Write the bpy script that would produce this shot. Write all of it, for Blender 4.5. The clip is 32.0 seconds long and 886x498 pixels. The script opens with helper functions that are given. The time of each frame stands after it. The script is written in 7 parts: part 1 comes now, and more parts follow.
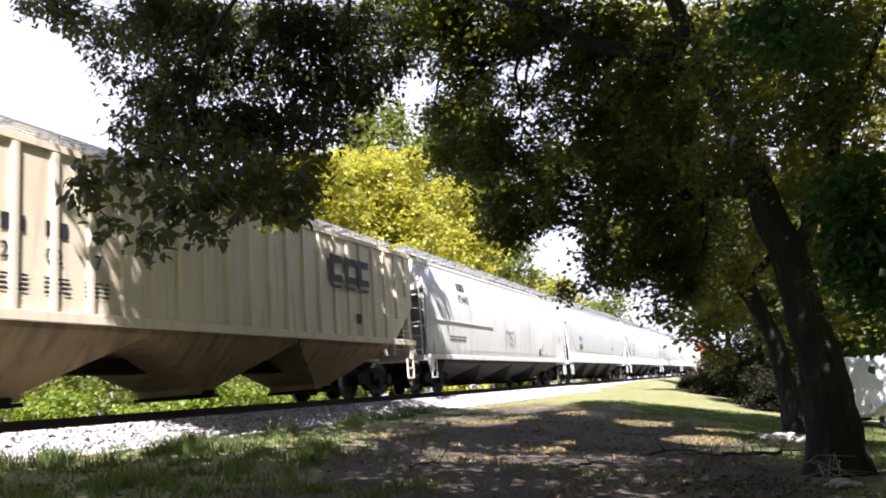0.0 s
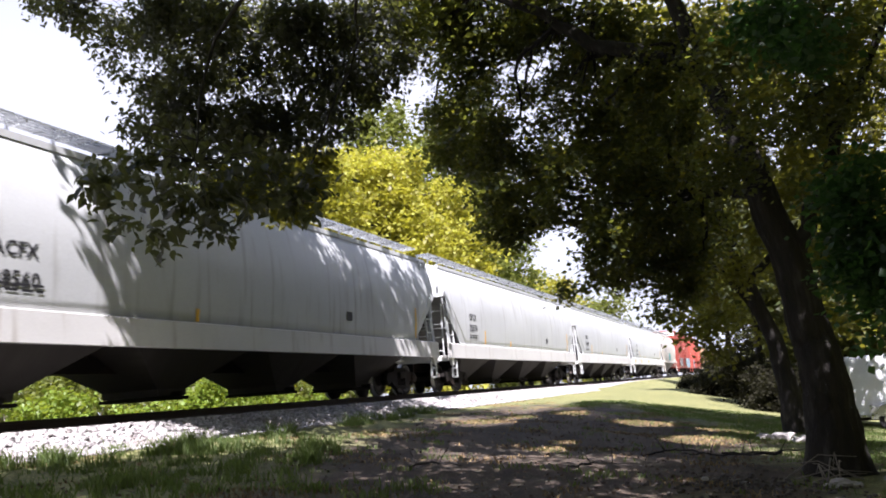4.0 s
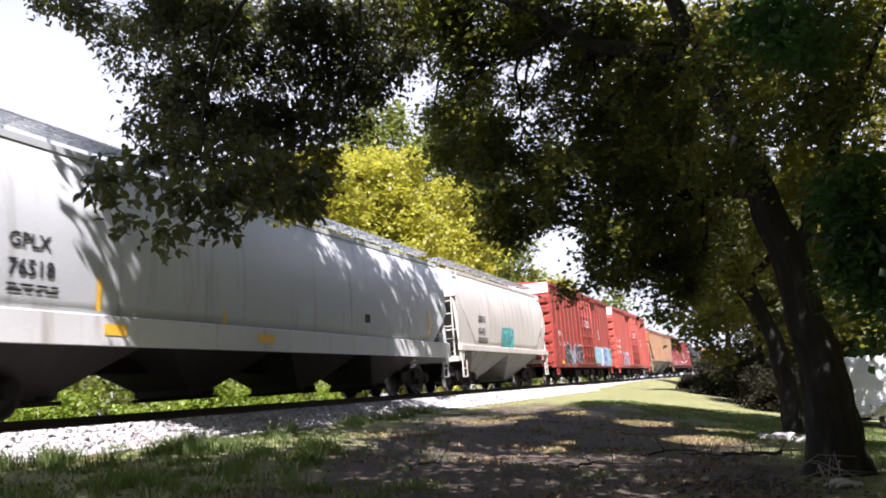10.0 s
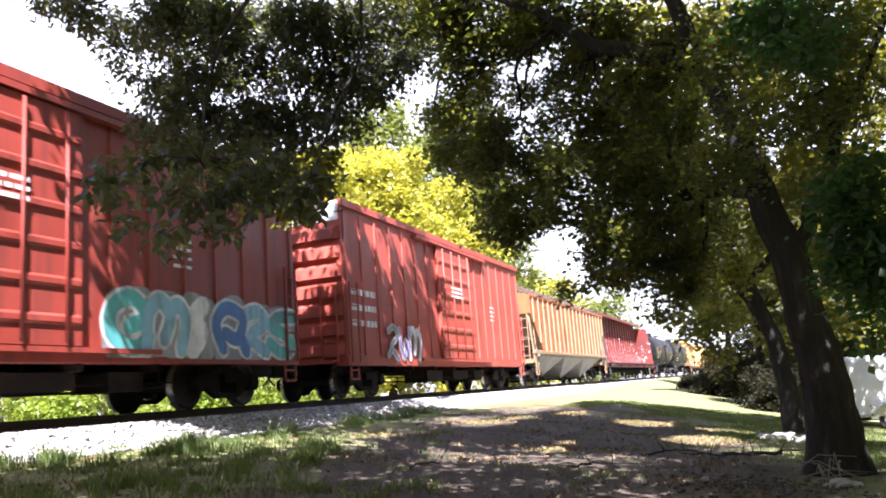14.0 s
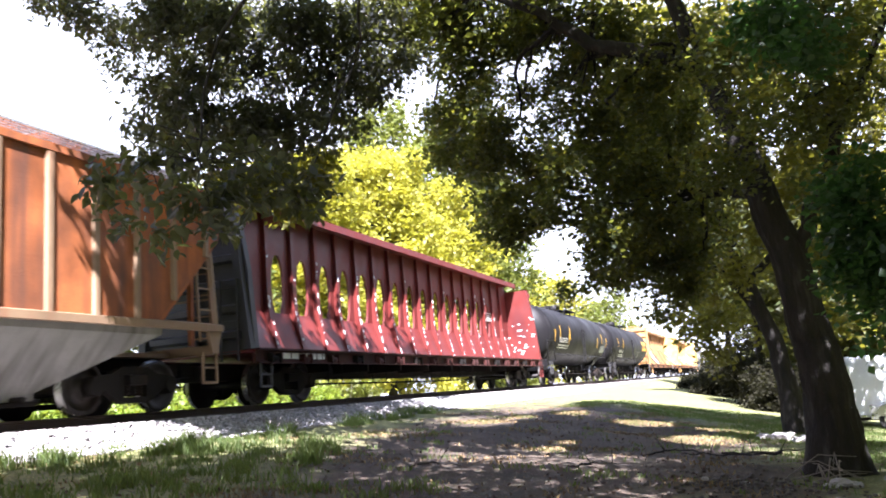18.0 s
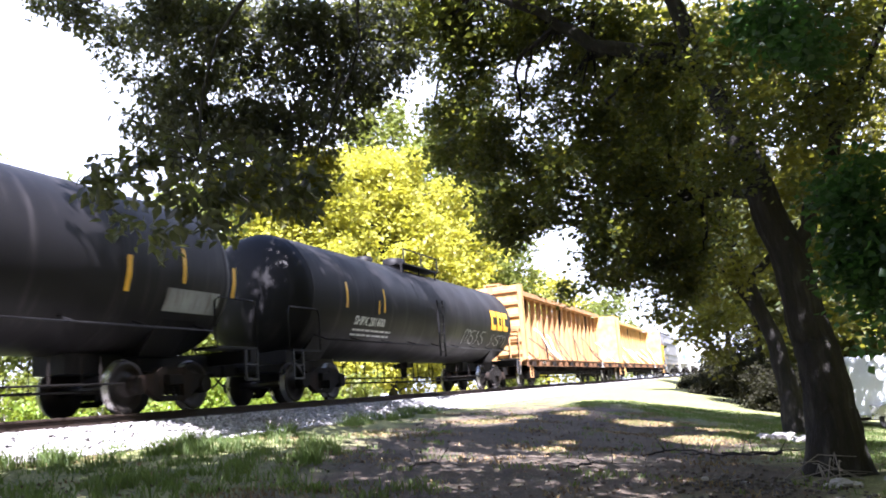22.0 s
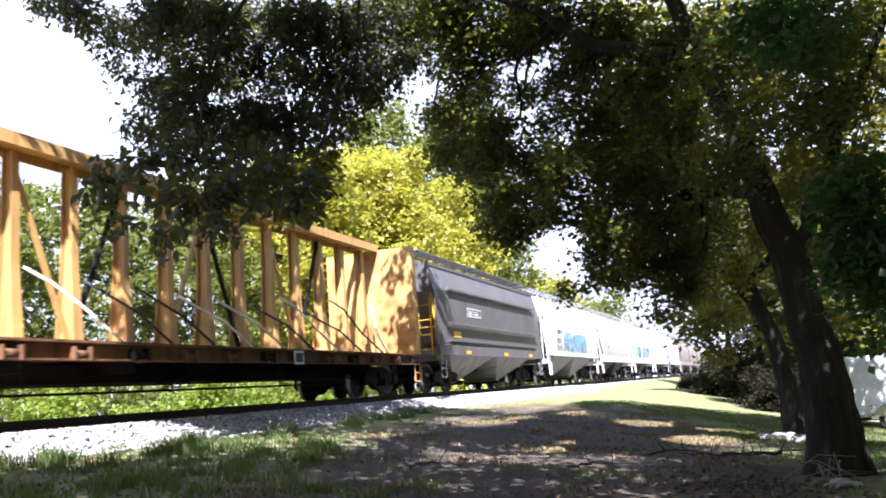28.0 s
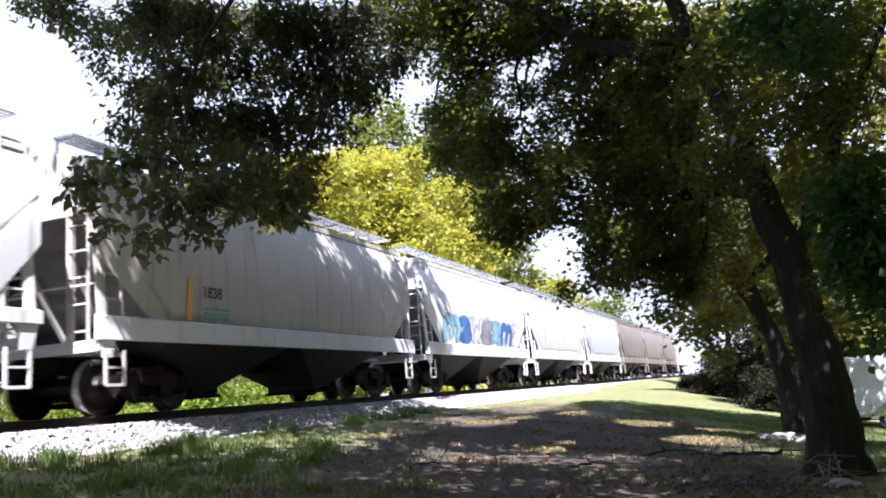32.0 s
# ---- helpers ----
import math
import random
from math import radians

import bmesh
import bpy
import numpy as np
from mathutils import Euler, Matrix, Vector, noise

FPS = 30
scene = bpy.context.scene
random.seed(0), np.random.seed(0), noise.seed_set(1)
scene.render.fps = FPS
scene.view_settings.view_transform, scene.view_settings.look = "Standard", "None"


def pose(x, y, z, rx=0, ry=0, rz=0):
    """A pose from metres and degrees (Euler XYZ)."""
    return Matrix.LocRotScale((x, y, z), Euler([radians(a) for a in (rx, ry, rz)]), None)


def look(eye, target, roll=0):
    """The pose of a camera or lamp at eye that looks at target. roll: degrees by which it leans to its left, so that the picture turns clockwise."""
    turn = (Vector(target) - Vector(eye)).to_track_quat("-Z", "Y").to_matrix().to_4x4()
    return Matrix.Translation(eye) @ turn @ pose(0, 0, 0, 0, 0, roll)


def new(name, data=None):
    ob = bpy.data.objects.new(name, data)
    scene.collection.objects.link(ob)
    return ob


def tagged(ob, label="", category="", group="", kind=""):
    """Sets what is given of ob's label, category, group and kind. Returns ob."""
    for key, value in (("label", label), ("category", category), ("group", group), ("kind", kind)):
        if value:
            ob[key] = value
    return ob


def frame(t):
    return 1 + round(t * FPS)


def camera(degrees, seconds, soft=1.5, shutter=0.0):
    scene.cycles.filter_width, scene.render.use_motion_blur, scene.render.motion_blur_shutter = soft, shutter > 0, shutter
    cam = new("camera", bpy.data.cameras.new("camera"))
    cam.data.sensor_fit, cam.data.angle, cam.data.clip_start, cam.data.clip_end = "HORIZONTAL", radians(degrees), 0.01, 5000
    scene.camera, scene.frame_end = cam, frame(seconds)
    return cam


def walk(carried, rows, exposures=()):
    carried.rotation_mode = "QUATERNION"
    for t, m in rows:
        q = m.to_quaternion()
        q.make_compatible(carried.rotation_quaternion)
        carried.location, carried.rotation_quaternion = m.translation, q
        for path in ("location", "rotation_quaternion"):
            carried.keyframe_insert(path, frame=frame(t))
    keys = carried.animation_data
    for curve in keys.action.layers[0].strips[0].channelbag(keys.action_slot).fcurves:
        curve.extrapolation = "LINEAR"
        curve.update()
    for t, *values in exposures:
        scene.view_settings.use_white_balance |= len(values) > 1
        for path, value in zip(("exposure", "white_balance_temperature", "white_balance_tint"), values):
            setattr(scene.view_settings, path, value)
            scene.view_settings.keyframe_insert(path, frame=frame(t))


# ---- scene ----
# Camera: held still beside the line, its lens at the height of the rail head.
cam = camera(56.46, 32.0, soft=1.85, shutter=0.2)
VIEW = pose(0.0, 0.0, 1.6, 99.92, 4.22, 21.46)
# the clip's own camera closes down while pale cars fill its view
EXPOSE = [(0, 1.88), (3.5, 1.74), (6, 1.73), (9.5, 1.73), (12.4, 1.88), (13, 2.27), (14, 2.72), (16.5, 2.8), (19, 2.92), (22, 2.89), (25, 2.57), (28, 2.27), (31, 1.97), (32, 1.97)]
walk(cam, [(0.0, VIEW), (32.0, VIEW)], [(t, stops, 6000.0 - 34.0 * max(0.0, min(t, 24.0) - 12.0), 23.0) for t, stops in EXPOSE])

# ---- world, sun, exposure ----
SUN_TO = Vector((0.255, -0.59, 0.766)).normalized()
SUN_ELEV = math.asin(SUN_TO.z)
world = bpy.data.worlds.new("world")
scene.world = world
world.use_nodes = True
wn = world.node_tree.nodes
sky = wn.new("ShaderNodeTexSky")
sky.sky_type = "NISHITA"
sky.sun_disc = False
sky.sun_elevation = SUN_ELEV
sky.sun_rotation = math.atan2(SUN_TO.x, SUN_TO.y)
sky.air_density, sky.dust_density, sky.ozone_density = 1.0, 2.0, 1.0
wn["Background"].inputs[1].default_value = 0.066
# thin bright summer haze over the blue
haze = wn.new("ShaderNodeMix")
haze.data_type = "RGBA"
haze.inputs[0].default_value = 0.88
way_up = wn.new("ShaderNodeSeparateXYZ")
world.node_tree.links.new(wn.new("ShaderNodeTexCoord").outputs["Generated"], way_up.inputs[0])
rise = wn.new("ShaderNodeMapRange")
rise.interpolation_type = "SMOOTHSTEP"
rise.inputs[1].default_value, rise.inputs[2].default_value = 0.32, 0.80
world.node_tree.links.new(way_up.outputs[2], rise.inputs[0])
vault = wn.new("ShaderNodeMix")
vault.data_type = "RGBA"
vault.inputs[6].default_value = (5.3, 5.45, 5.75, 1.0)
vault.inputs[7].default_value = (1.0, 1.45, 2.4, 1.0)
world.node_tree.links.new(rise.outputs[0], vault.inputs[0])
world.node_tree.links.new(vault.outputs[2], haze.inputs[7])
world.node_tree.links.new(sky.outputs[0], haze.inputs[6])
world.node_tree.links.new(haze.outputs[2], wn["Background"].inputs[0])
sun = new("sun", bpy.data.lights.new("sun", "SUN"))
sun.data.energy, sun.data.angle, sun.data.color = 5.0, radians(0.4), (1.0, 0.95, 0.88)
sun.matrix_world = look(SUN_TO * 60, (0, 0, 0))

# ---- plan ----
TRACK_X = -11.2
RAIL_Z = 1.66


def travelled(t):
    """Metres that the train has rolled after t seconds."""
    return 9.6 * t + 0.0135 * t * t - 1.5 * (1 - math.exp(-t / 3))


# ---- materials ----
def material(name, color, rough=0.6, metal=0.0, vary=0.25, scale=3.0, fine=40.0, bump=0.15, dirt=None, dirt_amount=0.0,
             streak=False, dirt_scale=1.2, random_amount=0.0, translucent=None, stretch=None, spec=0.5):
    """A painted or natural surface: coarse and fine variation, optional dirt in blotches or upright streaks."""
    m = bpy.data.materials.new(name)
    m.use_nodes = True
    nt = m.node_tree
    nodes, link = nt.nodes, nt.links.new
    bsdf = nodes["Principled BSDF"]
    bsdf.inputs["Roughness"].default_value = rough
    bsdf.inputs["Metallic"].default_value = metal
    bsdf.inputs["Specular IOR Level"].default_value = spec
    co = nodes.new("ShaderNodeTexCoord")
    src = co.outputs["Object"]
    info = nodes.new("ShaderNodeObjectInfo")
    shift = nodes.new("ShaderNodeVectorMath")
    shift.operation = "MULTIPLY_ADD"
    link(info.outputs["Random"], shift.inputs[0])
    shift.inputs[1].default_value = (37.0, 91.0, 53.0)
    link(src, shift.inputs[2])
    src = shift.outputs[0]
    if stretch:
        mp0 = nodes.new("ShaderNodeMapping")
        mp0.inputs["Scale"].default_value = stretch
        link(src, mp0.inputs[0])
        src = mp0.outputs[0]

    def noise_of(vec, sc, detail=5.0):
        n = nodes.new("ShaderNodeTexNoise")
        n.inputs["Scale"].default_value = sc
        n.inputs["Detail"].default_value = detail
        link(vec, n.inputs["Vector"])
        return n.outputs["Fac"]

    def ramp(fac, a, b, lo, hi):
        r = nodes.new("ShaderNodeMapRange")
        r.inputs[1].default_value, r.inputs[2].default_value = a, b
        r.inputs[3].default_value, r.inputs[4].default_value = lo, hi
        link(fac, r.inputs[0])
        return r.outputs[0]

    def mix(fac, a, b, mode="MIX"):
        x = nodes.new("ShaderNodeMix")
        x.data_type, x.blend_type = "RGBA", mode
        for val, s in ((fac, x.inputs[0]), (a, x.inputs[6]), (b, x.inputs[7])):
            if hasattr(val, "node"):
                link(val, s)
            else:
                s.default_value = val if isinstance(val, float) else (*val, 1.0)
        return x.outputs[2]

    coarse, grain = noise_of(src, scale), noise_of(src, fine, 3.0)
    lo, hi = tuple(c * (1 - vary) for c in color), tuple(min(1, c * (1 + vary)) for c in color)
    col = mix(ramp(coarse, 0.3, 0.7, 0.0, 1.0), lo, hi)
    col = mix(ramp(grain, 0.3, 0.7, 0.0, 0.22), col, tuple(c * 0.55 for c in color))
    if random_amount:
        if random_amount > 1:
            geo = nodes.new("ShaderNodeNewGeometry")
            rnd = geo.outputs["Random Per Island"]
        else:
            rnd = nodes.new("ShaderNodeObjectInfo").outputs["Random"]
        hsv = nodes.new("ShaderNodeHueSaturation")
        link(ramp(rnd, 0, 1, 0.62, 1.35), hsv.inputs["Value"])
        link(ramp(rnd, 0, 1, 0.485, 0.515), hsv.inputs["Hue"])
        link(col, hsv.inputs["Color"])
        col = hsv.outputs[0]
    if dirt:
        mp = nodes.new("ShaderNodeMapping")
        mp.inputs["Scale"].default_value = (1.0, 4.0, 0.35) if streak else (1, 1, 1)
        link(src, mp.inputs[0])
        d = noise_of(mp.outputs[0], dirt_scale, 8.0)
        col = mix(ramp(d, 0.62 - dirt_amount * 0.3, 0.72, 0.0, min(1.0, 0.55 + dirt_amount * 0.4)), col, dirt)
    link(col, bsdf.inputs["Base Color"])
    link(ramp(coarse, 0.3, 0.7, max(0.05, rough - 0.12), min(1.0, rough + 0.12)), bsdf.inputs["Roughness"])
    if bump:
        b = nodes.new("ShaderNodeBump")
        b.inputs["Strength"].default_value = bump
        b.inputs["Distance"].default_value = 0.02
        link(grain, b.inputs["Height"])
        link(b.outputs[0], bsdf.inputs["Normal"])
    if translucent:
        tr = nodes.new("ShaderNodeBsdfTranslucent")
        link(mix(0.75, col, translucent), tr.inputs["Color"])
        mx = nodes.new("ShaderNodeMixShader")
        mx.inputs[0].default_value = 0.42
        link(bsdf.outputs[0], mx.inputs[1])
        link(tr.outputs[0], mx.inputs[2])
        link(mx.outputs[0], nodes["Material Output"].inputs[0])
    return m


M_CREAM = material("cream_paint", (0.66, 0.59, 0.43), 0.55, 0, 0.08, 0.8, 30, 0.05, (0.36, 0.29, 0.2), 0.25, True)
M_PALE = material("pale_grey_paint", (0.60, 0.60, 0.58), 0.45, 0, 0.07, 0.8, 30, 0.05, (0.3, 0.27, 0.23), 0.2, True)
M_GREY = material("grey_paint", (0.50, 0.52, 0.52), 0.42, 0, 0.07, 0.8, 30, 0.05, (0.26, 0.25, 0.23), 0.2, True)
M_BEIGE = material("beige_grey_paint", (0.50, 0.47, 0.42), 0.5, 0, 0.08, 0.8, 30, 0.05, (0.24, 0.2, 0.16), 0.3, True)
M_DUN = material("dun_paint", (0.22, 0.185, 0.16), 0.55, 0, 0.12, 0.8, 30, 0.05, (0.14, 0.075, 0.045), 0.4, True)
# bay grime, with under-car shade painted into the same dark colour
M_GRIME_SHADE = material("grimy_shaded_bay", (0.040, 0.037, 0.035), 0.8, 0, 0.3, 1.2, 30, 0.1, (0.03, 0.027, 0.025), 0.6, True, spec=0.2)
M_GRIME_TAN = material("grimy_tan_bay", (0.27, 0.195, 0.10), 0.8, 0, 0.25, 1.2, 30, 0.1, (0.10, 0.075, 0.05), 0.55, True)
M_GRIME_PALE = material("dusty_pale_bay", (0.22, 0.215, 0.205), 0.8, 0, 0.25, 1.2, 30, 0.1, (0.09, 0.08, 0.07), 0.5, True)
M_WHITE = material("white_paint", (0.72, 0.72, 0.72), 0.4, 0, 0.05, 1.0, 30, 0.03, (0.45, 0.42, 0.38), 0.15, True)
M_OXIDE = material("red_oxide_paint", (0.245, 0.034, 0.021), 0.6, 0, 0.16, 0.9, 30, 0.08, (0.10, 0.022, 0.017), 0.4, True)
M_OXIDE_B = material("orange_red_paint", (0.35, 0.062, 0.041), 0.6, 0, 0.14, 0.9, 30, 0.08, (0.15, 0.034, 0.026), 0.35, True)
M_RUSTED = material("rusted_panel", (0.33, 0.10, 0.026), 0.8, 0, 0.5, 1.3, 25, 0.2, (0.09, 0.042, 0.028), 0.6, True, 0.9)
M_TAN = material("faded_tan_paint", (0.25, 0.165, 0.095), 0.7, 0, 0.2, 1.5, 25, 0.1, (0.23, 0.1, 0.05), 0.4, True)
M_MAROON = material("maroon_paint", (0.13, 0.0165, 0.0125), 0.55, 0, 0.16, 1.0, 30, 0.06, (0.075, 0.016, 0.018), 0.35, True)
M_SOOTY_RED = material("sooty_maroon_sill", (0.055, 0.018, 0.015), 0.75, 0, 0.3, 1.5, 30, 0.08, (0.02, 0.016, 0.015), 0.5, True, spec=0.2)
M_SOOTY_BROWN = material("sooty_brown_sill", (0.15, 0.075, 0.036), 0.75, 0, 0.35, 1.5, 30, 0.08, (0.02, 0.016, 0.014), 0.5, True, spec=0.2)
M_BLACK = material("dusty_black_tank_paint", (0.010, 0.0095, 0.0105), 0.55, 0, 0.35, 0.6, 20, 0.04, (0.036, 0.033, 0.034), 0.28, True, spec=0.15)
M_YELLOW = material("worn_yellow_paint", (0.37, 0.195, 0.075), 0.6, 0, 0.14, 1.1, 30, 0.08, (0.16, 0.07, 0.035), 0.5, True)
M_YELLOW_B = material("faded_yellow_paint", (0.47, 0.28, 0.085), 0.6, 0, 0.16, 1.1, 30, 0.08, (0.20, 0.10, 0.04), 0.4, True)
M_YPANEL = material("bright_yellow_paint", (0.56, 0.34, 0.11), 0.6, 0, 0.3, 1.6, 30, 0.05, (0.24, 0.10, 0.03), 0.75, False, 2.2)
M_CHAR = material("charcoal_paint", (0.035, 0.035, 0.038), 0.6, 0, 0.2, 1.0, 30, 0.05, (0.08, 0.07, 0.065), 0.25, True)
M_DGREY = material("dark_grey_paint", (0.105, 0.10, 0.098), 0.5, 0, 0.12, 0.9, 30, 0.05, (0.16, 0.15, 0.14), 0.25, True)
M_LAMP_YEL = material("safety_yellow", (0.80, 0.45, 0.03), 0.5, 0, 0.1, 3, 40, 0.03)
M_STEEL = material("dark_underframe_steel", (0.013, 0.011, 0.010), 0.85, 0.0, 0.35, 3, 40, 0.2, (0.04, 0.024, 0.016), 0.3, spec=0.15)
M_WHEEL = material("wheel_steel", (0.024, 0.020, 0.018), 0.6, 0.3, 0.3, 5, 60, 0.1, (0.045, 0.025, 0.016), 0.4)
M_TREAD = material("polished_tread", (0.42, 0.41, 0.40), 0.3, 0.9, 0.1, 5, 60, 0.02)
M_RAIL = material("rusty_rail", (0.035, 0.022, 0.015), 0.8, 0.2, 0.3, 4, 60, 0.15)
M_RAILHEAD = material("rail_head", (0.35, 0.33, 0.31), 0.35, 0.9, 0.15, 4, 60, 0.05)
M_TIE = material("creosoted_tie", (0.07, 0.05, 0.038), 0.9, 0, 0.35, 4, 50, 0.5, None, 0, random_amount=0.5, stretch=(1, 6, 6))
M_LETTER_D = material("dark_lettering", (0.015, 0.015, 0.018), 0.6, 0, 0.2, 4, 40, 0)
M_LETTER_W = material("white_lettering", (0.72, 0.72, 0.70), 0.6, 0, 0.12, 4, 40, 0)
M_LOGO_Y = material("yellow_logo_paint", (0.80, 0.42, 0.02), 0.5, 0, 0.1, 4, 40, 0)
M_SPRAY = {
    "white": material("white_spray_paint", (0.66, 0.66, 0.68), 0.6, 0, 0.45, 1.6, 30, 0, (0.09, 0.06, 0.055), 0.35, True, 2.5),
    "teal": material("teal_spray_paint", (0.10, 0.42, 0.42), 0.6, 0, 0.45, 1.6, 30, 0, (0.09, 0.06, 0.055), 0.35, True, 2.5),
    "blue": material("blue_spray_paint", (0.06, 0.16, 0.42), 0.6, 0, 0.45, 1.6, 30, 0, (0.09, 0.06, 0.055), 0.35, True, 2.5),
    "sky": material("pale_blue_spray_paint", (0.22, 0.42, 0.55), 0.6, 0, 0.45, 1.6, 30, 0, (0.09, 0.06, 0.055), 0.35, True, 2.5),
    "grey": material("grey_spray_paint", (0.26, 0.27, 0.29), 0.6, 0, 0.45, 1.6, 30, 0, (0.09, 0.06, 0.055), 0.35, True, 2.5),
    "black": material("black_spray_paint", (0.02, 0.02, 0.025), 0.5, 0, 0.2, 2, 30, 0),
    "violet": material("violet_spray_paint", (0.30, 0.24, 0.46), 0.5, 0, 0.2, 2, 30, 0),
}
M_RUST_SMEAR = material("orange_rust_smear", (0.36, 0.12, 0.04), 0.85, 0, 0.3, 5, 40, 0)
M_STONE = material("ballast_stone", (0.40, 0.38, 0.37), 0.9, 0, 0.35, 8, 60, 0.3, (0.16, 0.12, 0.095), 0.3, random_amount=2)
M_BED = material("ballast_bed", (0.38, 0.365, 0.36), 0.95, 0, 0.4, 14, 90, 1.0, (0.15, 0.13, 0.11), 0.4)
M_ROCK = material("pale_rock", (0.40, 0.38, 0.37), 0.9, 0, 0.25, 6, 50, 0.5)
M_PEBBLE = material("dull_pebble", (0.12, 0.105, 0.095), 0.95, 0, 0.3, 6, 50, 0.4, random_amount=2)
M_BARK = material("furrowed_bark", (0.018, 0.0155, 0.0135), 0.95, 0, 0.7, 5, 22, 1.0, (0.075, 0.068, 0.062), 0.24, dirt_scale=4.5, stretch=(2.5, 2.5, 0.6))
M_TWIG = material("dry_twig", (0.24, 0.215, 0.19), 0.9, 0, 0.3, 10, 60, 0.3)
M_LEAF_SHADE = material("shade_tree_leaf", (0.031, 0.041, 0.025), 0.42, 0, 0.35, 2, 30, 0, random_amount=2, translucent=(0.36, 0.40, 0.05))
M_LEAF_DEEP = material("deep_green_leaf", (0.024, 0.050, 0.022), 0.5, 0, 0.3, 2, 30, 0, random_amount=2, translucent=(0.12, 0.30, 0.04))
M_LEAF_WOOD = material("wood_edge_leaf", (0.045, 0.055, 0.018), 0.55, 0, 0.3, 1, 30, 0, random_amount=2, translucent=(0.24, 0.24, 0.03))
# lighter, yellower copy of the shade-tree leaf; sunlight is in its colour
M_LEAF_LIT = material("sun_painted_leaf", (0.10, 0.10, 0.024), 0.5, 0, 0.3, 1, 30, 0, random_amount=2, translucent=(0.50, 0.49, 0.04))
M_LEAF_NEAR = material("bough_leaf", (0.046, 0.051, 0.056), 0.34, 0, 0.25, 3, 30, 0, random_amount=2, translucent=(0.20, 0.22, 0.03), spec=0.5)
M_LEAF_GOLD = material("yellow_green_leaf", (0.275, 0.27, 0.042), 0.5, 0, 0.5, 0.35, 30, 0, random_amount=2, translucent=(0.68, 0.65, 0.05))
M_LEAF_MID = material("woodland_leaf", (0.105, 0.125, 0.028), 0.5, 0, 0.35, 0.5, 30, 0, random_amount=2, translucent=(0.30, 0.34, 0.04))
M_LEAF_BUSH = material("bush_leaf", (0.14, 0.20, 0.025), 0.5, 0, 0.3, 0.8, 30, 0, random_amount=2, translucent=(0.42, 0.5, 0.04))
# very dark and dull: the deep shade under the trees is in this colour
M_LEAF_DARK_SHADED = material("undergrowth_leaf_shaded", (0.030, 0.029, 0.020), 0.8, 0, 0.3, 1, 30, 0, random_amount=2, translucent=(0.05, 0.052, 0.015), spec=0.06)
M_GRASS = material("grass_blade", (0.078, 0.112, 0.032), 0.6, 0, 0.3, 0.6, 30, 0, random_amount=2, translucent=(0.26, 0.36, 0.05))
M_DRY = material("dry_grass", (0.25, 0.175, 0.08), 0.8, 0, 0.3, 1, 30, 0, random_amount=2)
M_LITTER = material("fallen_leaf", (0.15, 0.105, 0.075), 0.85, 0, 0.35, 3, 30, 0, random_amount=2)
M_TRAILER = material("white_trailer_skin", (0.82, 0.84, 0.86), 0.35, 0, 0.04, 1, 30, 0.02)
M_RUBBER = material("tyre_rubber", (0.022, 0.022, 0.023), 0.85, 0, 0.2, 6, 60, 0.2)
M_CHROME = material("bright_aluminium", (0.62, 0.63, 0.64), 0.3, 0.9, 0.08, 6, 60, 0.03)


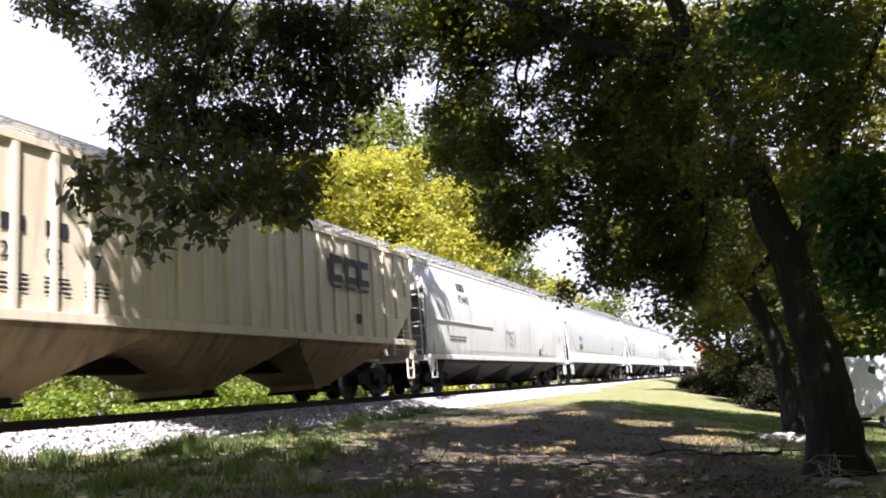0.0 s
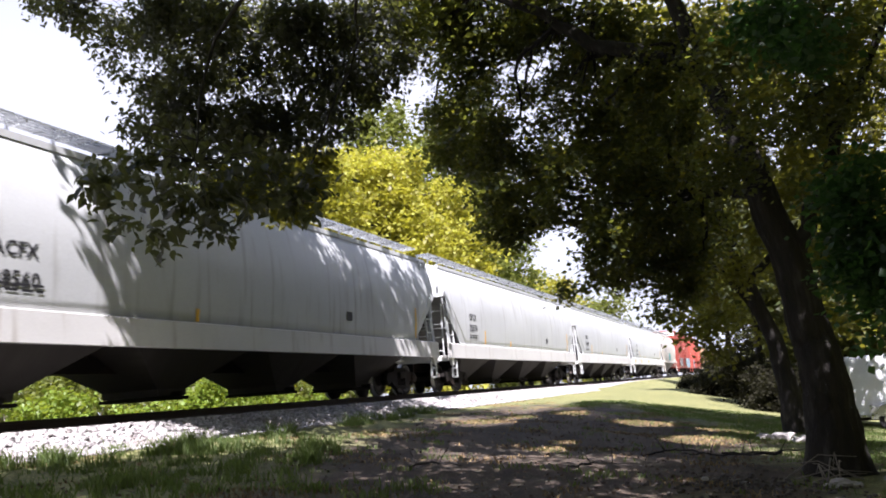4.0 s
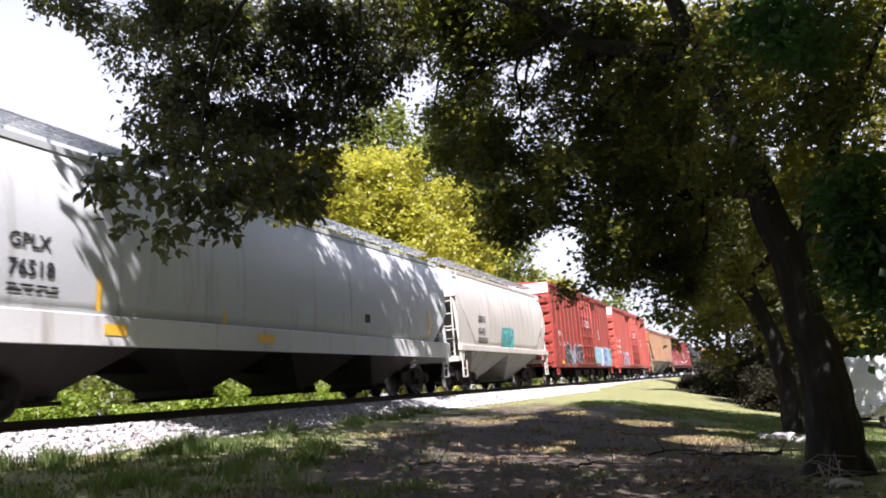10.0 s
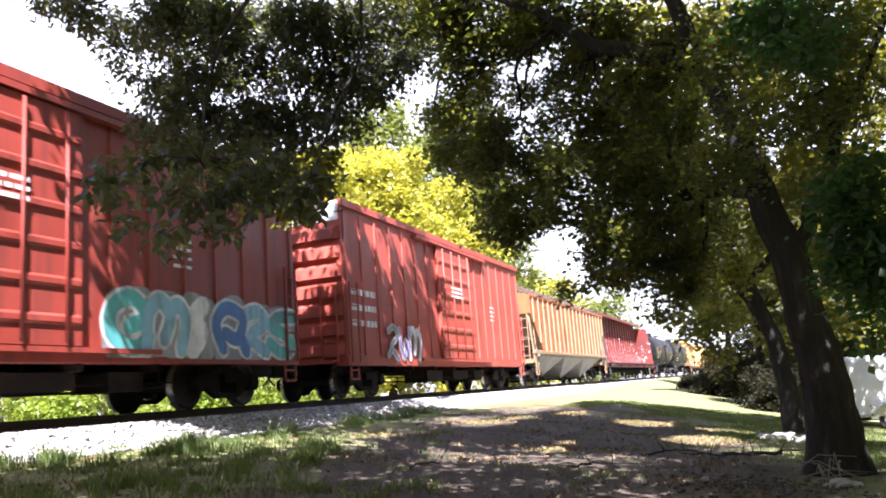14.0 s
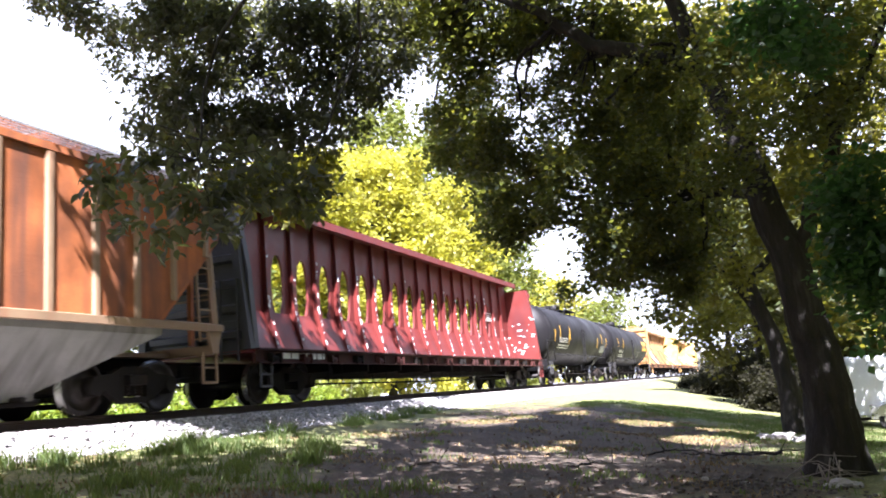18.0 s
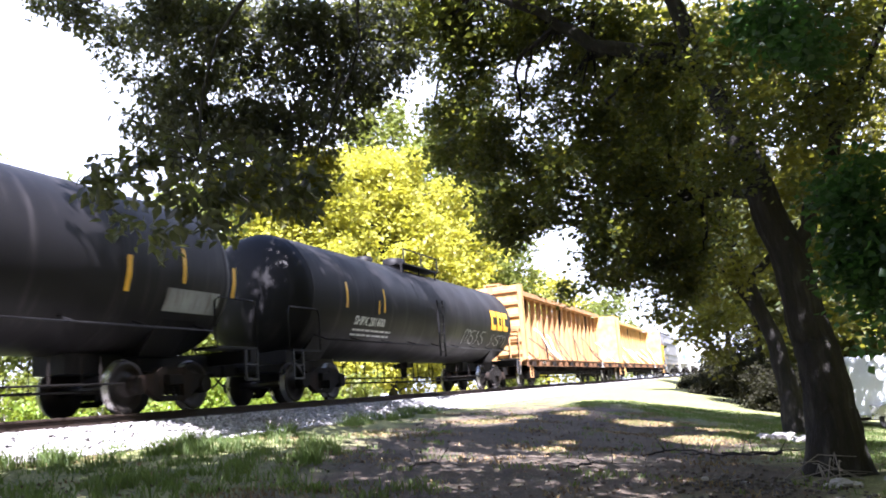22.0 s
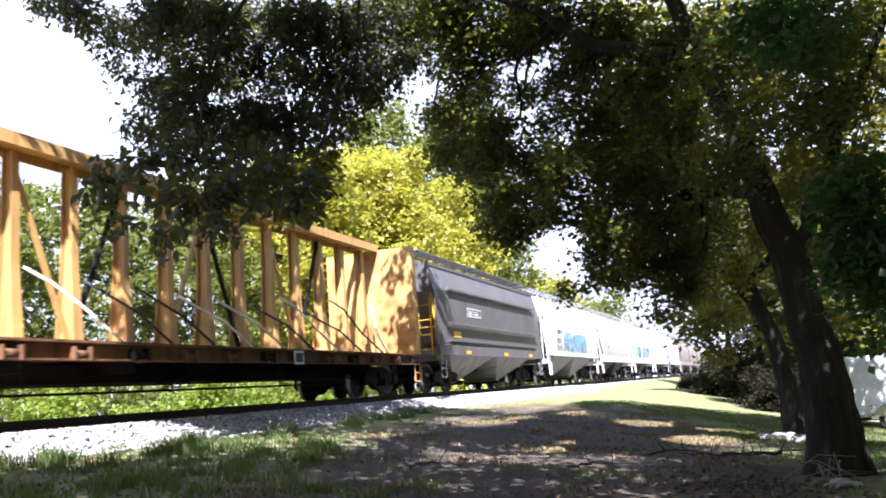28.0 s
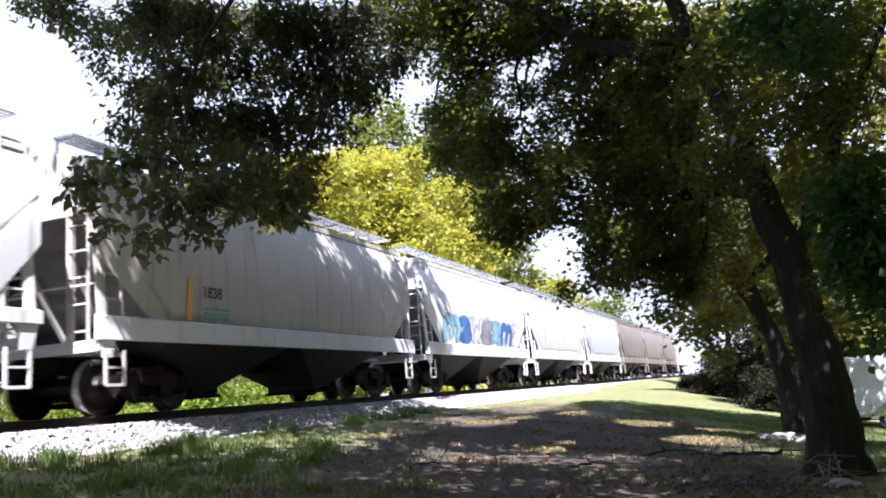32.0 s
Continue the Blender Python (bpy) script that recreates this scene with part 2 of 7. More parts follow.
# ---- mesh tools ----
class Shape:
    """Collects vertices and faces of one mesh."""

    def __init__(self):
        self.v, self.f, self.s, self.mi = [], [], [], []
        self.slot = 0

    def face(self, idx, smooth=False):
        self.f.append(tuple(idx))
        self.s.append(smooth)
        self.mi.append(self.slot)

    def box(self, x0, x1, y0, y1, z0, z1):
        n = len(self.v)
        self.v += [(x, y, z) for z in (z0, z1) for y in (y0, y1) for x in (x0, x1)]
        for q in ((0, 2, 3, 1), (4, 5, 7, 6), (0, 1, 5, 4), (2, 6, 7, 3), (0, 4, 6, 2), (1, 3, 7, 5)):
            self.face([n + i for i in q])
        return self

    def beam(self, a, b, w, h=None):
        """A square bar from a to b."""
        a, b = Vector(a), Vector(b)
        h = h or w
        d = (b - a).normalized()
        up = Vector((0, 0, 1)) if abs(d.z) < 0.9 else Vector((1, 0, 0))
        sx = d.cross(up).normalized()
        sy = sx.cross(d)
        n = len(self.v)
        for p in (a, b):
            self.v += [tuple(p + sx * i * w / 2 + sy * j * h / 2) for i, j in ((-1, -1), (1, -1), (1, 1), (-1, 1))]
        for i in range(4):
            self.face((n + i, n + (i + 1) % 4, n + 4 + (i + 1) % 4, n + 4 + i))
        self.face((n + 3, n + 2, n + 1, n))
        self.face((n + 4, n + 5, n + 6, n + 7))
        return self

    def tube(self, pts, radii, seg=10, cap=True):
        """A round tube through points."""
        pts = [Vector(p) for p in pts]
        start = len(self.v)
        ref = Vector((0.31, 0.17, 0.93))
        for i, p in enumerate(pts):
            d = (pts[min(i + 1, len(pts) - 1)] - pts[max(i - 1, 0)]).normalized()
            sx = d.cross(ref)
            if sx.length < 0.05:
                sx = d.cross(Vector((1, 0, 0)))
            sx.normalize()
            sy = d.cross(sx)
            for k in range(seg):
                a = 2 * math.pi * k / seg
                self.v.append(tuple(p + (sx * math.cos(a) + sy * math.sin(a)) * radii[i]))
        for i in range(len(pts) - 1):
            for k in range(seg):
                a, b = start + i * seg + k, start + i * seg + (k + 1) % seg
                self.face((a, b, b + seg, a + seg), True)
        if cap:
            self.face([start + k for k in range(seg)][::-1])
            self.face([start + (len(pts) - 1) * seg + k for k in range(seg)])
        return self

    def loft(self, rings, smooth=False, cap=True):
        """Closed rings of equal length joined in turn."""
        n, m = len(self.v), len(rings[0])
        for r in rings:
            self.v += [tuple(p) for p in r]
        for i in range(len(rings) - 1):
            for k in range(m):
                a, b = n + i * m + k, n + i * m + (k + 1) % m
                self.face((a, b, b + m, a + m), smooth)
        if cap:
            self.face([n + k for k in range(m)][::-1])
            self.face([n + (len(rings) - 1) * m + k for k in range(m)])
        return self

    def mesh(self, name, *mats):
        me = bpy.data.meshes.new(name)
        me.from_pydata(self.v, [], self.f)
        me.polygons.foreach_set("use_smooth", self.s)
        me.polygons.foreach_set("material_index", self.mi)
        for m in mats:
            me.materials.append(m)
        me.update()
        bm = bmesh.new()
        bm.from_mesh(me)
        bmesh.ops.recalc_face_normals(bm, faces=bm.faces)
        bm.to_mesh(me)
        bm.free()
        return me


def part(name, shape, mats, parent, label="", at=None):
    """One mesh object under a thing or a part. shape: a Shape or a mesh."""
    mats = mats if isinstance(mats, (tuple, list)) else (mats,)
    me = shape.mesh(name, *mats) if isinstance(shape, Shape) else shape
    ob = new(name, me)
    ob.parent = parent
    if at:
        ob.matrix_parent_inverse = pose(*at)
    if label:
        tagged(ob, label)
    return ob


def thing(name, label, category, group="", kind=""):
    return tagged(new(name), label, category, group, kind)


# ---- rolling stock: shared pieces ----
def ring(r, z, y, n=24):
    return [(r * math.cos(2 * math.pi * k / n), y, z + r * math.sin(2 * math.pi * k / n)) for k in range(n)]


def axle_mesh():
    sh = Shape()
    sh.tube([(-0.95, 0, 0), (-0.93, 0, 0), (0.93, 0, 0), (0.95, 0, 0)], [0.07, 0.085, 0.085, 0.07], 10)
    return sh.mesh("wheelset", M_WHEEL)


def wheel_mesh():
    """A wheel with flange, dished plate, hub and end cap."""
    sh = Shape()
    prof = [(0.66, 0.10), (0.66, 0.485), (0.695, 0.485), (0.70, 0.46), (0.80, 0.455), (0.80, 0.36), (0.765, 0.34), (0.755, 0.20), (0.80, 0.17), (0.99, 0.14), (1.0, 0.12), (1.0, 0.0)]
    n = 28
    for x, r in prof[:-1]:
        sh.v += [(x, r * math.cos(2 * math.pi * k / n), r * math.sin(2 * math.pi * k / n)) for k in range(n)]
    for i in range(len(prof) - 2):
        sh.slot = 1 if i in (2, 3) else 0
        for k in range(n):
            a, b = i * n + k, i * n + (k + 1) % n
            sh.face((a, b, b + n, a + n), True)
    sh.slot = 0
    last = (len(prof) - 2) * n
    sh.face([last + k for k in range(n)])
    return sh.mesh("wheel", M_WHEEL, M_TREAD)


def side_frame_mesh():
    sh = Shape()
    top = [(-1.05, 0.50), (-0.95, 0.62), (-0.55, 0.66), (-0.30, 0.78), (0.30, 0.78), (0.55, 0.66), (0.95, 0.62), (1.05, 0.50)]
    low = [(-1.05, 0.40), (-0.72, 0.40), (-0.42, 0.22), (-0.28, 0.16), (0.28, 0.16), (0.42, 0.22), (0.72, 0.40), (1.05, 0.40)]
    rings = []
    for (ya, za), (yb, zb) in zip(top, low):
        rings.append([(-0.07, ya, za), (0.07, ya, za), (0.07, yb, zb), (-0.07, yb, zb)])
    sh.loft(rings[:4]).loft(rings[4:])
    sh.box(-0.065, 0.065, -0.33, 0.33, 0.64, 0.775)
    sh.box(-0.065, 0.065, -0.33, 0.33, 0.165, 0.27)
    sh.box(-0.075, 0.075, -0.36, -0.27, 0.2, 0.7).box(-0.075, 0.075, 0.27, 0.36, 0.2, 0.7)
    for y in (-0.9, 0.9):
        sh.tube([(-0.09, y, 0.46), (0.11, y, 0.46)], [0.17, 0.15], 14)
    return sh.mesh("side_frame", M_STEEL)


def spring_mesh():
    sh = Shape()
    pts = [(0.06 * math.cos(a), 0.06 * math.sin(a), 0.28 + a * 0.0072) for a in np.linspace(0, 8 * math.pi, 33)]
    sh.tube(pts, [0.016] * 33, 5)
    return sh.mesh("spring", M_STEEL)


def bolster_mesh():
    sh = Shape()
    sh.loft([[(x, -0.2, z0), (x, 0.2, z0), (x, 0.2, z1), (x, -0.2, z1)] for x, z0, z1 in ((-1.15, 0.47, 0.63), (-0.5, 0.40, 0.74), (0.5, 0.40, 0.74), (1.15, 0.47, 0.63))])
    sh.tube([(0, 0, 0.7), (0, 0, 0.82)], [0.2, 0.2], 14)
    sh.beam((-0.8, -0.55, 0.42), (0.8, -0.55, 0.42), 0.08, 0.12).beam((-0.8, 0.55, 0.42), (0.8, 0.55, 0.42), 0.08, 0.12)
    return sh.mesh("bolster", M_STEEL)


AXLE, WHEEL, SIDE_FRAME, SPRING, BOLSTER = axle_mesh(), wheel_mesh(), side_frame_mesh(), spring_mesh(), bolster_mesh()
WHEELS = []


def truck(car, y):
    """A three-piece truck at y along the car."""
    tr = part("truck", BOLSTER, M_STEEL, car, "dark cast-steel wheel truck", (0, y, 0))
    for sx in (-1, 1):
        part("side_frame", SIDE_FRAME, M_STEEL, tr, "", (sx * 1.0, 0, 0, 0, 0, 0 if sx > 0 else 180))
        for dy in (-0.15, 0.0, 0.15):
            part("spring", SPRING, M_STEEL, tr, "", (sx * 1.0, dy, 0))
    for dy in (-0.9, 0.9):
        ws = part("wheelset", AXLE, M_WHEEL, car, "", (0, y + dy, 0.455))
        WHEELS.append(ws)
        part("wheel", WHEEL, M_WHEEL, ws)
        part("wheel", WHEEL, M_WHEEL, ws, "", (0, 0, 0, 0, 0, 180))
    return tr


def coupler_mesh():
    sh = Shape()
    sh.box(-0.09, 0.09, -0.55, 0.0, 0.66, 0.84)
    sh.loft([[(-0.16, y, 0.64), (0.16, y, 0.64), (0.16, y, 0.90), (-0.16, y, 0.90)] for y in (0.0, 0.18)])
    sh.box(-0.16, -0.04, 0.18, 0.34, 0.64, 0.90).box(0.04, 0.16, 0.18, 0.28, 0.66, 0.88)
    sh.tube([(0.22, -0.2, 0.74), (0.24, 0.1, 0.5), (0.2, 0.3, 0.42), (0.12, 0.42, 0.44)], [0.022] * 4, 6)
    return sh.mesh("coupler", M_STEEL)


COUPLER = coupler_mesh()


def couplers(car, half):
    part("coupler", COUPLER, M_STEEL, car, "", (0, half - 0.36, 0))
    part("coupler", COUPLER, M_STEEL, car, "", (0, -half + 0.36, 0, 0, 0, 180))


def ladder(car, a, b, width, along, rungs, mat, name="ladder", bar=0.045, label=""):
    """A ladder from a low point a up to b; along: unit vector of its width."""
    sh = Shape()
    a, b, w = Vector(a), Vector(b), Vector(along) * width
    sh.beam(a, b, bar).beam(a + w, b + w, bar)
    for i in range(rungs):
        p = a + (b - a) * ((i + 0.5) / rungs)
        sh.beam(p, p + w, bar * 0.8)
    return part(name, sh, mat, car, label)


def step(car, x, y, mat, drop=0.55, top=1.0):
    sh = Shape()
    sh.beam((x, y - 0.2, top), (x, y - 0.2, top - drop), 0.04).beam((x, y + 0.2, top), (x, y + 0.2, top - drop), 0.04)
    sh.beam((x, y - 0.2, top - drop), (x, y + 0.2, top - drop), 0.045).beam((x, y - 0.2, top - drop * 0.5), (x, y + 0.2, top - drop * 0.5), 0.035)
    return part("sill_step", sh, mat, car)


def brake_wheel(car, y, z, x, mat):
    sh = Shape()
    r = 0.27
    pts = [(x + r * math.cos(a), y, z + r * math.sin(a)) for a in np.linspace(0, 2 * math.pi, 21)]
    sh.tube(pts, [0.02] * 21, 6, False)
    for k in range(4):
        a = k * math.pi / 2 + 0.4
        sh.beam((x, y, z), (x + r * math.cos(a), y, z + r * math.sin(a)), 0.03)
    sh.box(x - 0.1, x + 0.1, y + 0.02, y + 0.14, z - 0.14, z + 0.1)
    return part("brake_wheel", sh, mat, car)


def lettering(car, words, height, y, z, mat, side, name="lettering", label="", tight=1.0):
    """Words on the near side; side(z) gives the distance of the skin from the centre line."""
    cu = bpy.data.curves.new("words", "FONT")
    cu.body, cu.size, cu.resolution_u = words, height * 1.38, 2
    cu.space_character, cu.offset = tight, 0.006
    tmp = bpy.data.objects.new("words", cu)
    me = bpy.data.meshes.new_from_object(tmp)
    bpy.data.objects.remove(tmp)
    co = np.empty(len(me.vertices) * 3)
    me.vertices.foreach_get("co", co)
    co = co.reshape(-1, 3)
    out = np.empty_like(co)
    out[:, 1], out[:, 2] = y + co[:, 0], z + co[:, 1]
    out[:, 0] = [side(h) + 0.012 for h in out[:, 2]]
    me.vertices.foreach_set("co", out.ravel())
    me.materials.clear()
    me.materials.append(mat)
    me.update()
    ob = new(name, me)
    ob.parent = car
    return tagged(ob, label) if label else ob


def bars(car, rows, y, z, mat, side, length=0.9, height=0.05, gap=0.11, name="stencil_lines", label="", seed=0):
    """Unreadable small print as plain bars."""
    rnd = random.Random(seed)
    sh = Shape()
    for r in range(rows):
        zz, yy = z - r * gap, y
        while yy < y + length:
            w = rnd.uniform(0.12, 0.34)
            x0, x1 = side(zz), side(zz + height)
            n = len(sh.v)
            ye = min(yy + w, y + length)
            sh.v += [(x0 + 0.012, yy, zz), (x0 + 0.012, ye, zz), (x1 + 0.012, ye, zz + height), (x1 + 0.012, yy, zz + height)]
            sh.face((n, n + 1, n + 2, n + 3))
            yy += w + 0.05
    return part(name, sh, mat, car, label)


def patch(car, pts, mat, side, name, lift=0.012, label=""):
    """A flat patch of paint given as (y, z) outline on the near side."""
    sh = Shape()
    zs = [z for _, z in pts]
    if len(pts) == 4 and max(zs) - min(zs) > 0.3:
        for z in np.linspace(min(zs), max(zs), 7):
            sh.v += [(side(z) + lift, pts[0][0], z), (side(z) + lift, pts[1][0], z)]
        for k in range(6):
            sh.face((2 * k, 2 * k + 1, 2 * k + 3, 2 * k + 2))
    else:
        sh.v = [(side(z) + lift, y, z) for y, z in pts]
        sh.face(range(len(pts)))
    return part(name, sh, mat, car, label)


def blob(cy, cz, a, b, lean, ph, side, lift, square=3.2, floor=-9.0):
    """One swollen rounded shape lying on a car side."""
    sh = Shape()
    m, rings = 20, 4
    for q in range(rings + 1):
        for k in range(m):
            t = 2 * math.pi * k / m
            r = (abs(math.cos(t)) ** square + abs(math.sin(t)) ** square) ** (-1 / square)
            r *= (1 + 0.07 * math.sin(2 * t + ph) + 0.06 * math.sin(3 * t + 2 * ph)) * (q + 0.02) / rings
            dz = b * r * math.sin(t)
            pz = max(floor, cz + dz)
            sh.v.append((side(pz) + lift, cy + a * r * math.cos(t) + lean * dz, pz))
    for q in range(rings):
        for k in range(m):
            u, w = q * m + k, q * m + (k + 1) % m
            sh.face((u, w, w + m, u + m))
    return sh


def ribbon(y0, z0, y1, z1, w, side, lift, taper=0.8):
    """A thick paint stroke on a car side."""
    sh = Shape()
    d = Vector((y1 - y0, z1 - z0)).normalized()
    nrm = Vector((-d.y, d.x)) * w * 0.5
    m = 6
    for k in range(m + 1):
        f_ = k / m
        g = (1 + (taper - 1) * f_) * (0.72 if k in (0, m) else 1.0)
        y, z = y0 + (y1 - y0) * f_, z0 + (z1 - z0) * f_
        for s_ in (-1, 1):
            pz = z + s_ * nrm.y * g
            sh.v.append((side(pz) + lift, y + s_ * nrm.x * g, pz))
    for k in range(m):
        sh.face((2 * k, 2 * k + 1, 2 * k + 3, 2 * k + 2))
    return sh


def brush(points, w, side, lift, floor=-9.0):
    """A bent paint stroke with round ends on a car side, through points (y, z)."""
    pts = [Vector(p) for p in points]
    path = []
    for i in range(len(pts) - 1):
        a, b, c, d = pts[max(i - 1, 0)], pts[i], pts[i + 1], pts[min(i + 2, len(pts) - 1)]
        for k in range(5):
            t = k / 5
            path.append(0.5 * (2 * b + (c - a) * t + (2 * a - 5 * b + 4 * c - d) * t * t + (3 * b - a - 3 * c + d) * t ** 3))
    path.append(pts[-1])
    head, tail = (path[0] - path[1]).normalized(), (path[-1] - path[-2]).normalized()
    path = [path[0] + head * w * 0.42] + path + [path[-1] + tail * w * 0.42]
    sh = Shape()
    n = len(path)
    for k, p in enumerate(path):
        d = (path[min(k + 1, n - 1)] - path[max(k - 1, 0)]).normalized()
        g = 0.5 if k in (0, n - 1) else 1.0
        for s_ in (-1, 0, 1):
            y, z = p.x - s_ * d.y * w * 0.5 * g, max(floor, p.y + s_ * d.x * w * 0.5 * g)
            sh.v.append((side(z) + lift, y, z))
    for k in range(n - 1):
        for q in (0, 1):
            sh.face((3 * k + q, 3 * k + q + 1, 3 * k + q + 4, 3 * k + q + 3))
    return sh


# abstract brush forms in a unit cell: arches, bowls, hooks and bars that make no word
FORMS = {
    "arch": (((0.05, 0.0), (0.10, 0.7), (0.35, 1.0), (0.6, 0.7), (0.45, 0.2)), ((0.55, 0.75), (0.8, 0.95), (0.98, 0.6), (0.85, 0.0))),
    "bowl": (((0.95, 0.25), (0.6, 0.0), (0.15, 0.3), (0.2, 0.8), (0.6, 1.0), (0.88, 0.65), (0.5, 0.42)),),
    "hook": (((0.1, 0.85), (0.5, 1.0), (0.78, 0.72), (0.28, 0.38), (0.8, 0.0)), ((0.05, 0.1), (0.3, 0.3))),
    "bar": (((0.3, 0.0), (0.55, 0.4), (0.35, 0.7), (0.6, 1.0)),),
    "fork": (((0.1, 0.95), (0.2, 0.3), (0.45, 0.05), (0.55, 0.6), (0.8, 0.1), (0.9, 1.0)),),
    "head": (((0.3, 0.05), (0.1, 0.6), (0.4, 1.0), (0.88, 0.8), (0.72, 0.3), (0.35, 0.42)), ((0.78, 0.4), (0.98, 0.0))),
    "wave": (((0.95, 0.95), (0.4, 0.9), (0.15, 0.65), (0.55, 0.5), (0.85, 0.2), (0.5, 0.0), (0.05, 0.25)),),
}


def strokes(car, y, z, width, height, forms, fills, edge, side, label, w=0.2, rim=0.05, back=None):
    """Spray-painted forms side by side: each a wide stroke in the rim colour and a narrower one on it."""
    cell = width / len(forms)
    if back:
        for k in range(len(forms)):
            part("graffiti_ground", blob(y + (k + 0.5) * cell, z + height * 0.5, cell * 0.62, height * 0.56, 0.1, k * 1.7, side, 0.006 + 0.001 * (k % 2), 3.4, z - 0.02), back, car, label)
    for i, kind in enumerate(forms):
        fill = fills[i % len(fills)]
        first = None
        for k, line in enumerate(FORMS[kind]):
            pts = [(y + (i - 0.10 + 1.20 * u) * cell, z + 0.5 * w + (height - w) * v) for u, v in line]
            lift = 0.010 + 0.002 * k + 0.001 * (i % 2)
            ob = part("graffiti" if first is None else "graffiti_stroke", brush(pts, w + 2 * rim, side, lift, z - 0.02), edge, first or car, label if first is None else "")
            first = first or ob
            part("graffiti_fill", brush(pts, w, side, lift + 0.008, z + 0.01), fill, first)


def under_rods(car, reach):
    """Brake rods and pipes slung under a car, with their hangers."""
    for x, z, r in ((1.02, 0.50, 0.018), (0.62, 0.40, 0.024)):
        sh = Shape()
        sh.tube([(x, -reach, z), (x, 0, z - 0.03), (x, reach, z)], [r] * 3, 6)
        part("brake_pipe", sh, M_STEEL, car)
        for k in range(9):
            y = -reach + 2 * reach * (k + 0.5) / 9
            sh = Shape()
            sh.beam((x, y, z - 0.05), (x, y, 0.95), 0.03, 0.02)
            part("pipe_hanger", sh, M_STEEL, car)


# ---- covered hoppers ----
def curved(z):
    """Half width of a hopper with rounded sides."""
    if z < 2.6:
        return 1.60 - 0.06 * ((2.6 - z) / 1.1) ** 2
    return 1.60 - 0.32 * ((z - 2.6) / 1.6) ** 2.1


def straight(z):
    return 1.58


def hopper(label, half, skin, paint, bays, sill=None, ribs=0, rib_paint=None, bay_paint=None, ladder_paint=None, end_in=1.75,
           eave=4.12, hatch="trough", band=0.44, z0=1.5, z_end=3.2, group="freight cars of the train", notch=(2.5, 1.3), far_notch=None, ladder_top=None):
    """A covered hopper; half: half its length over the couplers."""
    car = thing("covered_hopper", label, "hopper car", group)
    bay_paint, ladder_paint, sill = bay_paint or M_GRIME_SHADE, ladder_paint or paint, sill or paint
    hl = half - 0.55
    rungs = 4 if ladder_top else 7
    stations = [(-hl, z_end), (-hl + 0.02, z_end), (-hl + end_in * 0.5, (z_end + z0) / 2), (-hl + end_in, z0)]
    nmid = max(2, int((hl - end_in) / 1.2))
    for i in range(1, nmid):
        stations.append((-hl + end_in + (2 * hl - 2 * end_in) * i / nmid, z0))
    stations += [(-a, b) for a, b in reversed(stations[:4])]
    rings = []
    for y, zb in stations:
        right = [(skin(z), y, z) for z in np.linspace(zb, eave, 12)]
        top = [(skin(eave) * 0.66, y, eave + 0.16), (skin(eave) * 0.33, y, eave + 0.22), (-skin(eave) * 0.33, y, eave + 0.22), (-skin(eave) * 0.66, y, eave + 0.16)]
        rings.append(right + top + [(-x, yy, z) for x, yy, z in reversed(right)])
    sh = Shape()
    sh.loft(rings, skin is curved)
    part("body", sh, paint, car)
    # roof edge
    for sx in (-1, 1):
        sh = Shape()
        x = sx * skin(eave)
        sh.loft([[(x - sx * 0.05, y, eave - 0.06), (x + sx * 0.05, y, eave - 0.06), (x + sx * 0.05, y, eave + 0.05), (x - sx * 0.05, y, eave + 0.07)] for y in (-hl, hl)])
        part("roof_rail", sh, paint, car)
        sh = Shape()
        sh.loft([[(sx * 1.52, y, z0 - band), (sx * 1.645, y, z0 - band), (sx * 1.645, y, z0 + 0.02), (sx * 1.52, y, z0 + 0.06)] for y in (-half + 0.55, half - 0.55)])
        part("side_sill", sh, sill, car)
    # roof: running boards and hatch covers
    zt = eave + 0.22
    for sx in (-1, 1):
        sh = Shape()
        for k in range(int(hl * 2 / 0.9) + 1):
            y = -hl + 0.1 + k * 0.9
            if y < hl:
                sh.beam((sx * 0.62, y, eave + 0.12), (sx * 0.62, y, zt + 0.22), 0.04).beam((sx * 0.62, y, zt + 0.2), (sx * 1.05, y, zt + 0.2), 0.04)
        for k in range(5):
            sh.box(sx * (0.64 + k * 0.1) - 0.03, sx * (0.64 + k * 0.1) + 0.03, -hl, hl, zt + 0.22, zt + 0.26)
        part("running_board", sh, M_CHROME if paint is not M_DGREY else paint, car, "grated walkway along the roof")
    if hatch == "trough":
        n = max(2, int(hl / 2.2))
        for i in range(n):
            a, b = -hl + 0.4 + (2 * hl - 0.8) * i / n, -hl + 0.4 + (2 * hl - 0.8) * (i + 1) / n - 0.08
            sh = Shape()
            sh.loft([[(-0.34, y, zt - 0.03), (0.34, y, zt - 0.03), (0.30, y, zt + 0.16), (-0.30, y, zt + 0.16)] for y in (a, b)])
            part("hatch_cover", sh, paint, car)
    else:
        for i in range(5):
            y = -hl + 1.2 + (2 * hl - 2.4) * i / 4
            sh = Shape()
            sh.tube([(0, y, zt - 0.05), (0, y, zt + 0.16), (0, y, zt + 0.2)], [0.42, 0.42, 0.34], 16)
            part("hatch_cover", sh, paint, car)
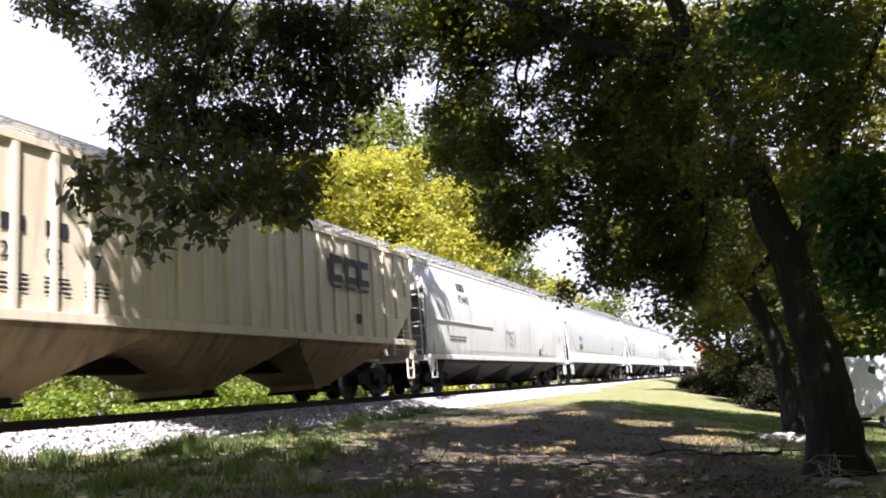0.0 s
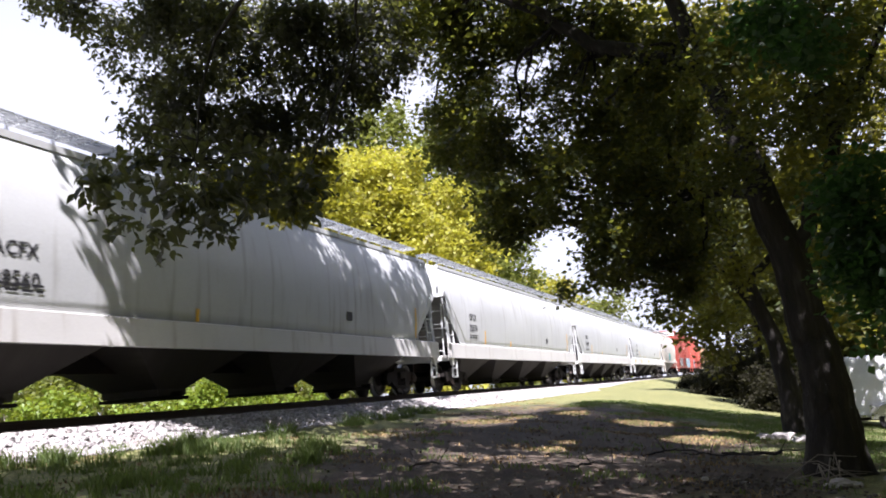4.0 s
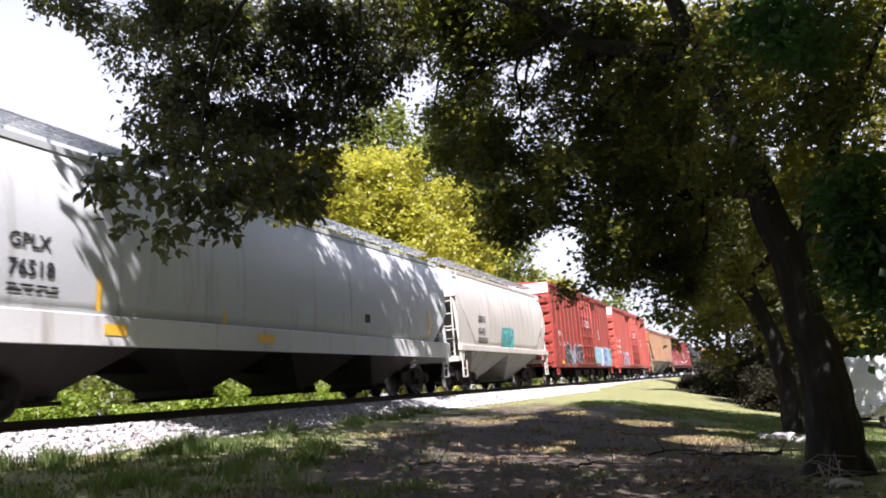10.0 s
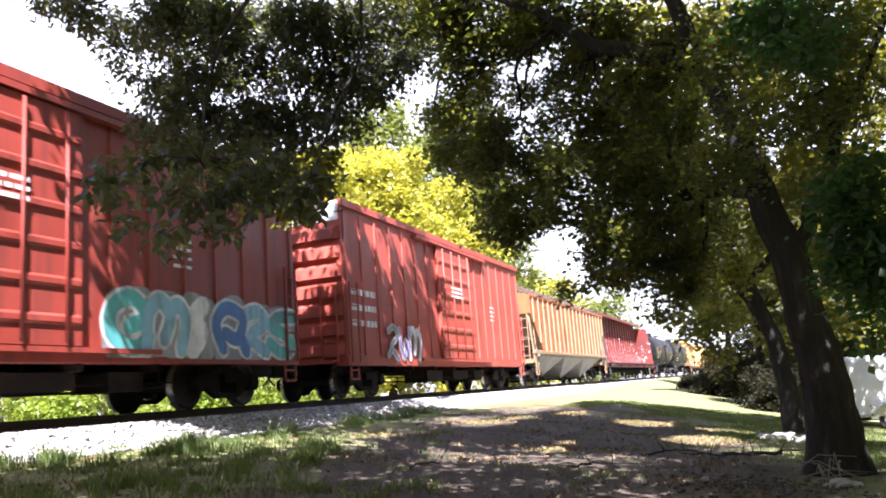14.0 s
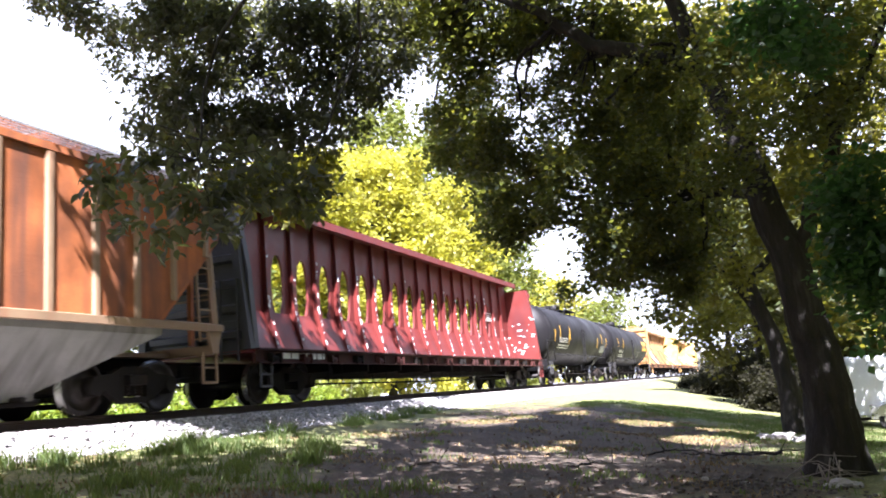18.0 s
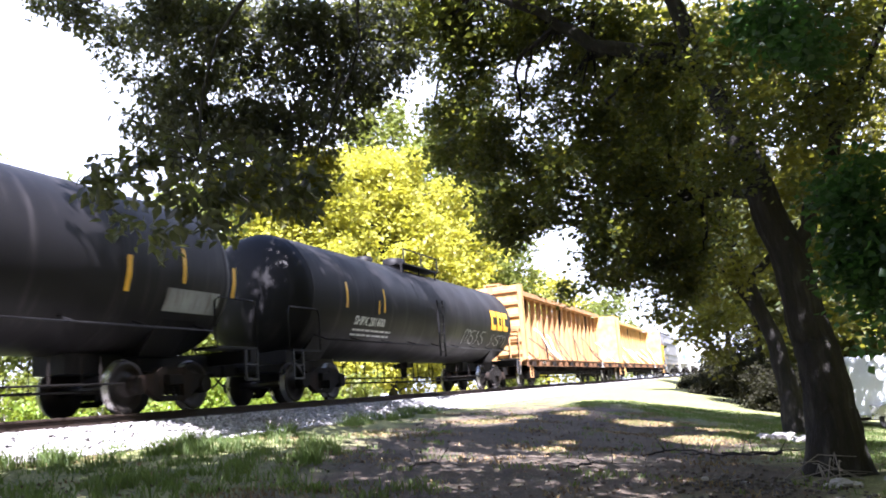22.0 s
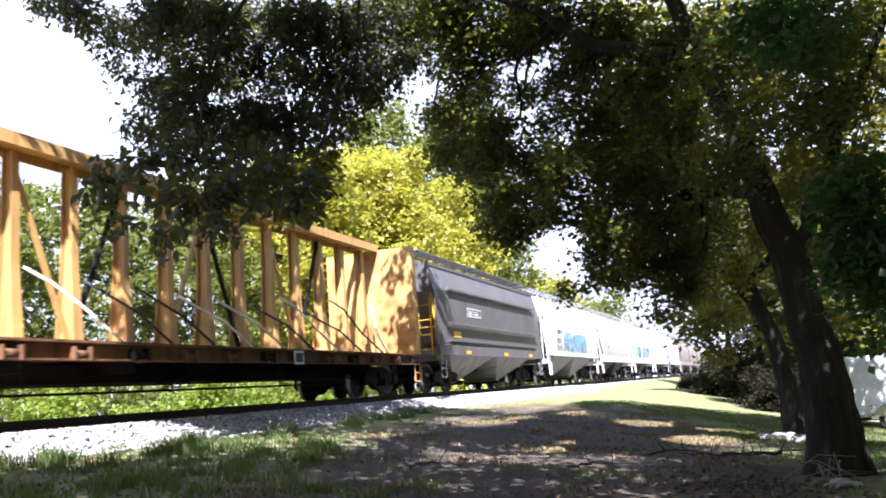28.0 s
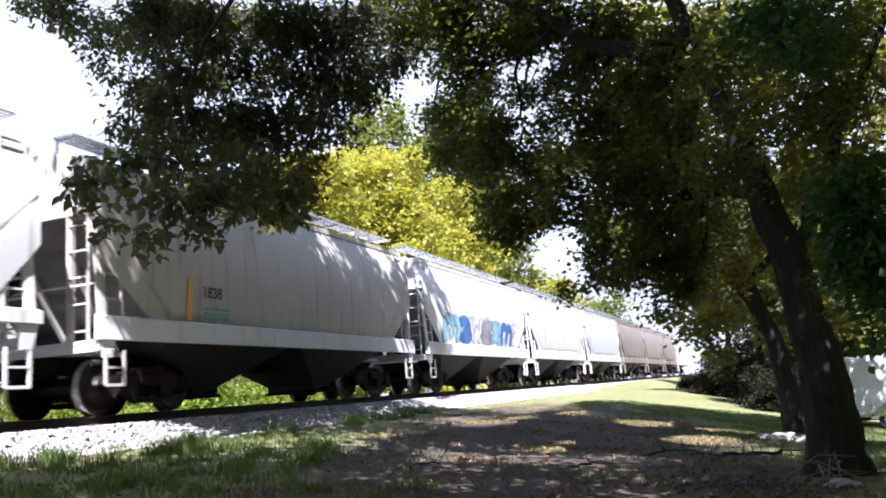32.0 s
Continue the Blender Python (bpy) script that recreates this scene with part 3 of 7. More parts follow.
    # side ribs
    for i in range(ribs):
        y = -hl + end_in * 0.25 + (2 * hl - end_in * 0.5) * i / (ribs - 1)
        zb = max(z0, z0 + (z_end - z0) * (1 - (hl - abs(y)) / end_in)) + 0.02
        for sx in (-1, 1):
            sh = Shape()
            if skin is curved:
                sh.loft([[(sx * (skin(z) - 0.01), y - 0.03, z), (sx * (skin(z) + 0.03), y - 0.03, z), (sx * (skin(z) + 0.03), y + 0.03, z), (sx * (skin(z) - 0.01), y + 0.03, z)] for z in np.linspace(zb, eave - 0.08, 7)])
            else:
                sh.loft([[(sx * (skin(z) - 0.01), y - 0.075, z), (sx * (skin(z) + 0.055), y - 0.045, z), (sx * (skin(z) + 0.055), y + 0.045, z), (sx * (skin(z) - 0.01), y + 0.075, z)] for z in (zb, eave - 0.08)])
            part("side_rib", sh, rib_paint or paint, car)
    # bays; the default paint holds grime plus the shade under the body
    span = 2 * (hl - end_in) + 0.5
    pitch = span / bays
    for i in range(bays):
        yc = -span / 2 + pitch * (i + 0.5)
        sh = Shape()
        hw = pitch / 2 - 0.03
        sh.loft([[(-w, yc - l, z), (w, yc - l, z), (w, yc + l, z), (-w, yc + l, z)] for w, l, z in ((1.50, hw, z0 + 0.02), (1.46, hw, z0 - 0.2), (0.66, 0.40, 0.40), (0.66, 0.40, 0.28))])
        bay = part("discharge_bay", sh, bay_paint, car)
        sh = Shape()
        sh.box(-0.72, 0.72, yc - 0.42, yc + 0.42, 0.20, 0.262)
        sh.tube([(-0.9, yc, 0.30), (0.9, yc, 0.30)], [0.05, 0.05], 8)
        part("outlet_gate", sh, M_STEEL, bay)
    # end slope sheets stand over the trucks; centre sill and platforms carry them
    sh = Shape()
    sh.box(-0.22, 0.22, -half + 0.6, half - 0.6, 0.72, 1.0)
    part("centre_sill", sh, M_STEEL, car)
    for e in (-1, 1):
        sh = Shape()
        y0, y1 = sorted((e * (half - 0.55), e * (half - 0.72)))
        sh.box(-1.5, 1.5, y0, y1, 0.98, 1.16)
        y0, y1 = sorted((e * (half - 0.72), e * (half - 2.3)))
        sh.box(-0.5, 0.5, y0, y1, 1.0, 1.08)
        part("end_platform", sh, sill, car)
        # sooty slope sheet under the overhanging end
        sh = Shape()
        sh.loft([[(-skin(z) + 0.015, e * (y + 0.006), z - 0.006), (skin(z) - 0.015, e * (y + 0.006), z - 0.006), (skin(z) - 0.015, e * (y - 0.02), z + 0.004), (-skin(z) + 0.015, e * (y - 0.02), z + 0.004)] for y, z in ((hl - 0.03, z_end - 0.01), (hl - end_in * 0.5, (z_end + z0) / 2), (hl - end_in, z0))])
        part("slope_sheet", sh, M_GRIME_PALE, car)
        # side sheets run on past the slope to the corner, with a notch cut out low down
        zc, yc = (far_notch or notch) if e > 0 else notch
        for sx in (-1, 1):
            sh = Shape()
            levels = sorted({round(z, 3) for z in np.linspace(z0 + 0.01, z_end - 0.02, 9)} | {round(min(max(zc, z0 + 0.02), z_end - 0.03), 3)})
            rings = []
            for z in levels:
                inner = hl - end_in * (z_end - z) / (z_end - z0) - 0.04
                outer = hl - 0.01 if z >= zc else hl - yc * (zc - z) / (zc - z0)
                outer = max(outer, inner + 0.01)
                rings.append([(sx * (skin(z) - 0.006), e * outer, z), (sx * (skin(z) - 0.006), e * inner, z), (sx * (skin(z) - 0.03), e * inner, z), (sx * (skin(z) - 0.03), e * outer, z)])
            sh.loft(rings)
            part("end_side_sheet", sh, paint, car)
        for sx in (-1, 1):
            sh = Shape()
            sh.loft([[(sx * (1.56 - 0.02 * k), e * (half - 0.60), z), (sx * (1.52 - 0.02 * k), e * (half - 0.60), z), (sx * (1.52 - 0.02 * k), e * (half - 0.78), z), (sx * (1.56 - 0.02 * k), e * (half - 0.78), z)] for k, z in ((0, 1.0), (0, 1.5), (5, 2.8), (11, eave))])
            part("corner_post", sh, ladder_paint, car)
            sh = Shape()
            sh.loft([[(sx * x, e * (half - 0.55), z), (sx * x, e * (half - 0.95), z), (sx * x, e * (half - 0.85), z - 0.45), (sx * x, e * (half - 0.70), z - 0.45)] for x, z in ((1.52, z0 - band * 0.5), (1.60, z0 - band * 0.5))])
            part("corner_gusset", sh, sill, car)
        for sx in (-1, 1):
            part("end_post", Shape().beam((sx * 0.95, e * (half - 0.64), 1.18), (sx * 0.95, e * (half - 0.64), z_end + 0.1), 0.09), paint, car)
            part("end_brace", Shape().beam((sx * 0.5, e * (half - 2.1), 1.08), (sx * 0.5, e * (half - 1.1), 2.6), 0.08), paint, car)
        for sx in (-1, 1):
            ladder(car, (sx * 1.55, e * (half - 1.14), 1.2), (sx * (1.55 - 0.15 * ((ladder_top or eave) - 1.2) / (eave - 1.2)), e * (half - 1.14), ladder_top or eave), 0.44, (0, e, 0), rungs, ladder_paint, bar=0.038)
            step(car, sx * 1.58, e * (half - 0.92), M_CHROME if ladder_paint is M_LAMP_YEL else ladder_paint)
        ladder(car, (0.95, e * (half - 0.58), 1.1), (0.95, e * (half - 0.58), ladder_top or eave), 0.42, (1, 0, 0), rungs, ladder_paint, bar=0.038)
        sh = Shape()
        sh.beam((-1.5, e * (half - 0.58), 2.05), (1.5, e * (half - 0.58), 2.05), 0.035)
        part("hand_rail", sh, ladder_paint, car)
    brake_wheel(car, -half + 0.52, 2.3, -0.3, M_STEEL)
    truck(car, -half + 2.3)
    truck(car, half - 2.3)
    couplers(car, half)
    return car


def ribbed_grey_hopper(label, half):
    """A dark hopper with stepped horizontal panels and yellow ladders."""
    car = hopper(label, half, straight_low, M_DGREY, 2, ladder_paint=M_LAMP_YEL, end_in=1.55, hatch="round", band=0.3, z0=1.45, notch=(1.5, 0.2), ladder_top=3.0, bay_paint=M_GRIME_PALE)
    for sx in (-1, 1):
        for z, h in ((3.30, 0.07), (1.6, 0.06)):
            sh = Shape()
            sh.box(*sorted((sx * 1.56, sx * 1.66)), -half + 1.6, half - 1.6, z, z + h)
            part("side_rib", sh, M_DGREY, car)
        # lower side leans in below the belt
        sh = Shape()
        sh.loft([[(sx * 1.56, y, 2.06), (sx * 1.70, y, 2.16), (sx * 1.70, y, 2.20), (sx * 1.56, y, 2.24)] for y in (-half + 1.5, half - 1.5)])
        part("belt_ledge", sh, M_DGREY, car)
    return car


def straight_low(z):
    return 1.57 if z < 3.2 else 1.57 - 0.26 * (z - 3.2)


# ---- boxcars ----
def bars_on_end(car, x, y, z, length, e, seed=3):
    """Small print on a corrugated end, as plain bars."""
    rnd = random.Random(seed + int(z * 10))
    sh = Shape()
    for r in range(2):
        xx = x
        while xx < x + length:
            w_ = rnd.uniform(0.08, 0.2)
            sh.box(xx, xx + w_, *sorted((y, y + e * 0.006)), z + r * 0.09, z + r * 0.09 + 0.05)
            xx += w_ + 0.04
    part("stencil_lines", sh, M_LETTER_W, car)


def boxcar(label, half, paint, seed):
    car = thing("boxcar", label, "boxcar", "freight cars of the train")
    hl, z0, eave, w = half - 1.17, 0.92, 5.02, 1.52
    sh = Shape()
    sh.loft([[(-w, y, z0), (w, y, z0), (w, y, eave), (0, y, eave + 0.14), (-w, y, eave)] for y in (-hl, hl)])
    part("body", sh, paint, car)
    n = 18
    for i in range(n):
        y = -hl + 0.15 + (2 * hl - 0.3) * i / (n - 1)
        if abs(y) < 1.7:
            continue
        for sx in (-1, 1):
            sh = Shape()
            sh.loft([[(sx * (w - 0.01), y - 0.06, z), (sx * (w + 0.035), y - 0.035, z), (sx * (w + 0.035), y + 0.035, z), (sx * (w - 0.01), y + 0.06, z)] for z in (z0 + 0.14, eave - 0.28)])
            part("side_rib", sh, paint, car)
    for sx in (-1, 1):
        sh = Shape()
        sh.box(*sorted((sx * (w - 0.02), sx * (w + 0.08))), -hl, hl, eave - 0.16, eave + 0.02)
        part("roof_rail", sh, paint, car)
        sh = Shape()
        sh.box(*sorted((sx * (w - 0.3), sx * (w + 0.05))), -hl, hl, z0 - 0.12, z0 + 0.08)
        part("side_sill", sh, paint, car)
        sh = Shape()
        x0, x1 = sorted((sx * (w + 0.02), sx * (w + 0.11)))
        sh.box(x0, x1, -1.55, 1.55, z0 + 0.12, eave - 0.35)
        door = part("sliding_door", sh, paint, car)
        for z in np.linspace(z0 + 0.5, eave - 0.8, 6):
            sh = Shape()
            a, b = sorted((sx * (w + 0.105), sx * (w + 0.15)))
            sh.loft([[(a, y, z - 0.09), (b, y, z - 0.04), (b, y, z + 0.04), (a, y, z + 0.09)] for y in (-1.5, 1.5)])
            part("door_rib", sh, paint, door)
        for y in (-1.2, -0.4, 0.4, 1.2):
            sh = Shape()
            sh.tube([(sx * (w + 0.17), y, z0 + 0.15), (sx * (w + 0.17), y, eave - 0.4)], [0.025, 0.025], 8)
            part("lock_rod", sh, paint, door)
        sh = Shape()
        sh.box(*sorted((sx * (w + 0.01), sx * (w + 0.16))), -3.3, 3.3, eave - 0.32, eave - 0.22)
        part("door_track", sh, paint, car)
        sh = Shape()
        sh.box(*sorted((sx * (w + 0.01), sx * (w + 0.14))), -3.3, 3.3, z0 + 0.02, z0 + 0.1)
        part("door_track", sh, paint, car)
    for k in range(14):
        y = -hl + 2 * hl * (k + 0.5) / 14
        sh = Shape()
        sh.loft([[(x, y - 0.07, z), (x, y + 0.07, z), (x, y + 0.04, z + 0.05), (x, y - 0.04, z + 0.05)] for x, z in ((-w, eave), (0, eave + 0.14), (w, eave))])
        part("roof_rib", sh, paint, car)
    for e in (-1, 1):
        for k, z in enumerate(np.linspace(z0 + 0.30, eave - 0.86, 7)):
            sh = Shape()
            a = e * (hl - 0.01)
            sh.loft([[(x, a, z - 0.17), (x, a + e * d, z - 0.15), (x, a + e * d, z + 0.11), (x, a, z + 0.22)] for x, d in ((-w + 0.03, 0.02), (-w + 0.16, 0.15), (w - 0.16, 0.15), (w - 0.03, 0.02))])
            part("end_rib", sh, paint, car)
        sh = Shape()
        sh.box(-w + 0.05, w - 0.05, *sorted((e * (hl - 0.01), e * (hl + 0.03))), eave - 0.52, eave - 0.02)
        part("end_top_panel", sh, M_WHITE if e < 0 else paint, car, "bare pale metal panel" if e < 0 else "")
        for k, (z, l) in enumerate(((z0 + 3.0, 0.5), (z0 + 2.45, 0.9), (z0 + 1.9, 0.8))):
            bars_on_end(car, -0.9, e * (hl + 0.146), z - 0.04, l, e)
        ladder(car, (w - 0.6, e * (hl + 0.14), z0 - 0.05), (w - 0.6, e * (hl + 0.14), 2.7), 0.44, (1, 0, 0), 5, paint)
        for sx in (-1, 1):
            ladder(car, (sx * (w + 0.11), e * (hl - 0.55), z0 - 0.05), (sx * (w + 0.11), e * (hl - 0.55), 2.9), 0.42, (0, e, 0), 5, paint)
            step(car, sx * (w + 0.03), e * (hl - 0.35), paint, 0.45, 0.9)
        sh = Shape()
        sh.box(-1.3, 1.3, *sorted((e * hl, e * (hl + 0.32))), z0 - 0.04, z0 + 0.02)
        part("crossover_step", sh, paint, car)
    brake_wheel(car, -hl - 0.22, 2.2, -0.7, M_STEEL)
    sh = Shape()
    sh.box(-0.3, 0.3, -half + 0.5, half - 0.5, 0.62, 0.92)
    for k in range(7):
        y = -hl + 2.6 + (2 * hl - 5.2) * k / 6
        sh.box(-1.4, 1.4, y - 0.06, y + 0.06, 0.68, 0.90)
    part("underframe", sh, M_STEEL, car)
    under_rods(car, hl - 3.4)
    for y0_, y1_, z_ in ((-1.9, -0.6, 0.34), (0.4, 1.9, 0.40), (2.6, 3.4, 0.36)):
        part("equipment_box", Shape().box(0.35, 1.15, y0_, y1_, z_, 0.68), M_STEEL, car)
    truck(car, -half + 3.1)
    truck(car, half - 3.1)
    couplers(car, half)
    return car


# ---- centre-beam flat cars ----
def flat_deck(car, half, paint, z0=0.86, z1=1.12, edge=None):
    hl = half - 0.75
    sh = Shape()
    sh.box(-1.45, 1.45, -hl, hl, z1 - 0.06, z1)
    part("deck", sh, paint, car)
    for sx in (-1, 1):
        sh = Shape()
        sh.loft([[(sx * x, y, z) for x, z in ((1.38, z0 - 0.03), (1.56, z0 - 0.03), (1.56, z0), (1.46, z0), (1.46, z1 - 0.02), (1.56, z1 - 0.02), (1.56, z1 + 0.02), (1.455, z1 + 0.02), (1.455, z1 - 0.08), (1.38, z1 - 0.08))] for y in (-hl, hl)])
        part("side_sill", sh, edge or paint, car)
    n = int(hl * 2 / 1.25)
    for i in range(n):
        y = -hl + 0.6 + (2 * hl - 1.2) * i / (n - 1)
        sh = Shape()
        sh.tube([(1.50, y - 0.14, z0 + 0.06), (1.50, y + 0.14, z0 + 0.06)], [0.07, 0.07], 8)
        sh.box(1.44, 1.6, y - 0.18, y - 0.14, z0 - 0.03, z0 + 0.18).box(1.44, 1.6, y + 0.14, y + 0.18, z0 - 0.03, z0 + 0.18)
        part("strap_winch", sh, (edge or paint) if i % 3 else M_STEEL, car)
    sh = Shape()
    sh.box(-0.35, 0.35, -half + 0.5, half - 0.5, 0.55, z0)
    for k in range(9):
        y = -hl + 3.2 + (2 * hl - 6.4) * k / 8
        cb = Shape()
        cb.box(-1.38, 1.38, y - 0.05, y + 0.05, 0.66, z0 + 0.1)
        part("cross_bearer", cb, M_STEEL, car)
    part("centre_sill", sh, M_STEEL, car)
    under_rods(car, hl - 3.6)
    truck(car, -half + 2.7)
    truck(car, half - 2.7)
    couplers(car, half)
    return hl


def bulkheads(car, hl, paint_all, top, taper, face_paint=None, front=None):
    for e in (-1, 1):
        paint = front if front and e < 0 else paint_all
        sh = Shape()
        a, b = e * hl, e * (hl - 0.16)
        sh.loft([[(-1.45 + t, y, z), (1.45 - t, y, z), (1.45 - t, yy, z), (-1.45 + t, yy, z)] for t, z, y, yy in ((0, 1.12, a, b), (taper * 0.3, 2.8, a, b), (taper, top, a, b))])
        bh = part("bulkhead", sh, paint if front and e < 0 else face_paint or paint, car)
        if front and e < 0:
            sh = Shape()
            sh.loft([[(-1.02, y, top - 0.02), (1.02, y, top - 0.02), (0.55, y, top + 0.32), (-0.55, y, top + 0.32)] for y in sorted((a, b))])
            part("gable_plate", sh, paint, bh)
        for z in np.linspace(1.45, top - 0.25, 6):
            sh = Shape()
            sh.loft([[(x, e * (hl - 0.005), z - 0.11), (x, e * (hl + 0.12), z - 0.06), (x, e * (hl + 0.12), z + 0.06), (x, e * (hl - 0.005), z + 0.11)] for x in (-1.35 + taper * 0.5, 1.35 - taper * 0.5)])
            part("end_rib", sh, paint, bh)
        for x in (-1.36, 0.0, 1.36):
            sh = Shape()
            xt = x * (1 - taper / 1.45)
            sh.beam((x, e * (hl + 0.07), 1.13), (xt, e * (hl + 0.07), top), 0.14, 0.18)
            part("end_post", sh, paint, bh)
        ladder(car, (0.75, e * (hl + 0.18), 0.9), (0.75, e * (hl + 0.18), 2.6), 0.42, (1, 0, 0), 5, paint)
        step(car, 1.5, e * (hl - 0.3), paint, 0.5, 0.85)


def red_centerbeam(label, half):
    car = thing("centerbeam_flatcar", label, "flat car", "freight cars of the train")
    hl = flat_deck(car, half, M_MAROON, edge=M_SOOTY_RED)
    top = 4.74
    bulkheads(car, hl, M_MAROON, 4.4, 0.42, None, M_CHAR)
    # plate web with tall oval openings
    n = 19
    scuff = random.Random(19)
    pitch = 2 * (hl - 0.2) / n
    for i in range(n):
        yc = -(hl - 0.2) + pitch * (i + 0.5)
        sh = Shape()
        hole = 1 < i < n - 2
        m = 20
        rim = [(yc + 0.29 * math.cos(2 * math.pi * k / m), 2.87 + 0.81 * math.sin(2 * math.pi * k / m)) for k in range(m)]
        out = []
        for k in range(m):
            a = 2 * math.pi * k / m
            c, s_ = math.cos(a), math.sin(a)
            f_ = min((pitch / 2) / max(abs(c), 1e-6), 1.76 / max(abs(s_), 1e-6))
            out.append((yc + f_ * c, 2.89 + f_ * s_))
        for x in (-0.035, 0.035):
            k0 = len(sh.v)
            if hole:
                sh.v += [(x, y, z) for y, z in rim] + [(x, y, z) for y, z in out]
                for k in range(m):
                    j = (k + 1) % m
                    sh.face((k0 + k, k0 + j, k0 + m + j, k0 + m + k))
            else:
                sh.v += [(x, y, z) for y, z in out]
                sh.face(range(k0, k0 + m))
        if hole:
            for k in range(m):
                j = (k + 1) % m
                sh.face((k, j, 2 * m + j, 2 * m + k))
        part("web_panel", sh, M_MAROON, car)
        sh = Shape()
        yp = yc - pitch / 2
        sh.loft([[(-d, yp - 0.07, z), (d, yp - 0.07, z), (d, yp + 0.07, z), (-d, yp + 0.07, z)] for d, z in ((0.42, 1.13), (0.16, 2.4), (0.13, top - 0.1))])
        post = part("web_post", sh, M_MAROON, car)
        if i < n:
            sh = Shape()
            sh.loft([[(0.045, y, 2.2), (0.40, y, 1.14), (0.36, y, 1.14), (0.04, y, 2.05)] for y in (yp + 0.07, yp + pitch - 0.07)])
            part("web_skirt", sh, M_MAROON, car)
        for j in range(16):
            z = 1.22 + j * 0.165 + scuff.uniform(-0.07, 0.07)
            if scuff.random() < 0.05 + 0.045 * j:
                continue
            d = 0.42 - 0.26 * (z - 1.13) / 1.27 if z < 2.4 else 0.155
            w_, o_ = scuff.uniform(0.012, 0.042), scuff.uniform(-0.03, 0.03)
            h_ = scuff.uniform(0.04, 0.16)
            sh = Shape()
            sh.loft([[(d + 0.006, yp + o_ - w_, z), (d + 0.006, yp + o_ + w_, z + 0.02), (d + 0.006 - (0.2 * h_ if z < 2.3 else 0), yp + o_ + w_ * 0.7, z + h_), (d + 0.006 - (0.2 * h_ if z < 2.3 else 0), yp + o_ - w_ * 0.8, z + h_ * 0.8)], [(d - 0.06, yp + o_ - w_, z), (d - 0.06, yp + o_ + w_, z + 0.02), (d - 0.06, yp + o_ + w_ * 0.7, z + h_), (d - 0.06, yp + o_ - w_ * 0.8, z + h_ * 0.8)]])
            part("scuff_mark", sh, M_LETTER_W, post)
    sh = Shape()
    sh.loft([[(x, y, z) for x, z in ((-0.56, top), (0.56, top), (0.56, top - 0.2), (0.50, top - 0.2), (0.50, top - 0.08), (-0.50, top - 0.08), (-0.50, top - 0.2), (-0.56, top - 0.2))] for y in (-hl + 0.17, hl - 0.17)])
    part("top_chord", sh, M_MAROON, car)
    skin = lambda z: 1.53
    bars(car, 1, -hl + 1.0, 0.93, M_LETTER_W, lambda z: 1.47, 1.8, 0.13, name="car_mark")
    web = lambda z: 0.05
    bars(car, 5, -2.6, 1.75, M_LETTER_W, web, 1.0, 0.045, 0.09, seed=3)
    bars(car, 4, 8.2, 3.2, M_LETTER_W, web, 0.8, 0.05, 0.1, seed=4)
    # white scuffs over the inner face of the far bulkhead
    for k in range(46):
        x, z = scuff.uniform(-1.2, 1.3), scuff.choice((scuff.uniform(1.4, 2.0), scuff.uniform(2.2, 2.9), scuff.uniform(1.3, 3.1)))
        w_, h_ = scuff.uniform(0.02, 0.09), scuff.uniform(0.02, 0.06)
        part("scuff_mark", Shape().box(x - w_, x + w_, hl - 0.168, hl - 0.162, z, z + h_), M_LETTER_W, car)
    return car


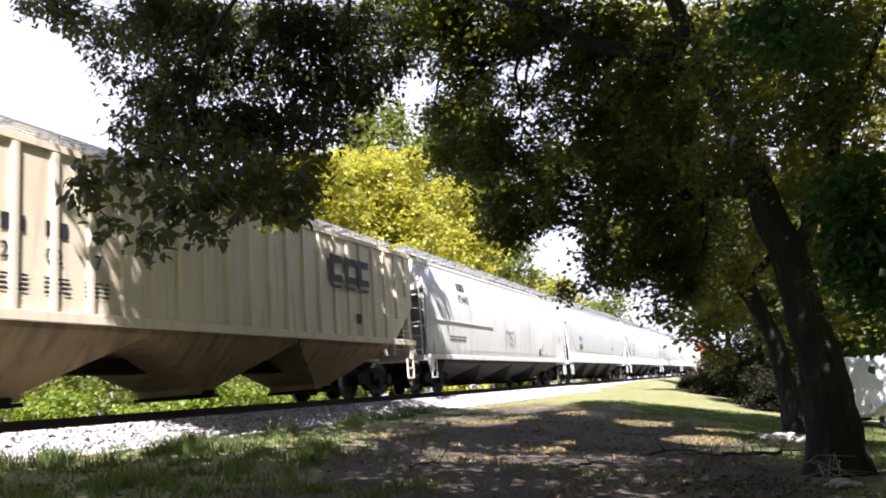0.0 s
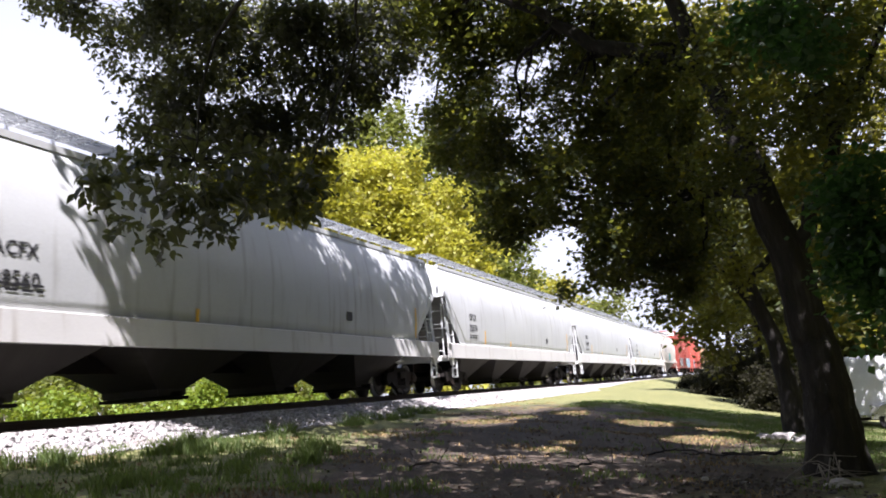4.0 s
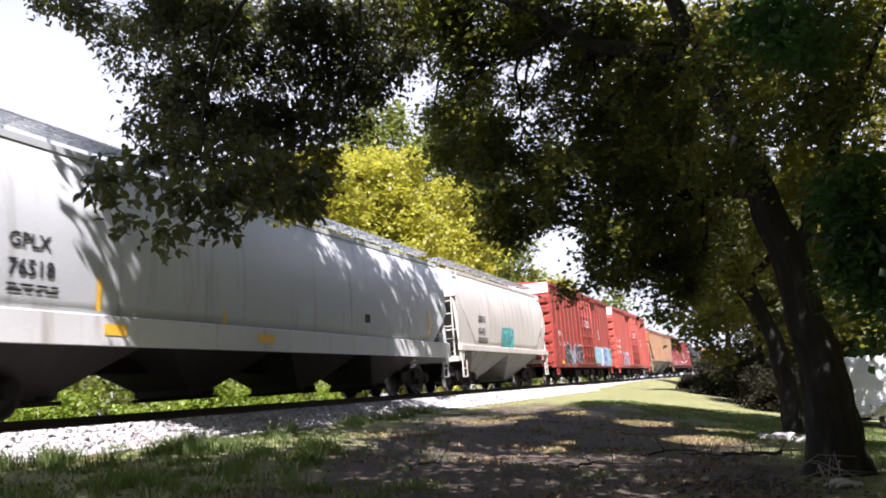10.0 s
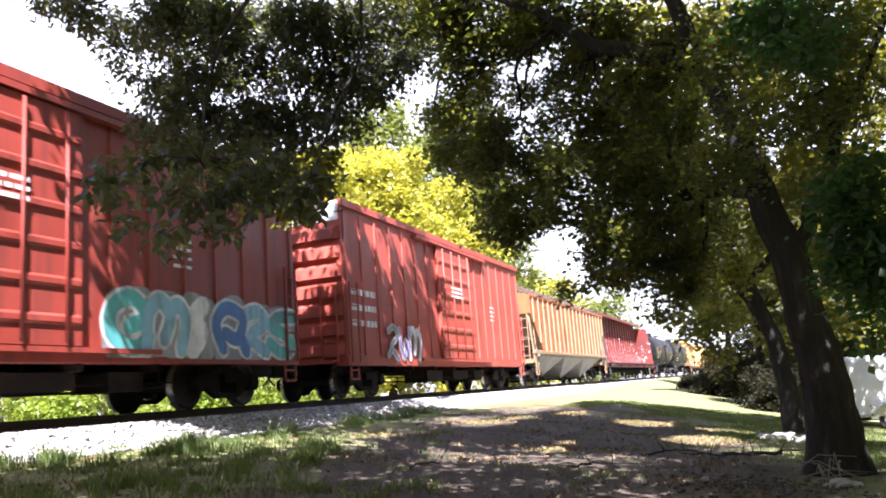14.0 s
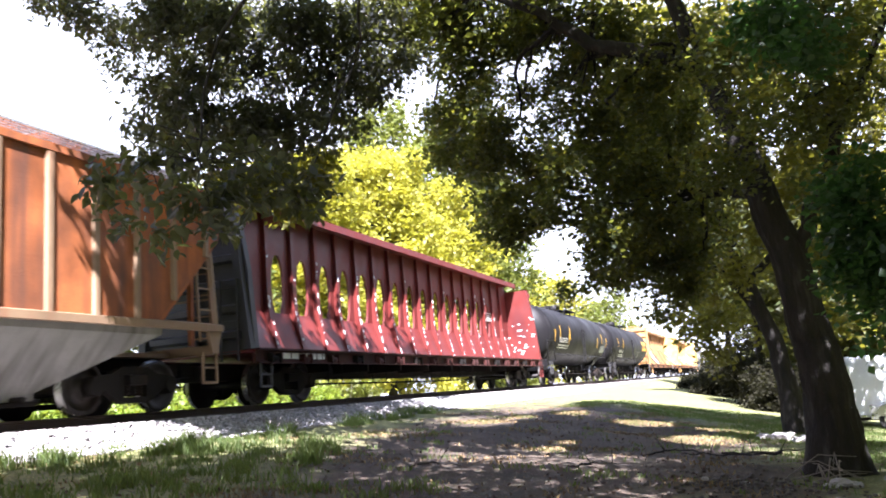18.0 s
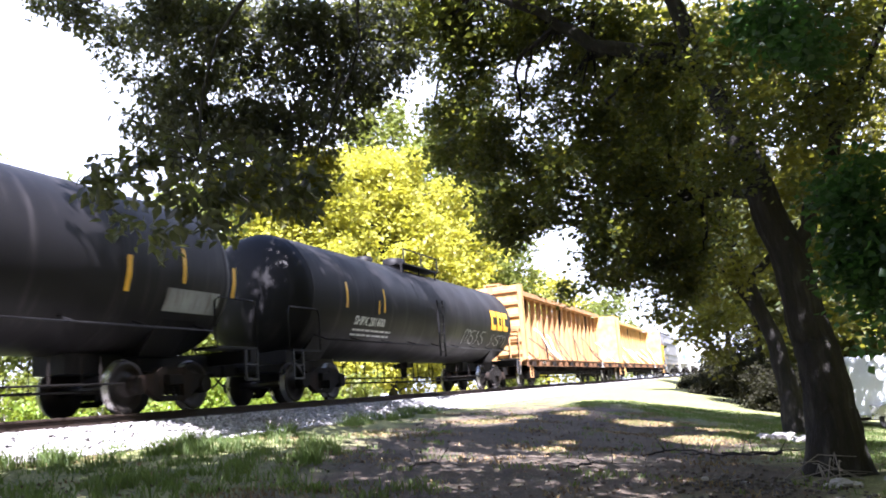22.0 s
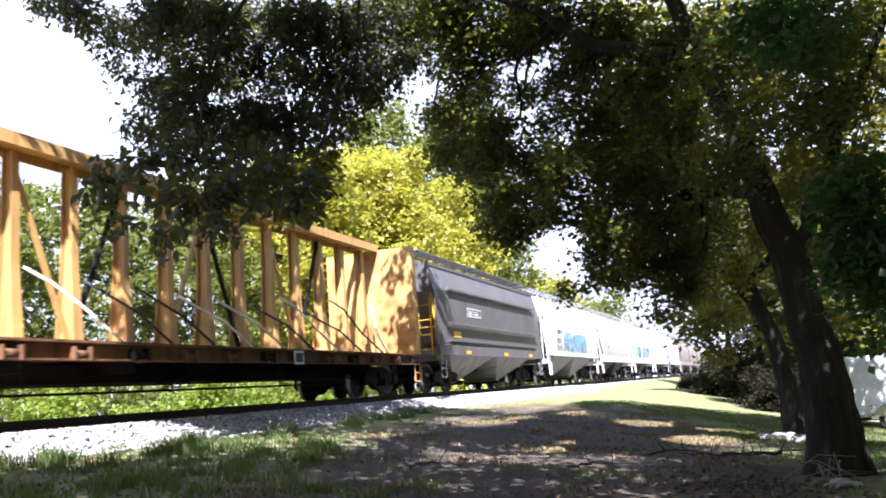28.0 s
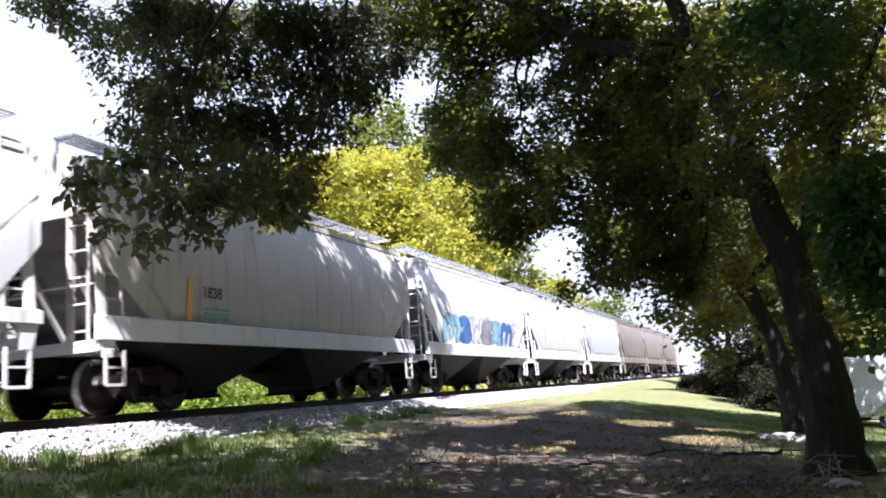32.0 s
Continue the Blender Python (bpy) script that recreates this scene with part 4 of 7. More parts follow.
def yellow_centerbeam(label, half, seed, paint):
    car = thing("centerbeam_flatcar", label, "flat car", "freight cars of the train")
    hl = flat_deck(car, half, paint, edge=M_SOOTY_BROWN)
    top = 4.62
    bulkheads(car, hl, paint, 4.45, 0.0, M_YPANEL)
    rnd = random.Random(seed)
    sh = Shape()
    sh.loft([[(x, y, z) for x, z in ((-0.36, top), (0.36, top), (0.36, top - 0.22), (0.29, top - 0.22), (0.29, top - 0.07), (-0.29, top - 0.07), (-0.29, top - 0.22), (-0.36, top - 0.22))] for y in (-hl + 0.17, hl - 0.17)])
    part("top_chord", sh, paint, car)
    n = 19
    for i in range(n):
        y = -hl + 0.8 + (2 * hl - 1.6) * i / (n - 1)
        sh = Shape()
        rings = []
        for a, b, z in ((0.24, 0.105, 1.13), (0.14, 0.08, 2.5), (0.12, 0.075, top - 0.22)):
            q = [(a, -b), (a, b), (a - 0.03, b), (a - 0.03, 0.012), (0.03 - a, 0.012), (0.03 - a, b), (-a, b), (-a, -b), (0.03 - a, -b), (0.03 - a, -0.012), (a - 0.03, -0.012), (a - 0.03, -b)]
            rings.append([(x, y + d, z) for x, d in q])
        sh.loft(rings)
        part("web_post", sh, paint, car)
        if i < n - 1 and i % 3 != 1:
            y1 = y + (2 * hl - 1.6) / (n - 1)
            sh = Shape()
            a, b = ((0, y, 1.2), (0, y1, top - 0.3)) if i % 2 else ((0, y1, 1.2), (0, y, top - 0.3))
            sh.beam(a, b, 0.075)
            part("diagonal_brace", sh, paint if i % 3 else M_STEEL, car)
        # loose tie-down strap hanging from mid height to the winch
        if rnd.random() < 0.75:
            sh = Shape()
            z1 = rnd.uniform(2.2, 2.9)
            sg = rnd.choice((-1, 1))
            sh.tube([(0.32, y, z1), (0.55, y + sg * 0.35, z1 - 0.25), (0.85, y + sg * 0.75, 1.75), (1.30, y + sg * 1.1, 1.17)], [0.028] * 4, 6)
            part("tie_down_strap", sh, M_LETTER_D if rnd.random() < 0.7 else M_LETTER_W, car)
    bars(car, 1, -hl + 2.1, 0.93, M_LETTER_W, lambda z: 1.47, 0.9, 0.13, name="car_mark", seed=seed)
    plate = part("sill_plate", Shape().box(1.575, 1.585, hl - 7.3, hl - 6.9, 0.80, 1.10), M_LETTER_W, car, "white-bordered plate")
    part("plate_face", Shape().box(1.586, 1.590, hl - 7.25, hl - 6.95, 0.85, 1.05), M_CHAR, plate)
    return car


# ---- tank cars ----
def tank_skin(z):
    d = z - 2.55
    return math.sqrt(max(0.02, 1.52 ** 2 - d * d))


def tank(label, half, seed):
    car = thing("tank_car", label, "tank car", "freight cars of the train")
    hl, r, zc = half - 0.95, 1.52, 2.55
    sh = Shape()
    rings = []
    for k in range(7):
        a = k / 6 * math.pi / 2
        rings.append(ring(max(0.02, r * math.sin(a)), zc, -hl + 0.75 * (1 - math.cos(a)), 40))
    rings += [[(x, -y, z) for x, y, z in q] for q in reversed(rings)]
    sh.loft(rings, True)
    part("tank_shell", sh, M_BLACK, car)
    for y in np.linspace(-hl + 0.75, hl - 0.75, 6):
        sh = Shape()
        sh.loft([ring(r + 0.008, zc, y - 0.02, 40), ring(r + 0.008, zc, y + 0.02, 40)], True, False)
        part("weld_seam", sh, M_BLACK, car)
    for e in (-1, 1):
        sh = Shape()
        sh.box(-1.4, 1.4, *sorted((e * (half - 0.55), e * (half - 0.8))), 0.85, 1.12)
        sh.box(-0.35, 0.35, *sorted((e * (half - 0.6), e * (half - 4.6))), 0.72, 1.06)
        part("stub_sill", sh, M_BLACK, car)
        sh = Shape()
        y = e * (half - 2.75)
        sh.loft([[(-a, y - 0.5, z), (a, y - 0.5, z), (a, y + 0.5, z), (-a, y + 0.5, z)] for a, z in ((0.7, 1.0), (1.2, 1.62))])
        part("saddle", sh, M_BLACK, car)
        for sx in (-1, 1):
            sh = Shape()
            sh.box(*sorted((sx * 0.9, sx * 1.5)), *sorted((e * (half - 0.7), e * (half - 2.0))), 1.1, 1.15)
            part("end_deck", sh, M_BLACK, car)
            step(car, sx * 1.5, e * (half - 0.9), M_CHAR, 0.6, 1.1)
            sh = Shape()
            pts = [(sx * 1.45, e * (half - 0.62), 1.12), (sx * 1.45, e * (half - 0.62), 2.0), (sx * 1.45, e * (half - 0.7), 2.1), (sx * 1.45, e * (half - 1.9), 2.1), (sx * 1.45, e * (half - 2.0), 2.0), (sx * 1.45, e * (half - 2.0), 1.12)]
            sh.tube(pts, [0.022] * 6, 6)
            part("hand_rail", sh, M_BLACK, car)
    for sx in (-1, 1):
        sh = Shape()
        sh.tube([(sx * 1.5, -hl + 1.2, 1.42), (sx * 1.5, hl - 1.2, 1.42)], [0.022, 0.022], 6)
        for y in np.linspace(-hl + 1.3, hl - 1.3, 9):
            sh.beam((sx * 1.5, y, 1.42), (sx * 1.15, y, 1.55), 0.03)
        part("side_rail", sh, M_BLACK, car)
        ladder(car, (sx * 1.56, -0.22, 1.1), (sx * 1.56, -0.22, 2.9), 0.44, (0, 1, 0), 6, M_BLACK)
    sh = Shape()
    for sx in (-1, 1):
        sh.box(*sorted((sx * 0.5, sx * 1.0)), -1.4, 1.4, 4.02, 4.06)
        for y in (-1.4, 0, 1.4):
            sh.beam((sx * 1.0, y, 4.02), (sx * 1.0, y, 4.5), 0.035).beam((sx * 0.9, y, 3.7), (sx * 0.9, y, 4.02), 0.05)
        sh.beam((sx * 1.0, -1.4, 4.5), (sx * 1.0, 1.4, 4.5), 0.035)
    part("top_platform", sh, M_BLACK, car)
    sh = Shape()
    sh.tube([(0, 0, 4.0), (0, 0, 4.42), (0, 0, 4.46)], [0.36, 0.36, 0.3], 18)
    part("dome_housing", sh, M_BLACK, car)
    sh = Shape()
    sh.tube([(0, -2.2, 3.98), (0, -2.2, 4.25)], [0.26, 0.26], 16)
    part("manway", sh, M_BLACK, car)
    sh = Shape()
    sh.tube([(0, 0.3, 1.1), (0, 0.3, 0.55)], [0.14, 0.09], 12).box(-0.25, 0.25, 0.05, 0.55, 0.85, 1.0)
    part("bottom_outlet", sh, M_STEEL, car)
    under_rods(car, hl - 3.0)
    for y in (-hl + 2.4, -hl + 4.6, hl - 2.0):
        patch(car, [(y - 0.05, 2.25), (y + 0.05, 2.25), (y + 0.05, 2.9), (y - 0.05, 2.9)], M_LAMP_YEL, tank_skin, "reflector_strip")
    truck(car, -half + 2.75)
    truck(car, half - 2.75)
    couplers(car, half)
    return car


# ---- the ground ----
def height(x, y):
    """The lie of the land: a bank under the track, lawn falling away from it."""
    d = x - TRACK_X
    if d > 2.5:
        u = d - 2.5
        z = 1.16 - 0.075 * min(u, 9.0) - 0.05 * max(0.0, min(u - 9.0, 8.0)) - 0.10 * max(0.0, min(u - 4.0, 9.0)) * max(0.0, min(1.0, (y - 10.0) / 16.0))
    elif d > 1.55:
        z = 1.16
    elif d < -2.4:
        z = 1.10 - 0.12 * min(-2.4 - d, 12.0)
    else:
        z = 1.16
    far = max(0.0, min(1.0, (y - 40.0) / 22.0))
    z += 0.34 * far * far * (3 - 2 * far) * math.exp(-((d - 3.0) / 1.5) ** 2)
    z += 0.05 * noise.noise(Vector((x * 0.35, y * 0.35, 0))) + 0.02 * noise.noise(Vector((x * 1.4, y * 1.4, 3)))
    return z


def spaced(edges):
    out = []
    for a, b, st in edges:
        out += list(np.arange(a, b, st))
    return out + [edges[-1][1]]


gx = spaced([(-1500, -300, 200), (-300, -60, 40), (-60, -16, 3), (-16, -8, 0.4), (-8, 4, 0.22), (4, 12, 0.8), (12, 60, 6), (60, 300, 40), (300, 1500, 200)])
gy = spaced([(-1200, -200, 200), (-200, -20, 30), (-20, 3, 2), (3, 22, 0.22), (22, 60, 1.2), (60, 160, 10), (160, 400, 40), (400, 2000, 200)])
sh = Shape()
sh.v = [(x, y, height(x, y)) for y in gy for x in gx]
nx = len(gx)
for j in range(len(gy) - 1):
    for i in range(nx - 1):
        sh.face((j * nx + i, j * nx + i + 1, (j + 1) * nx + i + 1, (j + 1) * nx + i), True)


def ground_material():
    m = bpy.data.materials.new("bare_earth_and_grass")
    m.use_nodes = True
    nt = m.node_tree
    nodes, link = nt.nodes, nt.links.new
    bsdf = nodes["Principled BSDF"]
    bsdf.inputs["Roughness"].default_value = 0.95
    co = nodes.new("ShaderNodeTexCoord")

    def noise_of(sc, detail=6.0):
        n = nodes.new("ShaderNodeTexNoise")
        n.inputs["Scale"].default_value, n.inputs["Detail"].default_value = sc, detail
        link(co.outputs["Object"], n.inputs["Vector"])
        return n.outputs["Fac"]

    def math_of(op, a, b):
        n = nodes.new("ShaderNodeMath")
        n.operation, n.use_clamp = op, False
        for v, s in ((a, n.inputs[0]), (b, n.inputs[1])):
            if isinstance(v, (int, float)):
                s.default_value = v
            else:
                link(v, s)
        return n.outputs[0]

    def ramp(fac, a, b):
        r = nodes.new("ShaderNodeMapRange")
        r.inputs[1].default_value, r.inputs[2].default_value = a, b
        link(fac, r.inputs[0])
        return r.outputs[0]

    def mix(fac, a, b):
        x = nodes.new("ShaderNodeMix")
        x.data_type = "RGBA"
        for val, s in ((fac, x.inputs[0]), (a, x.inputs[6]), (b, x.inputs[7])):
            if isinstance(val, tuple):
                s.default_value = (*val, 1.0)
            else:
                link(val, s)
        return x.outputs[2]

    sep = nodes.new("ShaderNodeSeparateXYZ")
    link(co.outputs["Object"], sep.inputs[0])
    # worn earth under the tree: an oval in plan with a ragged rim
    rx_, ry_ = math_of("ADD", sep.outputs[0], 3.6), math_of("SUBTRACT", sep.outputs[1], 14.85)
    ex = math_of("DIVIDE", math_of("ADD", math_of("MULTIPLY", rx_, 0.982), math_of("MULTIPLY", ry_, 0.187)), 3.4)
    ey = math_of("DIVIDE", math_of("SUBTRACT", math_of("MULTIPLY", ry_, 0.982), math_of("MULTIPLY", rx_, 0.187)), 11.5)
    rad = math_of("ADD", math_of("MULTIPLY", ex, ex), math_of("MULTIPLY", ey, ey))
    rim = math_of("ADD", rad, math_of("MULTIPLY", math_of("SUBTRACT", noise_of(0.9), 0.5), 1.5))
    worn = ramp(rim, 1.25, 0.7)
    earth = mix(ramp(noise_of(1.6), 0.35, 0.65), (0.032, 0.0235, 0.017), (0.074, 0.053, 0.038))
    earth = mix(ramp(noise_of(7.0), 0.5, 0.7), earth, (0.042, 0.042, 0.020))
    earth = mix(ramp(noise_of(26.0), 0.55, 0.68), earth, (0.15, 0.10, 0.068))
    earth = mix(ramp(noise_of(60.0), 0.62, 0.70), earth, (0.24, 0.20, 0.16))
    turf = mix(ramp(noise_of(1.3), 0.35, 0.65), (0.065, 0.082, 0.024), (0.16, 0.162, 0.055))
    turf = mix(ramp(noise_of(30.0), 0.45, 0.65), turf, (0.28, 0.27, 0.11))
    link(mix(worn, turf, earth), bsdf.inputs["Base Color"])
    b = nodes.new("ShaderNodeBump")
    b.inputs["Strength"].default_value, b.inputs["Distance"].default_value = 0.8, 0.04
    link(noise_of(18.0), b.inputs["Height"])
    link(b.outputs[0], bsdf.inputs["Normal"])
    return m


ground = tagged(new("ground", sh.mesh("ground", ground_material())), "shaded lawn with bare earth under the trees", "ground", kind="structure")

# ---- ballast bank, rails and ties ----
sh = Shape()
prof = [(-2.7, 1.02), (-1.75, RAIL_Z - 0.20), (-1.3, RAIL_Z - 0.19), (1.3, RAIL_Z - 0.19), (1.62, RAIL_Z - 0.21), (2.62, 1.10)]
ys = spaced([(-120, -10, 10), (-10, 50, 0.5), (50, 340, 10)])
for y in ys:
    for k, (dx, z) in enumerate(prof):
        j = 0.05 * noise.noise(Vector((dx * 3, y * 0.8, 1)))
        sh.v.append((TRACK_X + dx + (0.12 * noise.noise(Vector((0, y * 0.7, k))) if k in (0, 5) else 0), y, z + j))
for j in range(len(ys) - 1):
    for k in range(len(prof) - 1):
        a = j * len(prof) + k
        sh.face((a, a + 1, a + len(prof) + 1, a + len(prof)))
ballast = tagged(new("ballast_bank", sh.mesh("ballast_bank", M_BED)), "pale crushed-stone ballast bank under the track", "ballast", kind="structure")


def rail_mesh():
    sh = Shape()
    p = [(-0.075, -0.17), (0.075, -0.17), (0.075, -0.155), (0.012, -0.135), (0.012, -0.045), (0.036, -0.035), (0.036, -0.006), (0.03, 0.0), (-0.03, 0.0), (-0.036, -0.006), (-0.036, -0.035), (-0.012, -0.045), (-0.012, -0.135), (-0.075, -0.155)]
    n = len(p)
    for y in (-120.0, 340.0):
        sh.v += [(x, y, z) for x, z in p]
    for k in range(n):
        sh.slot = 1 if k == 7 else 0
        sh.face((k, (k + 1) % n, n + (k + 1) % n, n + k))
    return sh.mesh("rail", M_RAIL, M_RAILHEAD)


RAIL_MESH = rail_mesh()
for sx in (-1, 1):
    r_ = new("rail", RAIL_MESH)
    r_.location = (TRACK_X + sx * 0.755, 0, RAIL_Z)
    tagged(r_, "rusty steel rail spiked to wooden ties", "rail", "rails of the track", "structure")


# ---- plants ----
def leaf_cloud(name, pts, size, mat, rng, droop=0.35, slim=0.36, spread=0.35):
    """Many small folded leaves, four triangles each, at the given points."""
    n = len(pts)
    d = rng.normal(size=(n, 3))
    d[:, 2] = d[:, 2] * 0.5 - droop
    d /= np.linalg.norm(d, axis=1)[:, None]
    up = rng.normal(size=(n, 3)) * 0.55 + np.array((0, 0, 1.0))
    side = np.cross(d, up)
    side /= np.linalg.norm(side, axis=1)[:, None] + 1e-9
    up = np.cross(side, d)
    s = (size * rng.uniform(1 - spread, 1 + spread, n))[:, None]
    v = np.empty((n, 5, 3))
    v[:, 0] = pts
    v[:, 1] = pts + d * s * 0.42 - side * s * slim
    v[:, 2] = pts + d * s * 0.42 + side * s * slim
    v[:, 3] = pts + d * s - up * s * 0.12
    v[:, 4] = pts + d * s * 0.45 - up * s * 0.10
    tri = np.array((0, 4, 1, 1, 4, 3, 0, 2, 4, 2, 3, 4))
    idx = (np.arange(n)[:, None] * 5 + tri[None]).ravel()
    me = bpy.data.meshes.new(name)
    me.vertices.add(n * 5)
    me.vertices.foreach_set("co", v.ravel())
    me.loops.add(n * 12)
    me.loops.foreach_set("vertex_index", idx.astype(np.int32))
    me.polygons.add(n * 4)
    me.polygons.foreach_set("loop_start", np.arange(0, n * 12, 3, dtype=np.int32))
    me.materials.append(mat)
    me.update()
    me.validate()
    return me


def leaf_sprays(name, pts, size, mat, rng, droop=0.6, slim=0.30):
    """Pointed oval leaves folded along the rib, twelve triangles each."""
    n = len(pts)
    d = rng.normal(size=(n, 3))
    d[:, 2] = d[:, 2] * 0.5 - droop
    d /= np.linalg.norm(d, axis=1)[:, None]
    up = rng.normal(size=(n, 3)) * 0.6 + np.array((0, 0, 1.0))
    side = np.cross(d, up)
    side /= np.linalg.norm(side, axis=1)[:, None] + 1e-9
    up = np.cross(side, d)
    s = (size * rng.uniform(0.6, 1.35, n))[:, None]
    curl = rng.uniform(0.0, 0.35, n)[:, None]
    along, wide = (0.0, 0.22, 0.5, 0.78, 1.0), (0.0, 0.72, 1.0, 0.56, 0.0)
    v = np.empty((n, 11, 3))
    for k in range(5):
        v[:, k] = pts + d * s * along[k] - up * s * curl * along[k] ** 2
    for k in range(3):
        for j, sg in enumerate((-1, 1)):
            v[:, 5 + 3 * j + k] = v[:, k + 1] + (side * sg * slim * wide[k + 1] + up * 0.10) * s
    one = []
    for e in (5, 8):
        q = [(0, 1, e), (1, 2, e + 1), (1, e + 1, e), (2, 3, e + 2), (2, e + 2, e + 1), (3, 4, e + 2)]
        one += [t if e == 5 else t[::-1] for t in q]
    idx = (np.arange(n)[:, None] * 11 + np.array(one).ravel()[None]).ravel()
    me = bpy.data.meshes.new(name)
    me.vertices.add(n * 11)
    me.vertices.foreach_set("co", v.ravel())
    me.loops.add(n * 36)
    me.loops.foreach_set("vertex_index", idx.astype(np.int32))
    me.polygons.add(n * 12)
    me.polygons.foreach_set("loop_start", np.arange(0, n * 36, 3, dtype=np.int32))
    me.materials.append(mat)
    me.update()
    me.validate()
    return me


def scatter(blobs, n, rng, per=26, tight=0.22, shell=0.0):
    """Points in twig-sized bunches inside ellipsoids (x, y, z, rx, ry, rz)."""
    b = np.array(blobs, float)
    w = (b[:, 3] * b[:, 4] * b[:, 5]) ** (2 / 3)
    k = rng.choice(len(b), max(1, n // per), p=w / w.sum())
    u = rng.normal(size=(len(k), 3))
    u /= np.linalg.norm(u, axis=1)[:, None]
    r = rng.uniform(shell, 1, len(k)) ** (1 / 3)
    twig = b[k, :3] + u * r[:, None] * b[k, 3:6]
    pts = np.repeat(twig, per, axis=0)
    return pts + rng.normal(size=pts.shape) * np.array((tight, tight, tight * 0.75)), twig


# openings between the boughs through which the sun reaches the lawn
OPENINGS = ((-2.97, 11.48, 0.24, 0.38), (-3.11, 12.94, 0.16, 0.27), (-6.43, 12.97, 0.33, 0.4), (-5.73, 16.94, 0.43, 0.68), (-5.45, 18.56, 0.3, 0.67), (-2.74, 18.94, 0.66, 1.04), (-1.24, 14.87, 0.6, 0.95), (-0.91, 8.74, 0.07, 0.14), (-4.91, 21.39, 0.4, 0.86), (-0.85, 18.45, 0.69, 0.59))
# and one that lights the end of a spray
GLADE = ((-5.81, 9.69, 0.75, 0.6),)


def opened(pts):
    k = (pts[:, 2] - 0.6) / SUN_TO.z
    gx_, gy_ = pts[:, 0] - k * SUN_TO.x, pts[:, 1] - k * SUN_TO.y
    keep = np.ones(len(pts), bool)
    for cx, cy, a, b in OPENINGS + GLADE:
        keep &= ((gx_ - cx) / (a + 0.06)) ** 2 + ((gy_ - cy) / (b + 0.06)) ** 2 > 1
    return pts[keep]


def balls(rows, squash=0.85):
    return [(x, y, z, r, r, r * squash) for x, y, z, r in rows]


def limb(path, r0, r1, seg=9, wob=0.0, seed=0):
    """A tapered bent limb, with points filled in between."""
    rnd = random.Random(seed)
    pts = [Vector(p) for p in path]
    out, rad = [], []
    n = len(pts) - 1
    for i in range(n):
        for k in range(4):
            f_ = k / 4
            p = pts[i].lerp(pts[i + 1], f_)
            if i + k:
                p = p + Vector((rnd.uniform(-wob, wob), rnd.uniform(-wob, wob), rnd.uniform(-wob, wob)))
            out.append(p)
            rad.append(r0 + (r1 - r0) * ((i + f_) / n))
    out.append(pts[-1])
    rad.append(r1)
    return out, rad


def twigs_to(sh, hub, ends, r, rnd, seg=5, reach=99.0):
    """Thin branches from points of a limb to bunches of leaves."""
    for e in ends:
        e = Vector(e)
        a = min(hub, key=lambda p: (p - e).length)
        if (a - e).length > reach:
            continue
        m = a.lerp(e, 0.5) + Vector((rnd.uniform(-0.2, 0.2), rnd.uniform(-0.2, 0.2), rnd.uniform(0.0, 0.2)))
        sh.tube([a, m, e], [r, r * 0.6, r * 0.2], seg, False)


# the shade tree beside the camera's view
rng = np.random.default_rng(11)
oak = thing("shade_tree", "large leaning tree with furrowed bark and dark leaves", "tree")
trunk_path = [(0.55, 9.85, 0.25), (0.55, 9.77, 1.16), (0.48, 9.78, 1.88), (0.37, 9.73, 2.69), (0.16, 9.70, 3.55), (-0.05, 9.67, 4.51), (-0.28, 9.75, 5.20), (-0.6, 9.7, 6.4), (-0.8, 9.5, 8.2), (-0.7, 9.4, 10.2)]
sh = Shape()
pts, rad = limb(trunk_path, 0.262, 0.03, wob=0.02, seed=1)
rad = [r + 0.11 * math.exp(-i / 1.8) for i, r in enumerate(rad)]
fine_p, fine_r = [], []
for i in range(len(pts) - 1):
    for k in range(5):
        fine_p.append(pts[i].lerp(pts[i + 1], k / 5))
        fine_r.append(rad[i] + (rad[i + 1] - rad[i]) * k / 5)
sh.tube(fine_p + [pts[-1]], fine_r + [rad[-1]], 46)
for k, p in enumerate(sh.v):
    p = Vector(p)
    c = min(fine_p, key=lambda q: abs(q.z - p.z))
    d = Vector((p.x - c.x, p.y - c.y, 0))
    ang = math.atan2(d.y, d.x)
    furrow = 0.13 * noise.noise(Vector((ang * 4.5, p.z * 1.3, 2))) + 0.09 * abs(noise.noise(Vector((ang * 9, p.z * 2.6, 7)))) + 0.10 * noise.noise(Vector((p.x * 1.5, p.y * 1.5, p.z * 1.1)))
    root = 0.28 * math.exp(-max(0.0, p.z - 0.4) / 0.22) * max(0.0, math.cos(2.5 * ang + 0.8)) ** 2
    sh.v[k] = tuple(p + d * (furrow + root))
part("trunk", sh, M_BARK, oak)
